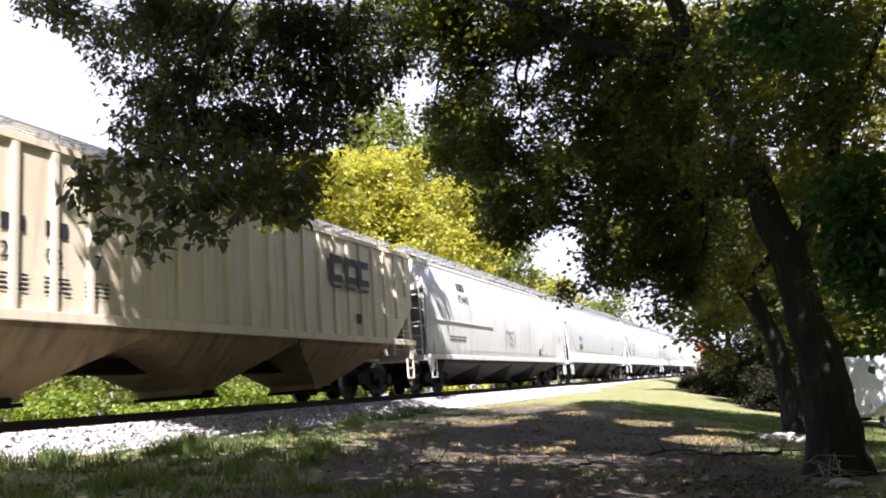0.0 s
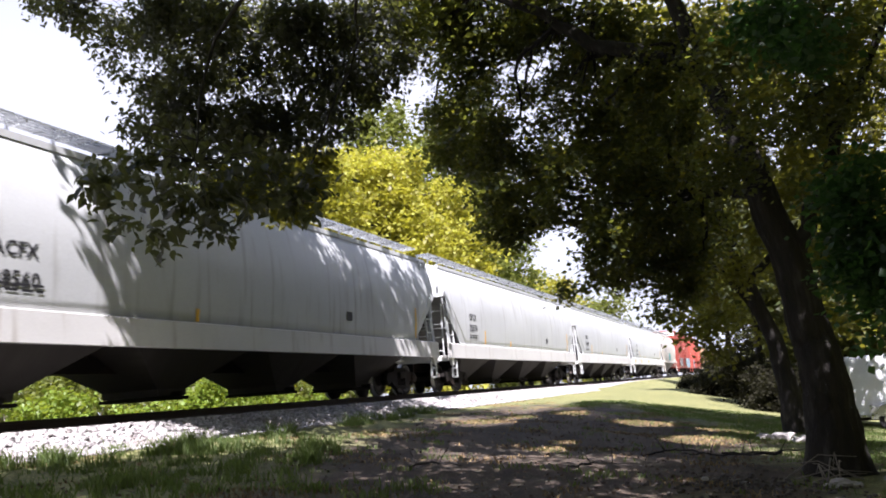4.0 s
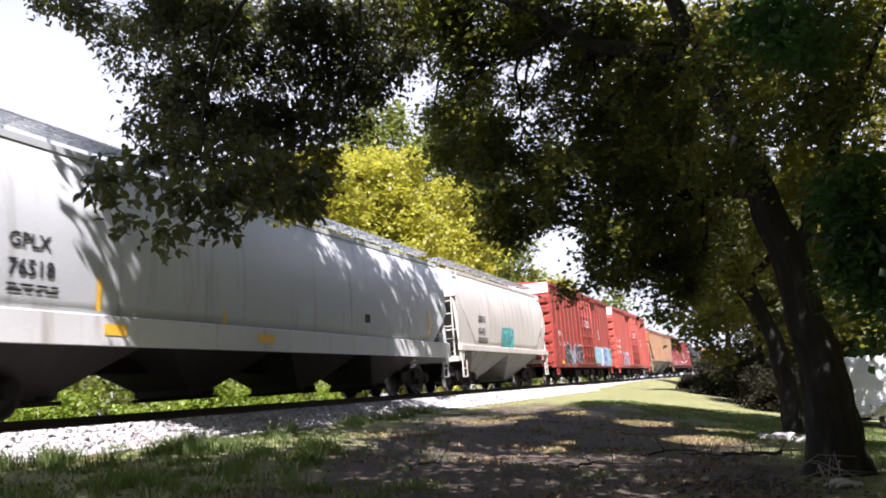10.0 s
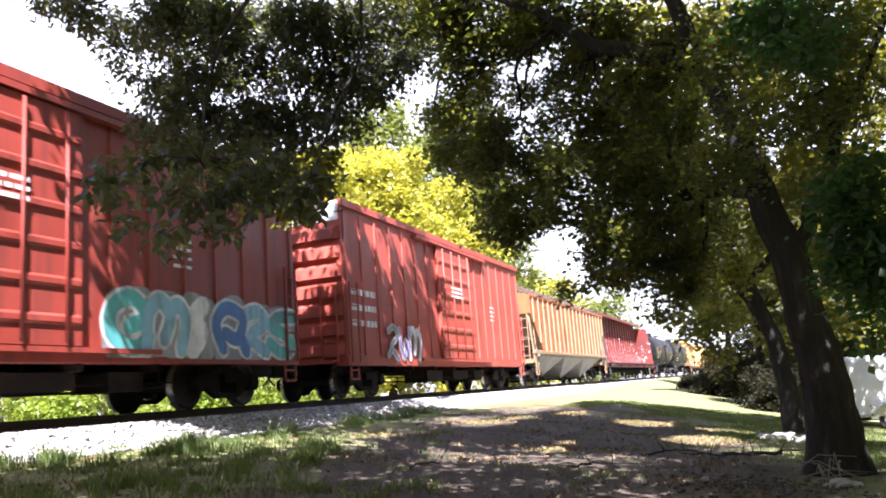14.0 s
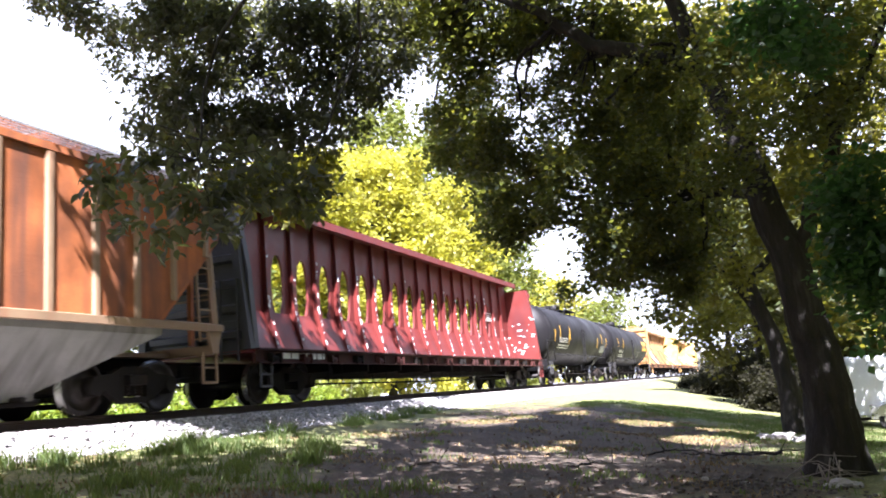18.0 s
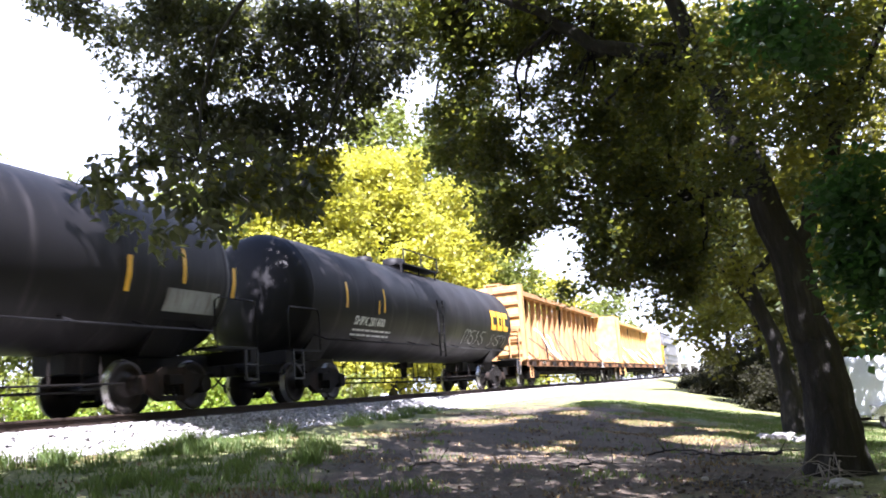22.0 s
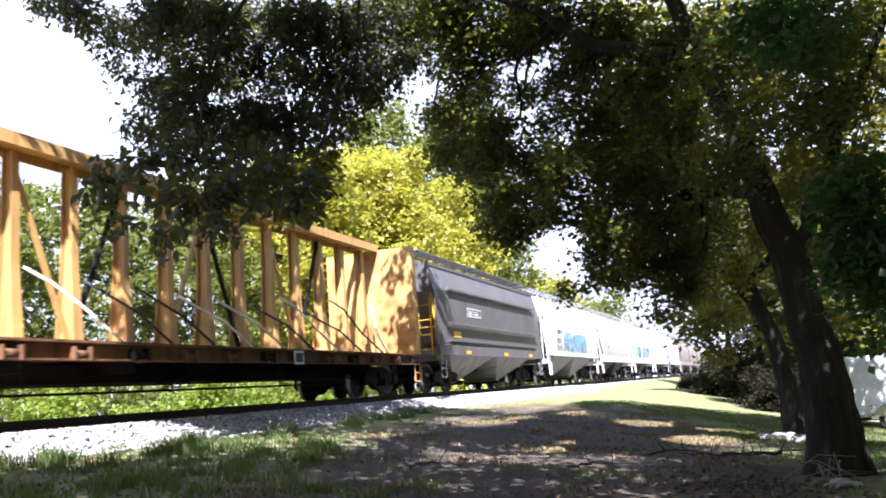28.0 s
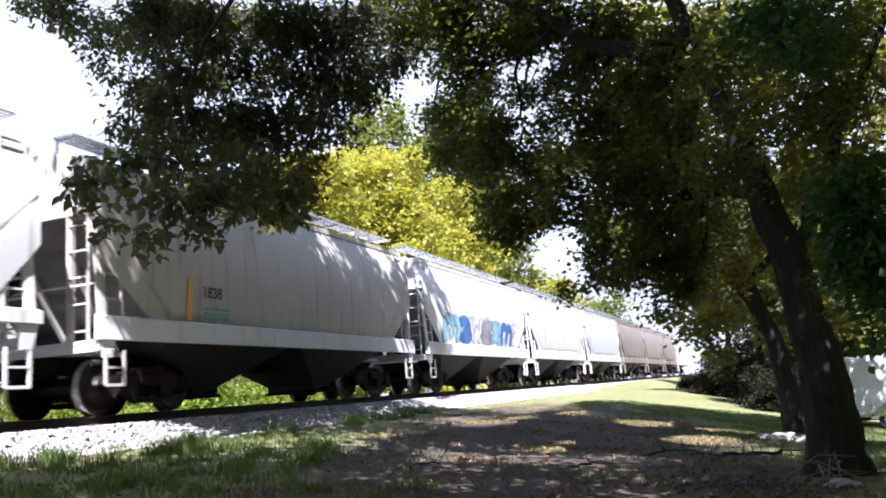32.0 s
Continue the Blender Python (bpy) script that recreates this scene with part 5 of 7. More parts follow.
limbs = [
    ([(-0.28, 9.75, 5.20), (-0.86, 9.84, 5.44), (-1.52, 9.86, 5.74), (-2.10, 9.76, 6.22), (-3.6, 9.3, 7.2)], 0.13, 0.04),
    ([(0.16, 9.70, 3.55), (-0.3, 10.2, 3.75), (-0.75, 11.0, 3.9), (-1.3, 11.6, 3.7), (-2.0, 11.8, 3.6)], 0.09, 0.02),
    ([(0.37, 9.73, 2.69), (0.75, 9.5, 3.4), (1.05, 9.2, 4.1), (1.6, 8.8, 5.2)], 0.10, 0.03),
    ([(-0.6, 9.7, 6.4), (-1.4, 8.6, 7.2), (-2.4, 7.2, 8.0), (-3.2, 6.0, 8.4)], 0.12, 0.03),
    ([(-0.8, 9.5, 8.2), (-1.6, 11.2, 9.0), (-2.2, 13.2, 9.6)], 0.10, 0.03),
    ([(-0.6, 9.7, 6.4), (0.8, 10.6, 7.6), (2.4, 11.4, 8.6)], 0.10, 0.03),
]
hubs = []
for i, (p, a, b) in enumerate(limbs):
    sh = Shape()
    q, rr = limb(p, a, b, wob=0.04, seed=i + 3)
    sh.tube(q, rr, 9)
    hubs += q
    part("limb", sh, M_BARK, oak)
# leaf masses: over the opening towards the line, mid crown, over the trunk, and low sprays nearest the lawn
west = balls([(-2.78, 10.26, 4.97, 0.23), (-2.40, 10.71, 5.08, 0.19), (-2.80, 10.82, 4.82, 0.24), (-3.5, 10.08, 6.78, 0.55), (-3.41, 10.41, 6.31, 0.44), (-3.7, 10.55, 5.45, 0.4), (-3.47, 10.99, 4.94, 0.45), (-3.36, 10.51, 5.83, 0.33), (-2.85, 10.87, 6.65, 0.53), (-2.72, 9.6, 5.39, 0.24), (-2.3, 10.32, 6.47, 0.42), (-2.68, 11.14, 5.76, 0.24), (-2.06, 10.84, 5.83, 0.35), (-2.81, 11.22, 4.62, 0.41), (-3.03, 9.88, 4.06, 0.29), (-3.03, 10.56, 3.72, 0.32), (-2.55, 10.32, 3.92, 0.35), (-3.13, 10.39, 5.13, 0.29), (-3.61, 10.1, 5.99, 0.2), (-3.82, 9, 6.25, 0.29), (-3.74, 9.42, 6.01, 0.22), (-3.51, 9.87, 4.7, 0.27)])
middle = balls([(-1.61, 10.55, 6.19, 0.57), (-1.84, 10.4, 5.12, 0.44), (-1.89, 9.51, 4.15, 0.37), (-1.56, 10.64, 4.67, 0.48), (-1.89, 9.57, 3.61, 0.37), (-1.55, 10.48, 3.9, 0.47), (-1.01, 9.8, 4.03, 0.44), (-1.65, 9.5, 3.19, 0.3), (-1.47, 11.04, 3.38, 0.39), (-0.98, 10.07, 3.45, 0.37), (-0.96, 9.78, 5.08, 0.44), (-0.72, 11.23, 4.95, 0.5), (-0.64, 10.88, 5.93, 0.49), (-1.9, 9.94, 3, 0.18), (-1.79, 11.14, 3.05, 0.26), (-1.3, 10.59, 3.04, 0.26), (-2.25, 10.53, 2.75, 0.15), (-1.87, 9.85, 2.78, 0.12), (-1.07, 11.43, 2.77, 0.3), (-0.89, 11.01, 3.04, 0.38), (-0.57, 11.56, 3.34, 0.42), (-0.55, 11.32, 3.99, 0.45), (-1.42, 10.19, 2.73, 0.11), (-1.15, 10.46, 2.44, 0.15)])
over_trunk = balls([(0.04, 8.19, 4.68, 0.41), (0.52, 8.33, 4.8, 0.47), (0.97, 8.42, 4.79, 0.46), (0.16, 8.49, 4.11, 0.31), (0.66, 9, 4.17, 0.35), (1.03, 8.5, 4.11, 0.35), (-0.12, 8.87, 3.73, 0.32), (0.72, 8.85, 3.52, 0.28), (1.25, 8.98, 3.75, 0.34), (1.44, 9.42, 4.76, 0.33)])
sprays = balls([(0.85, 7.22, 2.98, 0.27), (0.88, 7.21, 2.51, 0.29), (0.73, 7.22, 2.68, 0.21), (0.81, 7.51, 2.1, 0.23), (0.91, 7.09, 2.27, 0.26), (0.69, 7.48, 2.96, 0.17), (0.83, 7.13, 1.8, 0.1), (0.66, 7.43, 2.39, 0.18), (0.36, 7, 4.41, 0.28), (0.55, 6.61, 3.97, 0.24)])
low = west + middle + over_trunk
low_pts, low_tw = scatter(west + middle, 68000, rng, 70, 0.12)
pts, tw = scatter(over_trunk[:8], 6200, rng, 50, 0.13)
pts, tw = np.vstack((low_pts, pts)), np.vstack((low_tw, tw))
pts2, tw2 = scatter(sprays, 5000, rng, 40, 0.10)
pts, tw = opened(pts), np.vstack((tw, tw2))
# one leaf in seven takes the lit copy, as painted flecks of sun
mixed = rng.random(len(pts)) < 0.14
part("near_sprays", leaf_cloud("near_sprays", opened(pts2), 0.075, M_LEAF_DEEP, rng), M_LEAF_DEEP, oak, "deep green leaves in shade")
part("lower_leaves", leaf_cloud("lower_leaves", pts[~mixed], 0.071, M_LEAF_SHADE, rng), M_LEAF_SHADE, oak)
part("yellowing_leaves", leaf_cloud("yellowing_leaves", pts[mixed], 0.071, M_LEAF_LIT, rng), M_LEAF_LIT, oak, "yellow-green leaves with sunlight put into their colour")
sh = Shape()
twigs_to(sh, hubs, opened(tw)[::4], 0.009, random.Random(4), reach=1.5)
tagged(part("branchwork", sh, M_BARK, oak), kind="stuff")
# crooked secondary branches inside the crown
rnd = random.Random(14)
for i in range(26):
    b = rnd.choice(low)
    e = Vector(b[:3]) + Vector((rnd.uniform(-0.7, 0.7), rnd.uniform(-0.5, 0.5), rnd.uniform(-0.4, 0.7)))
    a = min(hubs, key=lambda p: (p - e).length + rnd.uniform(0, 0.8))
    m1 = a.lerp(e, 0.35) + Vector((rnd.uniform(-0.25, 0.25), 0, rnd.uniform(0.0, 0.35)))
    m2 = a.lerp(e, 0.7) + Vector((rnd.uniform(-0.2, 0.2), 0, rnd.uniform(-0.1, 0.25)))
    if len(opened(np.array([a, m1, m2, e]))) < 4:
        continue
    sh = Shape()
    q, rr = limb([a, m1, m2, e], 0.038, 0.008, wob=0.03, seed=i + 80)
    sh.tube(q, rr, 6, False)
    part("branch", sh, M_BARK, oak)
mid = [(-2.7, 9.4, 7.0, 2.2, 2.2, 1.0), (-0.9, 11.6, 7.2, 2.0, 1.8, 1.0), (-0.8, 9.6, 9.0, 2.4, 2.4, 1.2)]
pts, tw = scatter(mid, 8000, rng, 28, 0.2)
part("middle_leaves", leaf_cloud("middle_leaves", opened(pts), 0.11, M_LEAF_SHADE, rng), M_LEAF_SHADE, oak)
sh = Shape()
twigs_to(sh, hubs, opened(tw)[::9], 0.02, random.Random(15))
tagged(part("branchwork", sh, M_BARK, oak), kind="stuff")
# unseen masses above the view, placed to cast shade on lawn and trunk
high = [(1.6, 5.4, 10.8, 1.3, 1.3, 0.8), (-0.7, 5.6, 9.4, 2.6, 2.0, 1.1), (2.8, 4.2, 8.4, 2.4, 2.4, 1.3), (-5.2, 8.5, 9.6, 2.2, 3.0, 1.1), (-5.4, 12.6, 10.6, 2.2, 2.6, 1.2), (0.7, 8.6, 11.2, 2.4, 2.2, 1.2), (2.8, 10.4, 11.0, 2.3, 2.2, 1.2), (1.2, 12.4, 11.4, 2.2, 2.2, 1.2), (-1.0, 10.6, 11.4, 2.0, 2.0, 1.1), (3.2, 14.2, 11.4, 2.2, 2.2, 1.2), (0.0, 14.8, 11.9, 2.0, 1.8, 1.0), (2.2, 17.4, 12.2, 1.9, 1.9, 0.9), (4.5, 8.0, 10.0, 2.2, 2.4, 1.3)]
pts, tw = scatter(high, 44000, rng, 30, 0.26)
pts = pts[(pts[:, 2] > 8.6) | (pts[:, 0] > 1.5)]
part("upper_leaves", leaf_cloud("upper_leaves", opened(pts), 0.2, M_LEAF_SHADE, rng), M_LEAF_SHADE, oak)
sh = Shape()
twigs_to(sh, hubs, opened(tw)[::24], 0.03, random.Random(5))
tagged(part("branchwork", sh, M_BARK, oak), kind="stuff")

# the overhanging bough of a tree that stands behind the camera
rng = np.random.default_rng(21)
over = thing("overhanging_tree", "tree behind the lawn with one low leafy bough", "tree")
sh = Shape()
q, rr = limb([(3.4, -2.2, 0.1), (3.2, -2.0, 2.4), (2.6, -1.5, 4.6), (1.8, -0.8, 6.6), (1.2, -0.4, 8.6)], 0.30, 0.10, wob=0.03, seed=9)
rr = [r + 0.12 * math.exp(-i / 1.6) for i, r in enumerate(rr)]
sh.tube(q, rr, 16)
part("trunk", sh, M_BARK, over)
sh = Shape()
main, rr = limb([(2.6, -1.5, 4.6), (1.2, 0.6, 5.2), (-0.4, 2.4, 5.3), (-1.8, 3.6, 5.0), (-2.8, 4.3, 4.5), (-3.2, 4.2, 3.8), (-3.15, 4.0, 3.1)], 0.045, 0.005, wob=0.03, seed=12)
sh.tube(main, rr, 9)
side1, rr = limb([(-1.8, 3.6, 5.0), (-2.2, 4.6, 4.7), (-2.6, 5.2, 4.2), (-2.85, 5.0, 3.4), (-2.9, 4.75, 2.95)], 0.018, 0.004, wob=0.03, seed=13)
sh.tube(side1, rr, 7)
side3, rr = limb([(-0.4, 2.4, 5.3), (-1.6, 5.0, 5.6), (-2.8, 6.4, 5.4), (-3.6, 6.8, 5.0)], 0.022, 0.005, wob=0.03, seed=16)
sh.tube(side3, rr, 7)
side2, rr = limb([(-2.3, 4.0, 4.8), (-3.2, 4.1, 4.6), (-4.0, 4.1, 4.4), (-4.7, 4.2, 4.7)], 0.016, 0.004, wob=0.03, seed=14)
sh.tube(side2, rr, 7)
bough = part("bough", sh, M_BARK, over, "low bough that sways in the breeze")
near = balls([(-3.85, 3.91, 3.04, 0.11), (-3.84, 4.14, 3.21, 0.16), (-3.35, 3.85, 3.09, 0.16), (-3.42, 4.3, 3.25, 0.19), (-3.01, 4.16, 3.11, 0.18), (-2.71, 4.08, 3, 0.16), (-2.53, 4.17, 2.96, 0.14), (-3.35, 3.75, 2.86, 0.13), (-3.08, 3.77, 2.84, 0.15), (-2.91, 3.9, 2.82, 0.15), (-2.94, 4.35, 2.88, 0.14), (-3.97, 4.23, 2.86, 0.08), (-3.28, 3.8, 2.67, 0.1), (-3.01, 3.82, 2.62, 0.11), (-3.27, 4.5, 2.8, 0.1), (-3.76, 3.9, 2.88, 0.06), (-3.33, 4.01, 2.56, 0.06), (-3.09, 3.96, 2.54, 0.06), (-3.13, 4.25, 2.6, 0.05), (-3.91, 4.12, 2.78, 0.04), (-2.65, 4.27, 2.8, 0.12), (-2.47, 4.29, 2.9, 0.1), (-2.4, 4.05, 2.65, 0.06)])
pts, tw = scatter(near, 1050, rng, 9, 0.055)
part("bough_leaves", leaf_sprays("bough_leaves", pts, 0.085, M_LEAF_NEAR, rng, slim=0.26), M_LEAF_NEAR, bough)
upper = balls([(-6.25, 5.76, 5.65, 0.15), (-5.09, 4.98, 4.97, 0.17), (-5.37, 5.56, 5.09, 0.22), (-5.46, 6.01, 5.32, 0.22), (-4.57, 5.33, 4.96, 0.24), (-5.6, 5.86, 4.94, 0.09), (-5.89, 6.09, 4.91, 0.04), (-4.86, 5.97, 5.02, 0.25), (-5.3, 6.09, 4.76, 0.2), (-4.51, 5.46, 4.18, 0.2), (-4.58, 5.86, 4.58, 0.24), (-4.15, 5.54, 4.84, 0.29), (-4.36, 6.45, 5.2, 0.33), (-3.61, 5.96, 4.88, 0.3), (-3.39, 6.27, 4.96, 0.31), (-3.42, 7.04, 5.22, 0.31), (-4.57, 6.45, 4.84, 0.28), (-4.31, 6.74, 4.82, 0.26), (-3.59, 6.28, 4.51, 0.26), (-3.33, 6.44, 4.46, 0.24), (-3.21, 6.8, 4.72, 0.2), (-4.58, 6, 4.19, 0.21), (-4.09, 5.92, 4.08, 0.22), (-3.85, 6.18, 4.13, 0.22), (-3.34, 6, 4.01, 0.18), (-5.06, 5.67, 4.16, 0.13)])
upper += balls([(-5.34, 6.37, 4.27, 0.22), (-3.39, 7.02, 4.55, 0.15), (-3.49, 6.6, 4.26, 0.11), (-4.37, 6.14, 4.03, 0.18), (-3.8, 6.18, 3.88, 0.17), (-2.69, 6.17, 4.44, 0.13), (-2.86, 6.25, 4.93, 0.2), (-4.86, 6.07, 5.4, 0.27), (-3.13, 6.99, 4.54, 0.08), (-3.53, 6.31, 3.87, 0.11), (-3.49, 6.83, 4.13, 0.07)])
pts, tw2 = scatter(upper, 26000, rng, 40, 0.085)
part("bough_leaves", leaf_sprays("bough_leaves", pts, 0.062, M_LEAF_NEAR, rng, slim=0.25), M_LEAF_NEAR, bough)
# part of the bough in the lit leaf colour, standing in for sun
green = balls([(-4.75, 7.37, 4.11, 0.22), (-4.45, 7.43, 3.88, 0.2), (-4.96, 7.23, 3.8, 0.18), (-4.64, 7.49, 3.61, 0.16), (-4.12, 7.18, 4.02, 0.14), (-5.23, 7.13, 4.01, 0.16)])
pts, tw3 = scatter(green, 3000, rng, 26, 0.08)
part("sunlit_leaves", leaf_cloud("sunlit_leaves", pts, 0.085, M_LEAF_LIT, rng), M_LEAF_LIT, bough, "yellow-green leaves coloured as if lit from behind")
tw = np.vstack((tw, tw2, tw3))
sh = Shape()
twigs_to(sh, main + side1 + side2 + side3, tw[::4], 0.005, random.Random(6), 4, 1.2)
tagged(part("bough_branchwork", sh, M_BARK, bough), kind="stuff")
# unseen crown overhead, spread out to keep sun off the near ground
over_top = [(0.3, -0.8, 8.4, 2.6, 2.6, 1.6), (2.1, -2.4, 8.6, 2.6, 2.4, 1.8), (-1.3, 2.0, 7.6, 2.2, 2.2, 1.0), (-3.4, 0.8, 8.6, 2.3, 2.6, 1.3), (-1.9, -1.0, 10.5, 2.8, 2.6, 1.5), (-3.7, 3.4, 8.4, 1.9, 2.0, 1.0), (-3.9, -0.8, 8.8, 2.2, 2.2, 1.2), (3.4, -2.4, 8.6, 2.4, 2.4, 1.6), (0.9, 2.2, 9.0, 1.9, 1.8, 1.1), (2.6, 1.2, 9.0, 1.9, 1.9, 1.1)]
pts, tw = scatter(over_top, 33000, rng, 26, 0.24)
part("crown", leaf_cloud("crown", opened(pts), 0.17, M_LEAF_SHADE, rng), M_LEAF_SHADE, over)

# an unseen tall tree, added beside the bank so its crown shades the passing cars
rng = np.random.default_rng(25)
tall = thing("unseen_bank_tree", "unseen tall tree added to shade the passing cars", "tree")
sh = Shape()
q, rr = limb([(-4.2, -5.2, 0.8), (-4.2, -5.0, 4.0), (-4.0, -3.6, 8.0), (-4.0, 0.4, 11.2), (-5.8, 6.0, 12.6)], 0.36, 0.12, wob=0.04, seed=19)
sh.tube(q, rr, 14)
part("trunk", sh, M_BARK, tall)
hubs = list(q)
for i, p in enumerate(([(-5.8, 6.0, 12.6), (-6.2, 9.0, 13.0), (-6.3, 13.0, 13.4), (-6.2, 16.0, 13.6)], [(-5.3, 4.6, 12.2), (-6.3, 6.4, 12.9), (-6.9, 7.6, 13.2)], [(-5.0, 3.6, 12.0), (-5.6, 5.4, 12.0), (-6.2, 8.6, 12.0)])):
    sh = Shape()
    q, rr = limb(p, 0.13, 0.04, wob=0.05, seed=i + 60)
    sh.tube(q, rr, 8)
    hubs += q
    part("limb", sh, M_BARK, tall)
# the crown leans over the bank: leaf masses on the sun's side of a stretch of track
rnd = random.Random(33)
lean_x, lean_y = SUN_TO.x / SUN_TO.z, SUN_TO.y / SUN_TO.z


def overhead(y, z, top):
    """A place in the crown between the sun and the height z at y on the near side of the line."""
    return TRACK_X + 1.6 + (top - z) * lean_x, y + (top - z) * lean_y, top


dense, thin, roof_side = [], [], []
for k in range(5):
    for z in (5.7, 4.7, 3.7, 2.7, 1.9):
        r = 0.9 * rnd.uniform(0.85, 1.1)
        dense.append((*overhead(11.2 + 1.25 * k + 0.25 * (5.7 - z) * (k == 0), z, rnd.uniform(11.6, 13.6)), r, r, r * 0.8))
for k in range(7):
    for z in (8.9, 9.9, 10.8):
        r = 0.75 * rnd.uniform(0.8, 1.1)
        roof_side.append((*overhead(8.6 + 1.05 * k + rnd.uniform(-0.3, 0.3), z, rnd.uniform(12.8, 14.2)), r, r, r * 0.7))
for k, y in enumerate((17.4, 18.9, 20.6, 22.4, 24.2)):
    for z in (5.5, 4.2, 3.0):
        r = 0.8 * rnd.uniform(0.75, 1.1)
        thin.append((*overhead(y + rnd.uniform(-0.3, 0.3), z, rnd.uniform(12.8, 14.2)), r, r, r * 0.7))
pts, tw = scatter(dense, 13000, rng, 40, 0.22)
pts2, tw2 = scatter(thin, 3600, rng, 50, 0.20)
pts3, tw3 = scatter(roof_side, 4200, rng, 40, 0.2)
pts, tw = np.vstack((pts, pts2, pts3)), np.vstack((tw, tw2, tw3))
part("crown", leaf_cloud("crown", pts, 0.2, M_LEAF_SHADE, rng), M_LEAF_SHADE, tall)
sh = Shape()
twigs_to(sh, hubs, tw[::16], 0.03, random.Random(8))
tagged(part("branchwork", sh, M_BARK, tall), kind="stuff")

# a second trunk on the lawn
rng = np.random.default_rng(31)
second = thing("lawn_tree", "slender leaning tree with dark bark and leaves coloured as sunlit", "tree")
sh = Shape()
q, rr = limb([(0.40, 19.94, 0.0), (0.32, 19.89, 1.12), (0.18, 19.89, 2.25), (-0.24, 19.7, 3.55), (-0.6, 19.6, 5.2), (-0.9, 19.6, 7.4)], 0.25, 0.08, wob=0.02, seed=15)
rr = [r + 0.14 * math.exp(-i / 1.5) for i, r in enumerate(rr)]
sh.tube(q, rr, 16)
part("trunk", sh, M_BARK, second)
hubs = list(q)
for i, p in enumerate(([(0.05, 19.8, 2.7), (-0.6, 19.6, 3.7), (-1.2, 19.5, 4.3), (-2.1, 19.4, 4.9)], [(-0.24, 19.7, 3.55), (0.7, 19.9, 4.4), (1.8, 20.4, 5.0)])):
    sh = Shape()
    q, rr = limb(p, 0.10, 0.02, wob=0.04, seed=i + 40)
    sh.tube(q, rr, 8)
    hubs += q
    part("limb", sh, M_BARK, second)
blobs = balls([(-1.51, 20.74, 2.98, 0.68), (-1.14, 20.11, 2.22, 0.5), (-0.73, 20.6, 2.89, 0.61), (-1.18, 19.07, 3.54, 0.58), (-0.44, 19.38, 3.8, 0.69), (-0.44, 19.48, 4.85, 0.7), (-0.03, 21.38, 4.53, 0.64), (1.19, 20.04, 5.36, 0.7), (1.09, 21.42, 4.25, 0.62), (1.72, 21.53, 6.99, 0.76), (-0.78, 20.66, 6.71, 0.9), (0.48, 19.56, 8.18, 0.85), (1.58, 21.03, 2.68, 0.6), (1.62, 21.21, 3.75, 0.73), (2.06, 22.25, 1.99, 0.35), (-1.72, 19.35, 2.09, 0.28), (-2.34, 19.03, 10.04, 0.75), (-1.94, 19.77, 7.41, 0.75), (-1.78, 20.26, 5.87, 0.75), (-3.65, 17.68, 6.3, 0.75), (2.91, 21.62, 9.1, 0.76), (3.2, 20.07, 8.04, 0.76), (0.56, 20.67, 2.37, 0.52)])
# broad masses higher up; the last two are added to shade the trailer
blobs += balls([(-0.8, 19.6, 7.6, 2.2), (1.4, 20.4, 6.6, 1.8), (-2.2, 19.4, 7.2, 1.4), (-1.6, 20.2, 9.4, 1.6), (0.6, 20.6, 9.6, 1.9), (2.6, 21.0, 8.4, 1.8), (3.2, 21.4, 5.6, 1.5), (4.2, 20.7, 10.5, 1.5), (5.4, 20.7, 10.4, 1.4)])
pts, tw = scatter(blobs, 39000, rng, 50, 0.19)
# whole crown wears the lit leaf colour, so its sunlight is partly painted
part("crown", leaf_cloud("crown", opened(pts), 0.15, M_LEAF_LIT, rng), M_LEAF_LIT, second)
sh = Shape()
twigs_to(sh, hubs, tw[::14], 0.02, random.Random(7))
tagged(part("branchwork", sh, M_BARK, second), kind="stuff")


def woodland_tree(x, y, h, w, mat, n, seed, size, label, base=0.12):
    """A broad tree leafed almost to the ground: trunk, limbs and a lumpy crown."""
    rng, rnd = np.random.default_rng(seed), random.Random(seed)
    g = height(x, y)
    t = thing("woodland_tree", label, "tree", "trees beyond the track")
    sh = Shape()
    q, rr = limb([(x, y, g - 0.2), (x + rnd.uniform(-0.3, 0.3), y, g + h * 0.35), (x + rnd.uniform(-0.5, 0.5), y + 0.2, g + h * 0.7), (x, y, g + h * 0.9)], 0.04 * w + 0.08, 0.04, wob=0.06, seed=seed)
    sh.tube(q, rr, 10)
    part("trunk", sh, M_BARK, t)
    blobs = []
    m = 36
    for k in range(m):
        f_ = (k + 0.5) / m
        z = g + h * (base + (1 - base) * f_ * 0.93)
        env = w * (0.55 + 0.75 * f_) * (1.0 if f_ < 0.5 else math.sqrt(max(0.04, 1 - ((f_ - 0.5) / 0.52) ** 2)))
        a = k * 2.399 + rnd.uniform(-0.4, 0.4)
        rr_ = env * rnd.uniform(0.35, 0.75)
        s_ = w * rnd.uniform(0.20, 0.36)
        blobs.append((x + rr_ * math.cos(a), y + rr_ * math.sin(a), z, s_, s_, s_ * 0.7))
    pts, tw = scatter(blobs, n, rng, 44, size * 1.2, 0.6)
    part("crown", leaf_cloud("crown", pts, size, mat, rng), mat, t)
    sh = Shape()
    twigs_to(sh, q, [b[:3] for b in blobs], 0.05, rnd)
    tagged(part("branchwork", sh, M_BARK, t), kind="stuff")
    return t


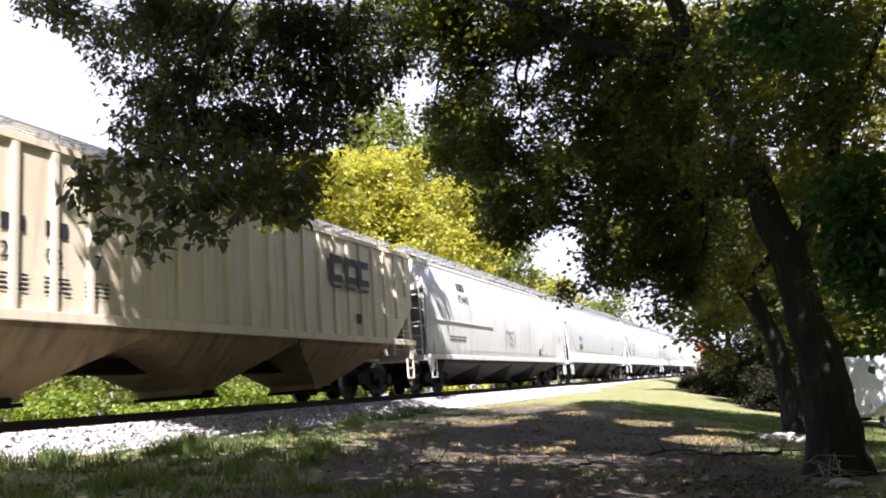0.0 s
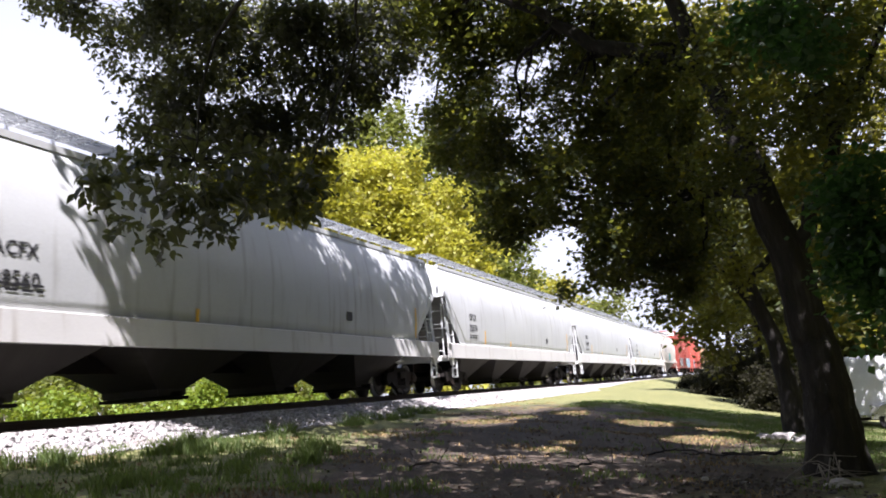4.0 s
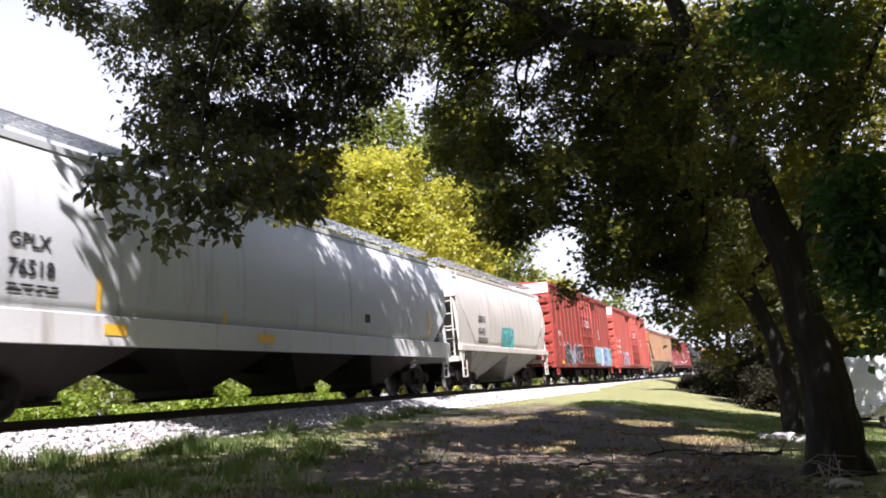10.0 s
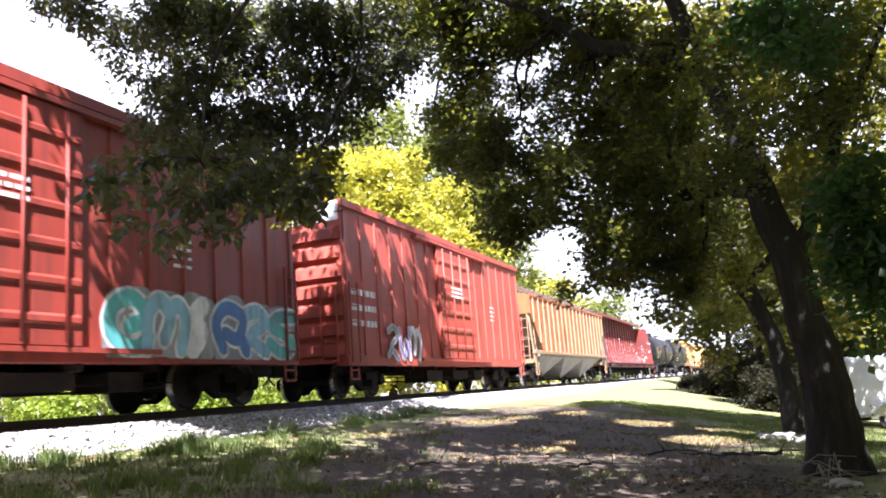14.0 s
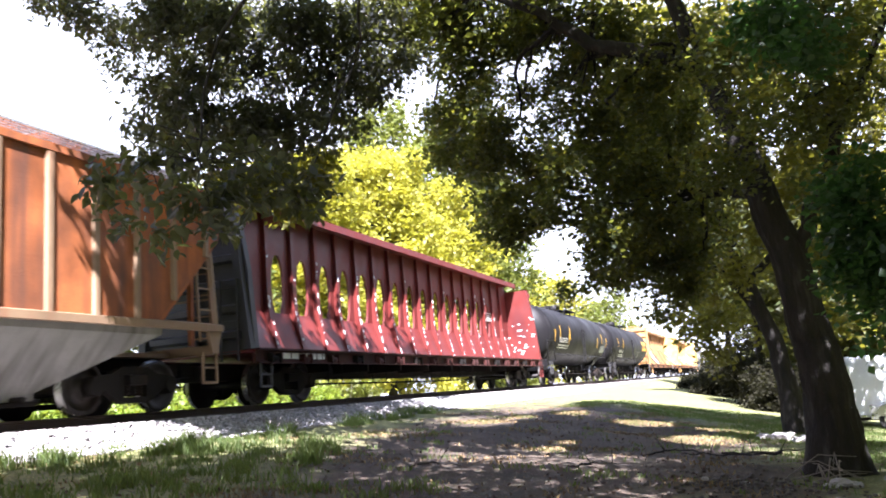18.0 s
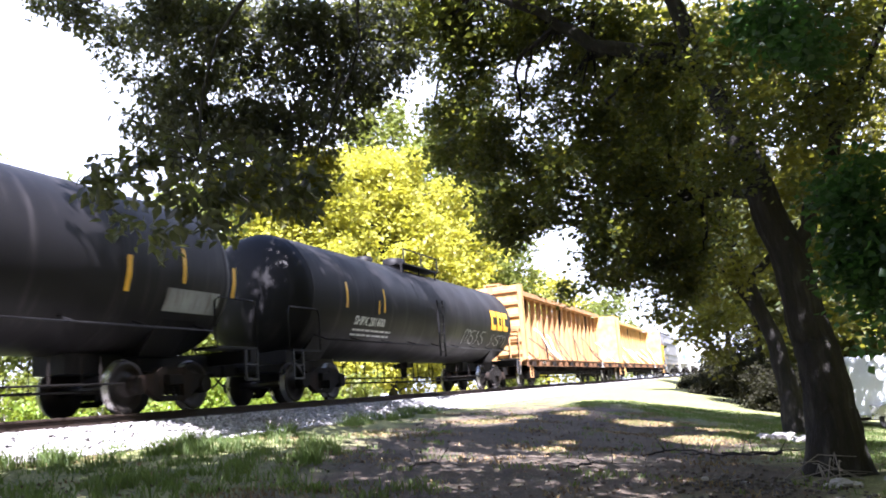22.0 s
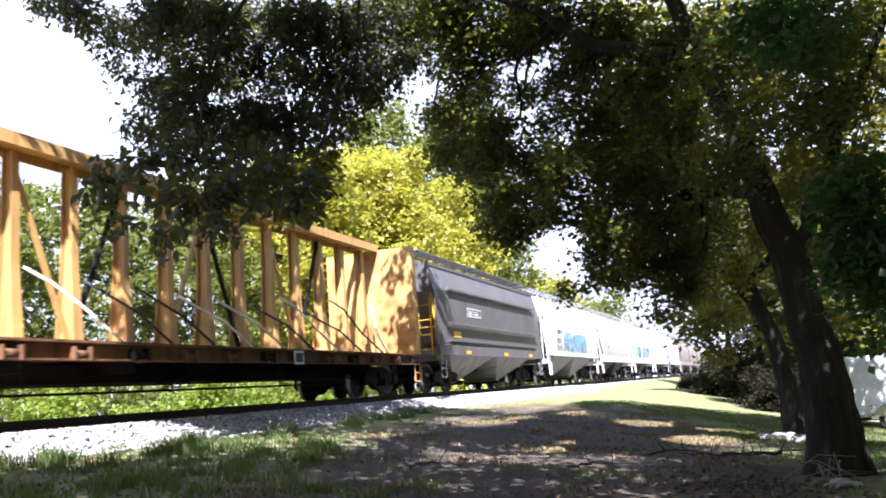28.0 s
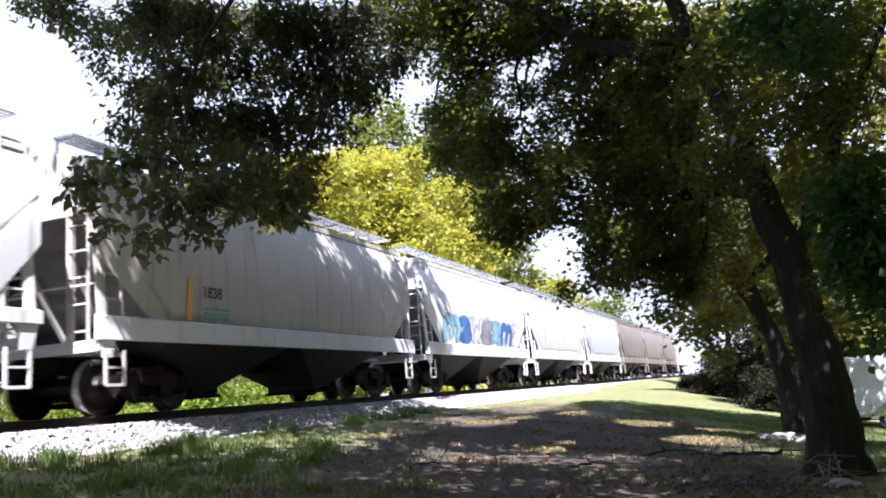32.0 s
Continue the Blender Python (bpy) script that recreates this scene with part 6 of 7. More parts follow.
GOLD = "tall yellow-green broadleaf tree lit by the sun"
GREEN = "leafy green woodland tree beyond the track"
DARK = "dark leafy tree at the edge of the lawn"
for x, y, h, w, mat, n, sd, size, lab in (
        (-20.4, 44.0, 16.6, 5.4, M_LEAF_GOLD, 38000, 101, 0.29, GOLD),
        (-22.0, 36.5, 14.6, 5.0, M_LEAF_GOLD, 33000, 102, 0.27, GOLD),
        (-20.4, 55.5, 22.5, 5.6, M_LEAF_MID, 20000, 103, 0.36, GREEN),
        (-19.8, 50.0, 16.0, 4.8, M_LEAF_GOLD, 20000, 122, 0.30, GOLD),
        (-19.6, 62.0, 19.5, 5.0, M_LEAF_MID, 14000, 123, 0.34, GREEN),
        (-26.0, 40.0, 15.0, 5.0, M_LEAF_MID, 12000, 124, 0.32, GREEN),
        (-24.5, 54.0, 25.0, 5.2, M_LEAF_MID, 19000, 104, 0.34, GREEN),
        (-21.0, 69.0, 16.0, 3.6, M_LEAF_MID, 10000, 121, 0.34, GREEN),
        (-20.5, 80.0, 12.6, 5.0, M_LEAF_GOLD, 9000, 105, 0.40, GOLD),
        (-20.0, 108.0, 12.4, 5.5, M_LEAF_MID, 7000, 106, 0.50, GREEN),
        (-22.5, 29.0, 11.5, 4.0, M_LEAF_MID, 15000, 107, 0.24, GREEN),
        (-23.0, 22.5, 10.4, 3.9, M_LEAF_MID, 17000, 108, 0.22, GREEN),
        (-22.5, 16.5, 9.4, 3.8, M_LEAF_MID, 16000, 109, 0.22, GREEN),
        (-23.5, 11.0, 8.6, 3.8, M_LEAF_MID, 12000, 110, 0.26, GREEN),
        (2.6, 41.0, 9.5, 3.6, M_LEAF_WOOD, 12000, 111, 0.26, DARK),
        (4.5, 37.0, 11.0, 4.0, M_LEAF_WOOD, 14000, 112, 0.26, DARK),
        (1.2, 57.0, 11.0, 4.0, M_LEAF_WOOD, 9000, 113, 0.32, DARK),
        (9.5, 32.0, 11.0, 4.0, M_LEAF_WOOD, 11000, 114, 0.28, DARK),
        (0.5, 85.0, 12.0, 4.5, M_LEAF_DARK_SHADED, 6000, 115, 0.42, DARK)):
    woodland_tree(x, y, h, w, mat, n, sd, size, lab)
# high-crowned trees where the lawn meets the line
for x, y, h, w, n, sd, bs in ((-2.4, 57.0, 12.0, 3.2, 9000, 151, 0.40), (-0.6, 41.0, 11.0, 3.2, 11000, 152, 0.40), (-3.6, 82.0, 14.0, 4.0, 7000, 153, 0.36), (2.2, 34.0, 9.5, 2.8, 9000, 154, 0.36)):
    woodland_tree(x, y, h, w, M_LEAF_WOOD, n, sd, 0.28, DARK, bs)
# unseen trees beside the line behind the camera, added to cut low skylight
for i, (x, y, h, w) in enumerate(((-4.6, -11.0, 11.0, 3.4), (-6.0, -21.0, 13.0, 4.0), (-19.5, -4.0, 9.0, 4.0), (-20.0, -14.0, 11.0, 4.5))):
    woodland_tree(x, y, h, w, M_LEAF_WOOD, 6000, 160 + i, 0.5, GREEN, 0.04)
# unseen trees on the lawn behind and beside the camera, added to deepen the shade
for i, (x, y, h, w) in enumerate(((-9.0, -17.0, 12.0, 5.0), (-1.0, -18.0, 13.0, 5.5), (7.5, -15.0, 15.0, 6.0), (11.5, -6.0, 17.0, 6.0), (12.0, 3.0, 18.0, 6.0), (12.5, 12.0, 18.0, 6.0), (13.0, 21.0, 17.0, 6.0), (14.0, 30.0, 16.0, 6.0), (22.0, -10.0, 18.0, 7.0), (23.0, 8.0, 19.0, 7.0), (24.0, 24.0, 18.0, 7.0))):
    woodland_tree(x, y, h, w, M_LEAF_SHADE, 7000, 140 + i, 0.62, "unseen leafy tree added to block skylight", 0.04)


def bush(x, y, w, h, mat, n, seed, size, label):
    rng, rnd = np.random.default_rng(seed), random.Random(seed)
    g = height(x, y)
    t = thing("bush", label, "bush", "bushes along the track")
    blobs = [(x + rnd.uniform(-w, w) * 0.7, y + rnd.uniform(-w, w) * 0.7, g + h * rnd.uniform(0.15, 0.78), w * 0.42, w * 0.42, h * 0.26) for _ in range(12)]
    pts, tw = scatter(blobs, n, rng, 16, size * 0.9)
    part("leaves", leaf_cloud("leaves", pts, size, mat, rng), mat, t)
    sh = Shape()
    for b in blobs:
        sh.tube([(x + rnd.uniform(-0.1, 0.1), y, g - 0.1), (b[0], b[1], b[2])], [0.03, 0.01], 5, False)
    tagged(part("branchwork", sh, M_TWIG, t), kind="stuff")
    return t


SUNNY = "bright green sunlit bush behind the track"
for x, y, w, h, n, sd in ((-15.2, 14.6, 1.1, 1.75, 4200, 201), (-15.6, 11.8, 0.9, 1.5, 3000, 202), (-15.4, 17.4, 0.8, 1.1, 2600, 203), (-15.3, 20.6, 1.3, 1.65, 4400, 204), (-16.6, 24.5, 1.2, 1.5, 3000, 205), (-17.2, 9.0, 1.4, 1.5, 3000, 206), (-16.6, 29.0, 1.4, 1.6, 2600, 207)):
    bush(x, y, w, h, M_LEAF_BUSH, n, sd, 0.13, SUNNY)
for i in range(11):
    y = 4.0 + 3.1 * i
    bush(-18.6 - 0.5 * (i % 2), y, 1.7, 2.3 + 0.3 * (i % 3), M_LEAF_MID, 2600, 230 + i, 0.17, "green undergrowth below the woodland edge")
# bushes at the lawn's edge, their shade painted into the leaf colour
DUSKY = "undergrowth at the edge of the lawn, darkened as in shade"
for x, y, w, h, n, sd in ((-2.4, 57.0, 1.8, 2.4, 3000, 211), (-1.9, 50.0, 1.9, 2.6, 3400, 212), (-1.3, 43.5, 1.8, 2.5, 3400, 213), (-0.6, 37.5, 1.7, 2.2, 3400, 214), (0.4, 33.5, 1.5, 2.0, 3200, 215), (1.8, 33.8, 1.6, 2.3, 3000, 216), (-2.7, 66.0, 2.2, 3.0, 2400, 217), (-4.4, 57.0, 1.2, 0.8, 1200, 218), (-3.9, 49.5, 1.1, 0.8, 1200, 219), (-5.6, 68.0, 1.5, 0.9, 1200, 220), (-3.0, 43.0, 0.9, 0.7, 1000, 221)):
    bush(x, y, w, h, M_LEAF_DARK_SHADED, int(n * 2.2), sd, 0.125, DUSKY)

# ---- lawn and litter ----
def blades(name, n, area, tall, mat, rng, keep, label):
    """Grass blades of two triangles each where keep(x, y) allows."""
    x, y = rng.uniform(area[0], area[1], n), rng.uniform(area[2], area[3], n)
    ok = np.array([keep(a, b, rng.random()) for a, b in zip(x, y)])
    x, y = x[ok], y[ok]
    n = len(x)
    z = np.array([height(a, b) for a, b in zip(x, y)]) - 0.01
    h = tall * rng.uniform(0.4, 1.3, n)
    a = rng.uniform(0, 2 * math.pi, n)
    lean = rng.normal(size=(n, 2)) * 0.35
    wx, wy = np.cos(a) * 0.006, np.sin(a) * 0.006
    v = np.empty((n, 5, 3))
    v[:, 0] = np.c_[x - wx, y - wy, z]
    v[:, 1] = np.c_[x + wx, y + wy, z]
    v[:, 2] = np.c_[x - wx + lean[:, 0] * h * 0.4, y - wy + lean[:, 1] * h * 0.4, z + h * 0.6]
    v[:, 3] = np.c_[x + wx + lean[:, 0] * h * 0.4, y + wy + lean[:, 1] * h * 0.4, z + h * 0.6]
    v[:, 4] = np.c_[x + lean[:, 0] * h * 1.1, y + lean[:, 1] * h * 1.1, z + h]
    idx = (np.arange(n)[:, None] * 5 + np.array((0, 1, 3, 0, 3, 2, 2, 3, 4))[None]).ravel()
    me = bpy.data.meshes.new(name)
    me.vertices.add(n * 5)
    me.vertices.foreach_set("co", v.ravel())
    me.loops.add(n * 9)
    me.loops.foreach_set("vertex_index", idx.astype(np.int32))
    me.polygons.add(n * 3)
    me.polygons.foreach_set("loop_start", np.arange(0, n * 9, 3, dtype=np.int32))
    me.materials.append(mat)
    me.update()
    me.validate()
    return tagged(new(name, me), label, "grass", kind="stuff")


rng = np.random.default_rng(51)


def worn_at(x, y):
    a, b = x + 3.6, y - 14.85
    r2 = ((0.982 * a + 0.187 * b) / 3.4) ** 2 + ((0.982 * b - 0.187 * a) / 11.5) ** 2
    return r2 + 0.9 * noise.noise(Vector((x * 0.8, y * 0.8, 5)))


def tufty(x, y, sc=1.7):
    return noise.noise(Vector((x * sc, y * sc, 0))) + 0.6 * noise.noise(Vector((x * sc * 3, y * sc * 3, 4)))


blades("grass", 100000, (-8.7, -2.4, 3.5, 12.5), 0.10, M_GRASS, rng, lambda x, y, r: worn_at(x, y) > 0.65 + 0.5 * r and tufty(x, y, 2.3) > 0.0 + 0.85 * r, "short green grass in uneven tufts")
blades("tall_grass", 30000, (-8.9, -4.0, 3.5, 11.5), 0.19, M_GRASS, rng, lambda x, y, r: worn_at(x, y) > 0.8 and tufty(x, y, 1.1) > 0.28 + 0.2 * r, "taller tufts of green grass")
blades("lawn_grass", 90000, (-6.0, 4.0, 11.0, 30.0), 0.06, M_GRASS, rng, lambda x, y, r: worn_at(x, y) > 0.75 + 0.4 * r and tufty(x, y) > -0.2, "short lawn grass")
blades("sparse_grass", 60000, (-7.6, 2.0, 6.0, 26.0), 0.07, M_GRASS, rng, lambda x, y, r: tufty(x, y, 1.4) > 0.42 + 0.15 * r, "thin grass tufts on worn earth")
blades("dry_grass", 90000, (-8.8, 0.5, 6.0, 28.0), 0.05, M_DRY, rng, lambda x, y, r: tufty(x, y + 40, 0.8) > 0.2 + 0.5 * r, "dry straw-coloured grass")
blades("track_weeds", 20000, (-9.0, -7.9, 4.0, 20.0), 0.20, M_GRASS, rng, lambda x, y, r: tufty(x + 20, y, 1.2) > 0.22 + 0.3 * r + 0.5 * (-8.2 - x), "weeds along the foot of the ballast")
pts = np.c_[rng.uniform(-7, 3, 9000), rng.uniform(5, 21, 9000), np.zeros(9000)]
pts = pts[[tufty(a, b, 0.7) > rng.uniform(-0.5, 0.5) for a, b in pts[:, :2]]]
pts[:, 2] = [height(a, b) + 0.012 for a, b in pts[:, :2]]
litter = leaf_cloud("leaf_litter", pts, 0.045, M_LITTER, rng, 0.0, 0.36)
tagged(new("leaf_litter", litter), "brown fallen leaves on bare earth", "leaves", kind="stuff")

# pale straw and grass added inside the sun patches to make them look brighter
def sunny(x, y, r):
    return any(((x - cx) / (a + 0.10)) ** 2 + ((y - cy) / (b + 0.15)) ** 2 < 0.35 + 0.9 * r for cx, cy, a, b in OPENINGS)


blades("straw", 110000, (-7.4, 1.2, 6.0, 24.0), 0.045, M_DRY, rng, sunny, "pale straw added to brighten the sun patches")
blades("young_grass", 60000, (-7.4, 1.2, 6.0, 24.0), 0.06, M_GRASS, rng, lambda x, y, r: tufty(x, y, 2.0) > 0.0 and sunny(x, y, r), "grass added to brighten the sun patches")

# ballast stones on the near shoulder
def stones(name, n, rng, place, size, mat, label, cat):
    base = np.array(((1, 0, -0.3), (-0.5, 0.87, -0.3), (-0.5, -0.87, -0.3), (0.6, 0.6, 0.5), (-0.8, 0.1, 0.5), (0.3, -0.8, 0.5)))
    tri = np.array((0, 2, 1, 3, 4, 5, 0, 1, 3, 1, 4, 3, 1, 2, 4, 2, 5, 4, 2, 0, 5, 0, 3, 5))
    p = np.array([place(rng) for _ in range(n)])
    s = size * rng.uniform(0.5, 1.4, (n, 1, 1))
    v = base[None] * (1 + rng.uniform(-0.3, 0.3, (n, 6, 3))) * s
    a = rng.uniform(0, 6.283, n)
    c, t = np.cos(a)[:, None], np.sin(a)[:, None]
    v = np.stack([v[:, :, 0] * c - v[:, :, 1] * t, v[:, :, 0] * t + v[:, :, 1] * c, v[:, :, 2]], 2) + p[:, None]
    idx = (np.arange(n)[:, None] * 6 + tri[None]).ravel()
    me = bpy.data.meshes.new(name)
    me.vertices.add(n * 6)
    me.vertices.foreach_set("co", v.ravel())
    me.loops.add(n * 24)
    me.loops.foreach_set("vertex_index", idx.astype(np.int32))
    me.polygons.add(n * 8)
    me.polygons.foreach_set("loop_start", np.arange(0, n * 24, 3, dtype=np.int32))
    me.materials.append(mat)
    me.update()
    me.validate()
    return tagged(new(name, me), label, cat, kind="stuff")


def on_shoulder(rng):
    d = 1.35 + 1.5 * rng.random() ** 0.9
    y = 4 + 40 * rng.random() ** 1.6
    z = RAIL_Z - 0.20 - max(0.0, d - 1.62) * (RAIL_Z - 0.20 - 1.10) / 1.0
    return (TRACK_X + d, y, max(z, 1.13) + 0.02)


stones("ballast_stones", 16000, rng, on_shoulder, 0.042, M_STONE, "loose pale crushed stones beside the rail", "ballast")

stones("stone_litter", 260, rng, lambda g: (lambda x, y: (x, y, height(x, y) + 0.008))(-0.25 + 0.55 * g.normal(), 8.5 + 0.45 * g.normal()), 0.026, M_PEBBLE, "small pale stones scattered by the tree", "stones")

# ---- wooden ties ----
sh = Shape()
sh.box(-1.30, 1.30, -0.115, 0.115, -0.37, -0.172)
TIE = sh.mesh("tie", M_TIE)
sh = Shape()
for i in range(-60, 560):
    y = i * 0.54
    if -2 < y < 46:
        part("tie", TIE, M_TIE, ballast, "", None).location = (TRACK_X, y, RAIL_Z)
    else:
        sh.box(TRACK_X - 1.3, TRACK_X + 1.3, y - 0.115, y + 0.115, RAIL_Z - 0.37, RAIL_Z - 0.172)
tagged(new("far_ties", sh.mesh("far_ties", M_TIE)), "dark wooden ties under the rails", "ties", kind="stuff")


# ---- loose rocks and sticks by the tree ----
def rock(x, y, r, seed):
    rnd = random.Random(seed)
    bm = bmesh.new()
    bmesh.ops.create_icosphere(bm, subdivisions=3, radius=r)
    off = Vector((seed, seed * 2, 0))
    for v_ in bm.verts:
        v_.co *= 1 + 0.45 * noise.noise(v_.co * (1.6 / r) + off) + 0.15 * noise.noise(v_.co * (5 / r) + off)
        v_.co.z *= 0.6
    me = bpy.data.meshes.new("rock")
    bm.to_mesh(me)
    bm.free()
    me.materials.append(M_ROCK)
    ob = new("rock", me)
    ob.location = (x, y, height(x, y) + r * 0.22)
    return tagged(ob, "rough pale rock lying on the ground", "rock", "rocks by the tree")


for x, y, r, sd in ((0.47, 8.62, 0.10, 1), (0.60, 8.66, 0.06, 2), (0.36, 8.6, 0.045, 3), (0.05, 15.9, 0.2, 4), (0.35, 15.6, 0.16, 5), (-0.25, 16.2, 0.12, 6), (0.95, 9.2, 0.06, 7), (-0.75, 8.9, 0.04, 8), (-0.35, 8.7, 0.035, 9)):
    rock(x, y, r, sd)
rnd = random.Random(77)
for i in range(11):
    sh = Shape()
    x, y = 0.42 + rnd.uniform(-0.12, 0.12), 9.05 + rnd.uniform(-0.1, 0.1)
    a = rnd.uniform(0, math.pi)
    l = rnd.uniform(0.2, 0.38)
    z = height(x, y) + 0.03
    sh.tube([(x - l * math.cos(a), y - l * math.sin(a) * 0.5, z), (x, y, z + 0.05 + 0.02 * i), (x + l * math.cos(a), y + l * math.sin(a) * 0.5, z + rnd.uniform(0.02, 0.2))], [0.007, 0.006, 0.003], 6)
    tagged(new("fallen_stick", sh.mesh("fallen_stick", M_TWIG)), "thin dry broken stick on the ground", "stick", "sticks by the tree")

for i, (x, y, a, l) in enumerate(((-0.55, 10.4, 2.4, 0.75), (-0.2, 10.9, 0.3, 0.5), (-1.9, 9.4, 0.1, 0.35), (-1.3, 11.2, 0.2, 0.4), (-3.6, 8.6, 2.9, 0.4))):
    sh = Shape()
    z = height(x, y)
    p = [Vector((x + l * k * math.cos(a), y + 0.4 * l * k * math.sin(a), z + 0.03 + 0.10 * abs(k) * (i < 2) + 0.05 * (1 - k * k))) for k in (-1, -0.4, 0.2, 1)]
    q, rr = limb(p, 0.016, 0.006, wob=0.02, seed=i + 300)
    sh.tube(q, rr, 6)
    for k in (5, 9):
        sh.tube([q[k], q[k] + Vector((rnd.uniform(-0.12, 0.12), 0.05, 0.16))], [0.007, 0.003], 5, False)
    tagged(new("fallen_branch", sh.mesh("fallen_branch", M_BARK)), "dark broken branch lying on bare earth", "branch", "fallen branches")

# ---- white cargo trailer on the lawn ----
trailer = thing("cargo_trailer", "white enclosed cargo trailer parked on grass", "trailer")
tx0, tx1, ty0, ty1 = 2.13, 6.1, 28.4, 30.3
tg = height(3.4, 28.6)
sh = Shape()
bm = bmesh.new()
bmesh.ops.create_cube(bm, size=1.0)
bmesh.ops.scale(bm, vec=(tx1 - tx0, ty1 - ty0, 1.85), verts=bm.verts)
bmesh.ops.bevel(bm, geom=bm.edges[:], offset=0.05, segments=3, affect="EDGES")
bmesh.ops.translate(bm, vec=((tx0 + tx1) / 2, (ty0 + ty1) / 2, tg + 0.42 + 0.925), verts=bm.verts)
me = bpy.data.meshes.new("box_body")
bm.to_mesh(me)
bm.free()
me.materials.append(M_TRAILER)
part("box_body", me, M_TRAILER, trailer)
for k in range(7):
    sh = Shape()
    x = tx0 + 0.05 + k * (tx1 - tx0 - 0.1) / 6
    sh.box(x - 0.02, x + 0.02, ty0 - 0.008, ty0 + 0.02, tg + 0.5, tg + 2.2)
    part("panel_seam", sh, M_TRAILER, trailer)
sh = Shape()
sh.box(tx0, tx1, ty0 + 0.05, ty1 - 0.05, tg + 0.32, tg + 0.415)
part("chassis", sh, M_STEEL, trailer)
sh = Shape()
sh.box(tx0 - 0.01, tx1 + 0.01, ty0 - 0.015, ty0 + 0.03, tg + 0.43, tg + 0.5)
part("trim_strip", sh, M_CHROME, trailer)
for x in (3.2, 4.05):
    sh = Shape()
    sh.tube([(x, ty0 + 0.02, tg + 0.32), (x, ty0 + 0.24, tg + 0.32)], [0.32, 0.32], 22)
    wh = part("wheel", sh, M_RUBBER, trailer, "black rubber tyre")
    sh = Shape()
    sh.tube([(x, ty0 + 0.0, tg + 0.32), (x, ty0 + 0.05, tg + 0.32)], [0.19, 0.19], 18)
    part("rim", sh, M_CHROME, wh)
sh = Shape()
arc = [(3.2 + 0.46 * math.cos(a), 0, tg + 0.38 + 0.40 * math.sin(a)) for a in np.linspace(math.pi, 0.5 * math.pi, 6)] + [(4.05 + 0.46 * math.cos(a), 0, tg + 0.38 + 0.40 * math.sin(a)) for a in np.linspace(0.5 * math.pi, 0, 6)]
sh.loft([[(x, ty0 - 0.2, z), (x, ty0 + 0.02, z), (x, ty0 + 0.02, z + 0.03), (x, ty0 - 0.2, z + 0.03)] for x, _, z in arc])
part("fender", sh, M_CHROME, trailer)
sh = Shape()
sh.box(2.64, 2.85, ty0 - 0.16, ty0 - 0.02, tg + 0.36, tg + 0.78)
part("step_box", sh, M_CHROME, trailer)


# ---- the train ----
TRAIN = []


def couple(car, start, end):
    """Puts a car between two coupling points, counted along the train from its place at the start."""
    TRAIN.append((car, (start + end) / 2))
    return car


def span(a, b):
    return (b - a) / 2


J = [4.6, 23.0, 42.4, 62.3, 82.2, 101.6, 121.7, 134.65, 152.7, 170.9, 189.4, 213.9, 231.4, 250.7, 276.1, 301.7, 315.6, 329.0, 342.4, 354.7, 366.8, 379.0, 391.5, 404.0, 417.0, 430.0]

def blocks(car, y, z, width, height, n, mat, side, name, label):
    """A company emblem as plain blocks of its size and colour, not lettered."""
    cell = width / n
    for k in range(n):
        a, b = y + k * cell + cell * 0.08, y + (k + 1) * cell - cell * 0.08
        m, t = (b - a) * 0.34, height * 0.3
        for pts in ([(a, z), (a + m, z), (a + m, z + height), (a, z + height)], [(a + m, z + height - t), (b, z + height - t), (b, z + height), (a + m, z + height)], [(a + m, z), (b, z), (b, z + t * 0.9), (a + m, z + t * 0.9)]):
            patch(car, pts, mat, side, name, 0.012, label)


def strip(car, y, z0, z1, side, w=0.1, mat=None):
    patch(car, [(y - w / 2, z0), (y + w / 2, z0), (y + w / 2, (z0 + z1) / 2), (y + w / 2, z1), (y - w / 2, z1), (y - w / 2, (z0 + z1) / 2)], mat or M_LAMP_YEL, side, "reflector_strip", 0.015)


c = couple(hopper("cream ribbed covered hopper with dark block emblem", span(J[0], J[1]), straight, M_CREAM, 3, ribs=24, bay_paint=M_GRIME_TAN, band=0.12, eave=4.02), J[0], J[1])
flat = lambda z: 1.585
for k, two in enumerate(("25", "02", "97")):
    lettering(c, two, 0.24, -5.58 + k * 0.78, 2.24, M_LETTER_D, flat)
    if k < 2:
        bars(c, 1, -5.58 + k * 0.78, 2.64, M_LETTER_D, flat, 0.42, 0.24, name="reporting_mark", seed=k)
    bars(c, 4, -5.6 + k * 0.78, 2.0, M_LETTER_D, flat, 0.5, 0.035, 0.07, seed=2 + k)
blocks(c, 3.6, 2.82, 2.2, 0.66, 3, M_LETTER_D, lambda z: 1.64, "railroad_emblem", "dark block emblem")
for k in range(3):
    y = 3.62 + k * 0.74
    patch(c, [(y, 2.66), (y + 0.58, 2.66), (y + 0.58, 2.74), (y, 2.74)], M_LETTER_D, lambda z: 1.64, "railroad_emblem", 0.01)
patch(c, [(5.0, 1.85), (5.4, 1.85), (5.4, 2.1), (5.0, 2.1)], M_LETTER_D, flat, "notice_panel", 0.01)

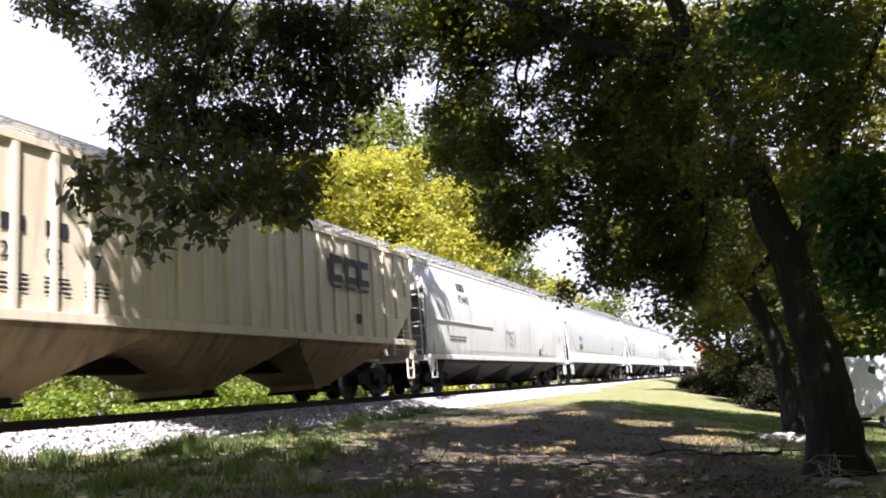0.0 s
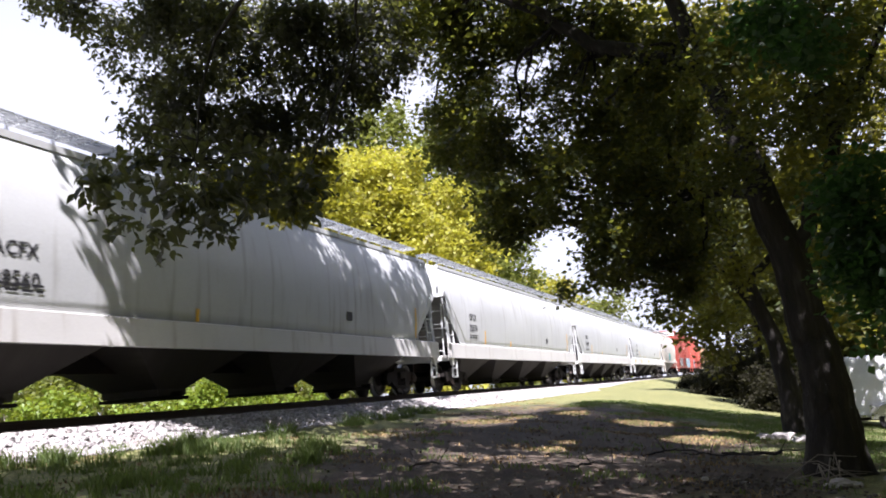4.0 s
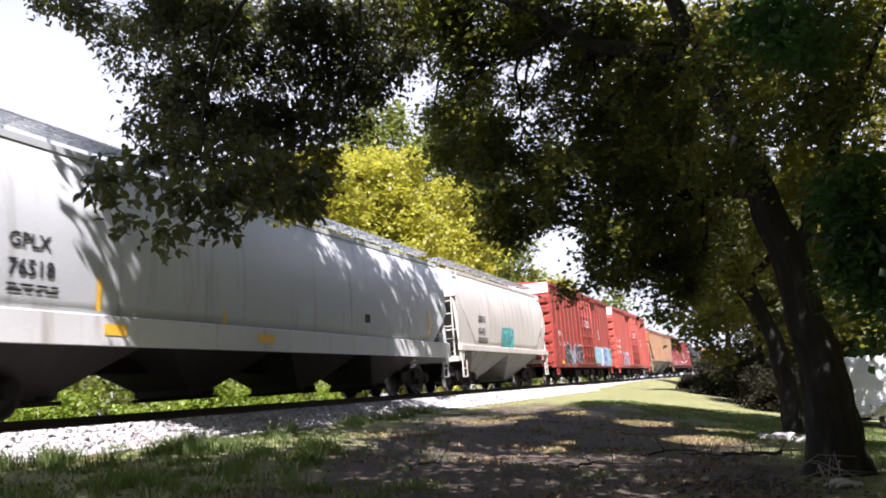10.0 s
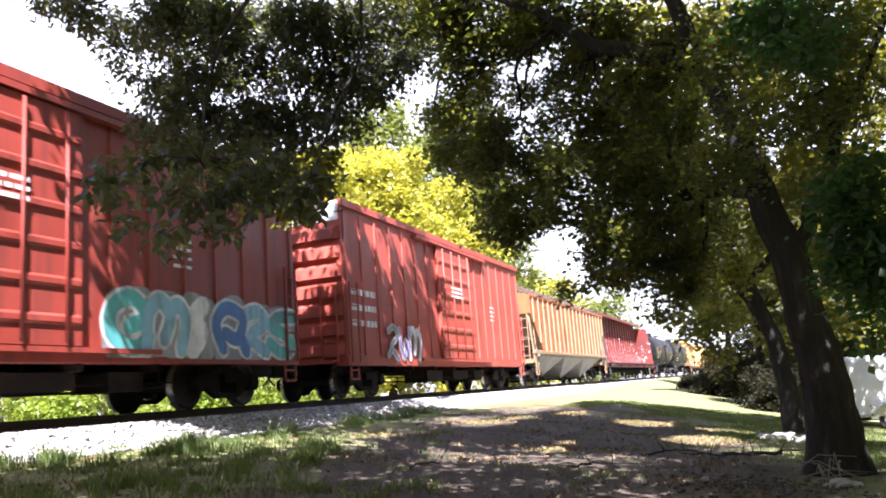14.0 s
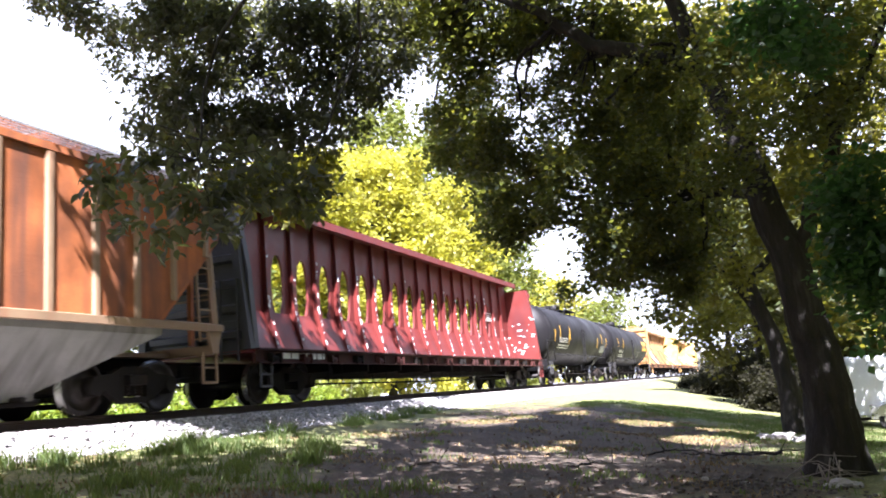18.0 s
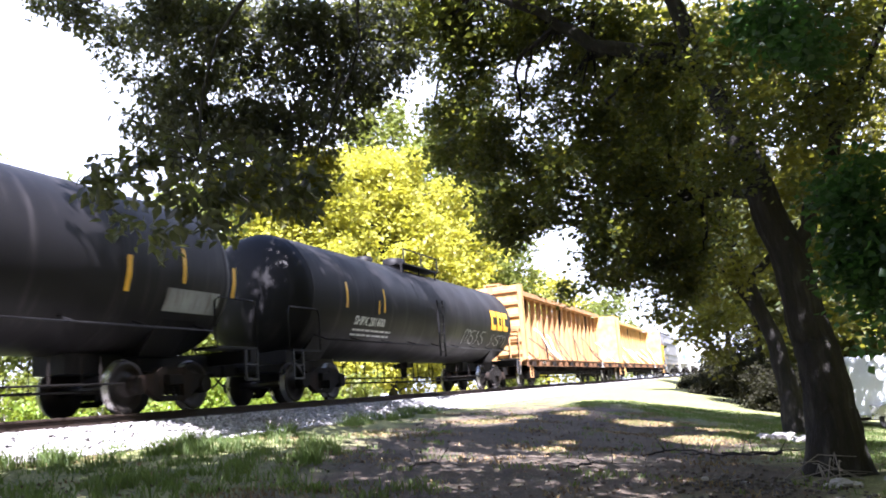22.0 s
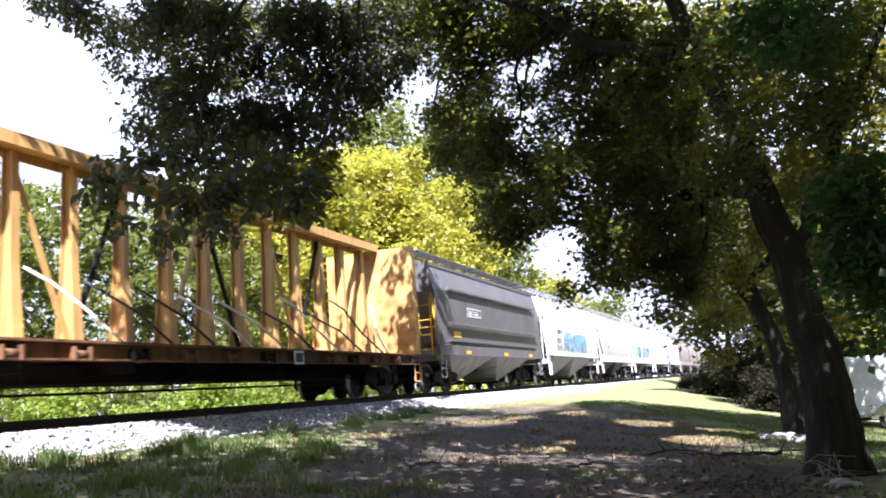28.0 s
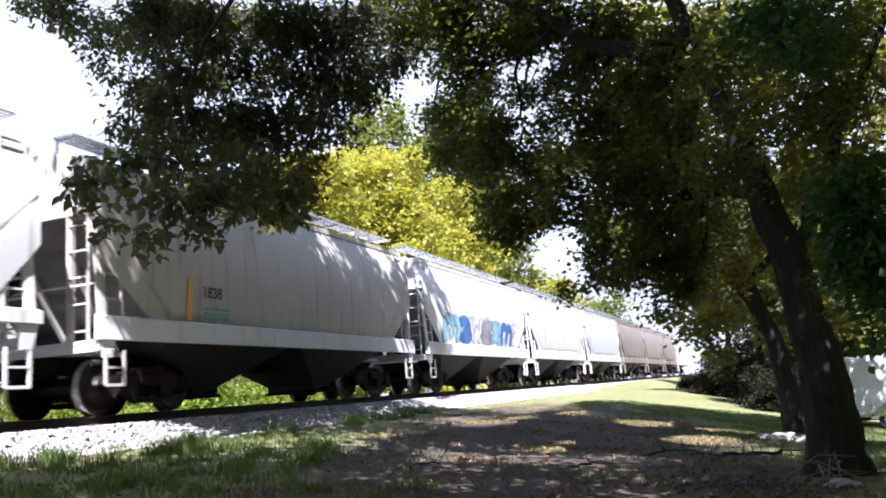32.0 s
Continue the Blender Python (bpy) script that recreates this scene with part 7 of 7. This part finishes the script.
c = couple(hopper("pale grey round-sided covered hopper with scribbles", span(J[1], J[2]), curved, M_PALE, 4, z0=1.12, band=0.1, notch=(1.2, 0.2)), J[1], J[2])
lettering(c, "93440", 0.30, -6.2, 2.95, M_LETTER_D, curved)
bars(c, 1, -6.1, 3.38, M_LETTER_D, curved, 0.8, 0.28, name="reporting_mark", seed=8)
bars(c, 2, -7.2, 1.75, M_LETTER_D, curved, 1.6, 0.05, seed=9)
strokes(c, -0.9, 1.62, 1.5, 0.62, ("arch", "wave", "bar"), (M_SPRAY["grey"],), M_SPRAY["grey"], curved, "faint dark scribble", 0.035, 0.004)
sh = Shape()
sh.box(1.598, 1.63, -9.0, -2.6, 2.25, 2.29)
part("side_seam", sh, M_PALE, c)
patch(c, [(4.2, 1.3), (4.5, 1.3), (4.5, 1.6), (4.2, 1.6)], M_LETTER_D, curved, "notice_panel")

# rust smear and a black scrawl low on the scribbled hopper
part("rust_smear", ribbon(4.95, 1.85, 4.72, 1.48, 0.12, curved, 0.008, 0.6), M_RUST_SMEAR, c)
for u, (y0, z0, y1, z1) in enumerate(((4.05, 1.28, 4.12, 1.40), (4.12, 1.33, 4.22, 1.36), (4.28, 1.40, 4.30, 1.27), (4.36, 1.27, 4.48, 1.40), (4.55, 1.28, 4.57, 1.40), (4.57, 1.34, 4.68, 1.29), (4.95, 1.25, 5.05, 1.42), (5.05, 1.42, 5.16, 1.24), (4.98, 1.31, 5.12, 1.33))):
    part("scrawl", ribbon(y0, z0, y1, z1, 0.03, lambda z: 1.648, 0.006), M_SPRAY["black"], c)

NEW_GREY = "clean grey round-sided covered hopper with yellow marks"
marks = (("ACFX", "38560"), ("GPLX", "75874"), ("GPLX", "75870"), ("GPLX", "76518"))
for i in range(4):
    a, b = J[2 + i], J[3 + i]
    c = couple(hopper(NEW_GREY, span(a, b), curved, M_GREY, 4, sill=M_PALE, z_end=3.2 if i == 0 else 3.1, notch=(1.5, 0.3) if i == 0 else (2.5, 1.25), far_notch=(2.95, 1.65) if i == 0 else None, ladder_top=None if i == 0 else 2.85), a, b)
    h = span(a, b)
    y0 = -h + (3.2 if i == 0 else 2.65)
    lettering(c, marks[i][0], 0.22, y0, 2.42 if i else 2.28, M_LETTER_D, curved)
    lettering(c, marks[i][1], 0.24, y0, 2.02 if i else 1.84, M_LETTER_D, curved)
    bars(c, 2, y0, 1.86, M_LETTER_D, curved, 0.9, 0.04, 0.08, seed=i)
    strip(c, -h + (2.55 if i == 0 else 4.36), 1.6, 2.1, curved)
    strip(c, -h + 7.6, 1.56, 1.8, curved)
    strip(c, h - 2.15, 1.62, 2.5, curved)
    patch(c, [(h - 6.5, 1.9), (h - 6.2, 1.9), (h - 6.2, 2.12), (h - 6.5, 2.12)], M_LETTER_D, curved, "notice_panel")
    if i == 3:
        sill_face = lambda z: 1.648
        for y, w in ((-h + 1.1, 0.4), (-h + 4.4, 0.5), (-h + 8.6, 0.6)):
            patch(c, [(y, 1.22), (y + w, 1.22), (y + w, 1.4), (y, 1.4)], M_LAMP_YEL, sill_face, "placard", 0.006)

c = couple(hopper("short beige-grey two-bay hopper with teal scrawl", span(J[6], J[7]), curved, M_BEIGE, 2, band=0.16, bay_paint=M_GRIME_PALE, notch=(1.7, 0.4), far_notch=(2.5, 0.9)), J[6], J[7])
lettering(c, "GBRX", 0.24, -3.89, 2.40, M_LETTER_D, curved)
lettering(c, "65435", 0.24, -3.91, 1.95, M_LETTER_D, curved)
bars(c, 3, -3.9, 1.8, M_LETTER_D, curved, 1.1, 0.04, 0.08, seed=5)
strokes(c, -1.0, 1.40, 1.5, 0.9, ("arch", "bowl", "fork"), (M_SPRAY["teal"],), M_SPRAY["black"], curved, "teal spray-paint scrawl", 0.16, 0.035, M_SPRAY["teal"])

for i, (paint, lab) in enumerate(((M_OXIDE, "red-brown tall boxcar with spray-painted lettering"), (M_OXIDE_B, "faded orange-red tall boxcar with graffiti"))):
    a, b = J[7 + i], J[8 + i]
    c = couple(boxcar(lab, span(a, b), paint, i), a, b)
    skin = lambda z: 1.588
    panel = lambda z: 1.525
    h = span(a, b) - 1.05
    if i == 0:
        lettering(c, "NO", 0.26, -6.7, 2.38, M_LETTER_W, panel)
        for k, two in enumerate(("56", "08", "26")):
            lettering(c, two, 0.26, -6.65 + k * 0.78, 1.87, M_LETTER_W, panel)
        strokes(c, -5.6, 0.92, 4.3, 1.08, ("head", "fork", "arch", "hook"), (M_SPRAY["black"], M_SPRAY["grey"], M_SPRAY["black"], M_SPRAY["black"]), M_SPRAY["white"], skin, "black and white block graffiti", 0.30, 0.035)
        strokes(c, 2.1, 0.90, 5.5, 1.1, ("bowl", "arch", "bar", "head", "hook", "wave"), (M_SPRAY["teal"], M_SPRAY["sky"], M_SPRAY["white"], M_SPRAY["blue"], M_SPRAY["sky"], M_SPRAY["teal"]), M_SPRAY["white"], skin, "white, teal and blue block graffiti", 0.27, 0.06, M_SPRAY["grey"])
        patch(c, [(-6.65, 0.95), (-6.15, 0.95), (-6.15, 1.1), (-6.65, 1.1)], M_LAMP_YEL, skin, "placard", 0.01)
    else:
        strokes(c, -5.6, 0.92, 2.2, 1.0, ("hook", "fork", "arch"), (M_SPRAY["grey"], M_SPRAY["violet"], M_SPRAY["white"]), M_SPRAY["white"], skin, "grey and white scrawled graffiti", 0.12, 0.04)
        bars(c, 3, -h + 0.5, 2.6, M_LETTER_W, panel, 1.4, 0.16, 0.4, seed=21)
    bars(c, 3, -0.6, 3.35, M_LETTER_W, lambda z: 1.68, 1.1, 0.07, 0.14, seed=26 + i)
    bars(c, 4, h - 4.2, 3.0, M_LETTER_W, panel, 0.5, 0.06, 0.16, seed=22 + i)

c = couple(hopper("rusted ribbed covered hopper with grey bays", span(J[9], J[10]), straight, M_RUSTED, 3, ribs=19, rib_paint=M_TAN, bay_paint=M_GRIME_PALE, sill=M_TAN, ladder_paint=M_TAN, band=0.1, eave=4.02, notch=(3.15, 1.65)), J[9], J[10])
couple(red_centerbeam("maroon centre-beam flat car with oval openings", span(J[10], J[11])), J[10], J[11])
for i, (num, own) in enumerate((("270725", "TILX"), ("201600", "SHPX"))):
    a, b = J[11 + i], J[12 + i]
    c = couple(tank("black tank car with white stencilled numbers", span(a, b), i), a, b)
    h = span(a, b)
    lettering(c, own + " " + num, 0.22 if i else 0.25, -5.75 if i else -5.6, 1.87 if i else 2.07, M_LETTER_W, tank_skin, tight=1.05)
    bars(c, 2, -5.7, 1.72 if i else 1.9, M_LETTER_W, tank_skin, 2.3, 0.045, 0.12, seed=50 + i)
    if i:
        blocks(c, 5.35, 2.2, 2.25, 0.74, 3, M_LOGO_Y, tank_skin, "company_emblem", "yellow block emblem")
        strokes(c, 2.6, 1.62, 2.2, 0.5, ("arch", "wave", "bar", "wave"), (M_SPRAY["grey"],), M_SPRAY["grey"], tank_skin, "thin pale scrawl", 0.03, 0.004)
        strokes(c, 5.4, 1.62, 2.0, 0.42, ("bar", "wave", "arch"), (M_SPRAY["grey"],), M_SPRAY["grey"], tank_skin, "thin pale scrawl", 0.03, 0.004)
        strip(c, -4.45, 2.2, 2.55, tank_skin, 0.08)
    else:
        for y, z in ((-6.5, 2.07), (-3.4, 2.0), (4.4, 2.0), (7.3, 2.1)):
            strip(c, y, z, z + 0.6, tank_skin, 0.12)
        patch(c, [(5.4, 1.75), (6.9, 1.75), (6.9, 2.15), (5.4, 2.15)], M_SPRAY["grey"], tank_skin, "faded_panel")
for i in range(2):
    a, b = J[13 + i], J[14 + i]
    couple(yellow_centerbeam(("weathered orange-yellow centre-beam flat car, empty, with straps", "faded yellow centre-beam flat car, empty, with straps")[i], span(a, b), 60 + i, (M_YELLOW, M_YELLOW_B)[i]), a, b)

c = couple(ribbed_grey_hopper("dark grey covered hopper with yellow ladders", span(J[15], J[16])), J[15], J[16])
lettering(c, "CRDX 16063", 0.15, -3.35, 2.60, M_LETTER_W, lambda z: 1.575)
for y0, y1, z0, z1 in ((-3.45, -1.95, 2.80, 2.83), (-3.45, -1.95, 2.53, 2.56), (-3.45, -3.42, 2.56, 2.80), (-1.98, -1.95, 2.56, 2.80)):
    patch(c, [(y0, z0), (y1, z0), (y1, z1), (y0, z1)], M_LETTER_W, lambda z: 1.575, "mark_border")
for y in (-4.0, 0.4, 4.0):
    patch(c, [(y, 1.2), (y + 0.5, 1.2), (y + 0.5, 1.32), (y, 1.32)], M_LAMP_YEL, lambda z: 1.648, "placard", 0.006)
patch(c, [(-4.9, 1.75), (-4.2, 1.75), (-4.2, 1.95), (-4.9, 1.95)], M_LAMP_YEL, lambda z: 1.57, "placard", 0.01)
c = couple(hopper("pale hopper with blue bubble-letter graffiti", span(J[16], J[17]), curved, M_PALE, 2, band=0.16, bay_paint=M_GRIME_PALE, notch=(1.7, 0.4), far_notch=(2.5, 0.9)), J[16], J[17])
lettering(c, "GNWR", 0.22, -3.86, 2.45, M_LETTER_D, curved)
lettering(c, "95973", 0.24, -3.92, 1.99, M_LETTER_D, curved)
bars(c, 3, -3.9, 1.82, M_LETTER_D, curved, 1.0, 0.035, 0.07, seed=34)
strokes(c, -2.25, 1.54, 5.2, 1.02, ("arch", "hook", "bar", "arch", "arch", "bowl"), (M_SPRAY["sky"],), M_SPRAY["black"], curved, "pale blue bubble-letter graffiti", 0.30, 0.04)
for y in (-1.35, 1.0, 3.05):
    strip(c, y, 1.58, 2.0, lambda z: curved(z) + 0.03, 0.13)
strip(c, -4.02, 1.62, 2.52, curved, 0.14)
strip(c, 4.6, 1.6, 2.0, curved, 0.12)
tail = ((M_BEIGE, 2, "grey-beige two-bay hopper with yellow stripe"), (M_WHITE, 2, "white hopper with smeared blue and grey graffiti"), (M_PALE, 2, "pale two-bay covered hopper"), (M_GREY, 2, "grey round-sided covered hopper"), (M_DUN, 3, "dun covered hopper with rusty streaks"), (M_DUN, 3, "dun covered hopper with rusty streaks"), (M_DUN, 3, "dun covered hopper with rusty streaks"), (M_PALE, 3, "pale grey covered hopper with ladders"))
for i, (paint, nb, lab) in enumerate(tail):
    a, b = J[17 + i], J[18 + i]
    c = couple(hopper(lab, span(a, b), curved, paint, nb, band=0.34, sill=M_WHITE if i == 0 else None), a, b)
    if i == 0:
        strip(c, -3.92, 1.58, 2.37, curved, 0.14)
        lettering(c, "1838", 0.22, -3.57, 2.02, M_LETTER_D, curved)
        bars(c, 3, -3.5, 1.8, M_SPRAY["teal"], curved, 0.8, 0.04, 0.09, seed=80)
    if i == 1:
        strokes(c, -4.0, 1.56, 8.6, 0.95, ("arch", "bowl", "fork", "wave", "hook", "arch", "bowl"), (M_SPRAY["sky"], M_SPRAY["blue"], M_SPRAY["white"], M_SPRAY["grey"]), M_SPRAY["grey"], curved, "smeared blue and grey graffiti", 0.30, 0.05, M_SPRAY["white"])


# ---- what moves ----
def motions():
    times = [0.0, 1.0, 2.0, 3.0, 4.5, 6.0, 8.0, 10.0, 14.0, 18.0, 23.0, 28.0, 32.0]
    for car, s0 in TRAIN:
        walk(car, [(t, pose(TRACK_X, s0 - travelled(t), RAIL_Z)) for t in times])
    # wheels roll without slipping; each is keyed while its car turns them under a quarter turn a row
    rows, t = [], 0.0
    while t < 32.0001:
        rows.append((t, pose(0, 0, 0, math.degrees(travelled(t) / 0.455), 0, 0)))
        t += 2 / FPS
    walk(WHEELS[0], rows)
    act = WHEELS[0].animation_data
    for w in WHEELS[1:]:
        w.rotation_mode = "QUATERNION"
        w.animation_data_create().action = act.action
        w.animation_data.action_slot = act.action_slot
    sway = ((0.0, 0.0, 0.0), (1.5, 0.2, 0.1), (3.5, -0.5, 0.35), (6.0, -0.4, 0.2), (9.0, -0.8, 0.5), (12.5, -0.7, 0.55), (14.5, -0.9, 0.3), (17.0, -0.6, 0.5), (19.0, -0.8, 0.3), (23.0, -0.6, 0.4), (25.5, -0.9, 0.3), (28.0, -0.7, 0.3), (29.5, -0.6, 0.0), (31.0, -0.8, 0.1), (32.0, 0.2, -0.1))
    pivot = Vector((1.2, 0.6, 5.2))
    walk(bough, [(t, Matrix.Translation(pivot) @ pose(0, 0, 0, b, 0, a) @ Matrix.Translation(-pivot)) for t, a, b in sway])


motions()
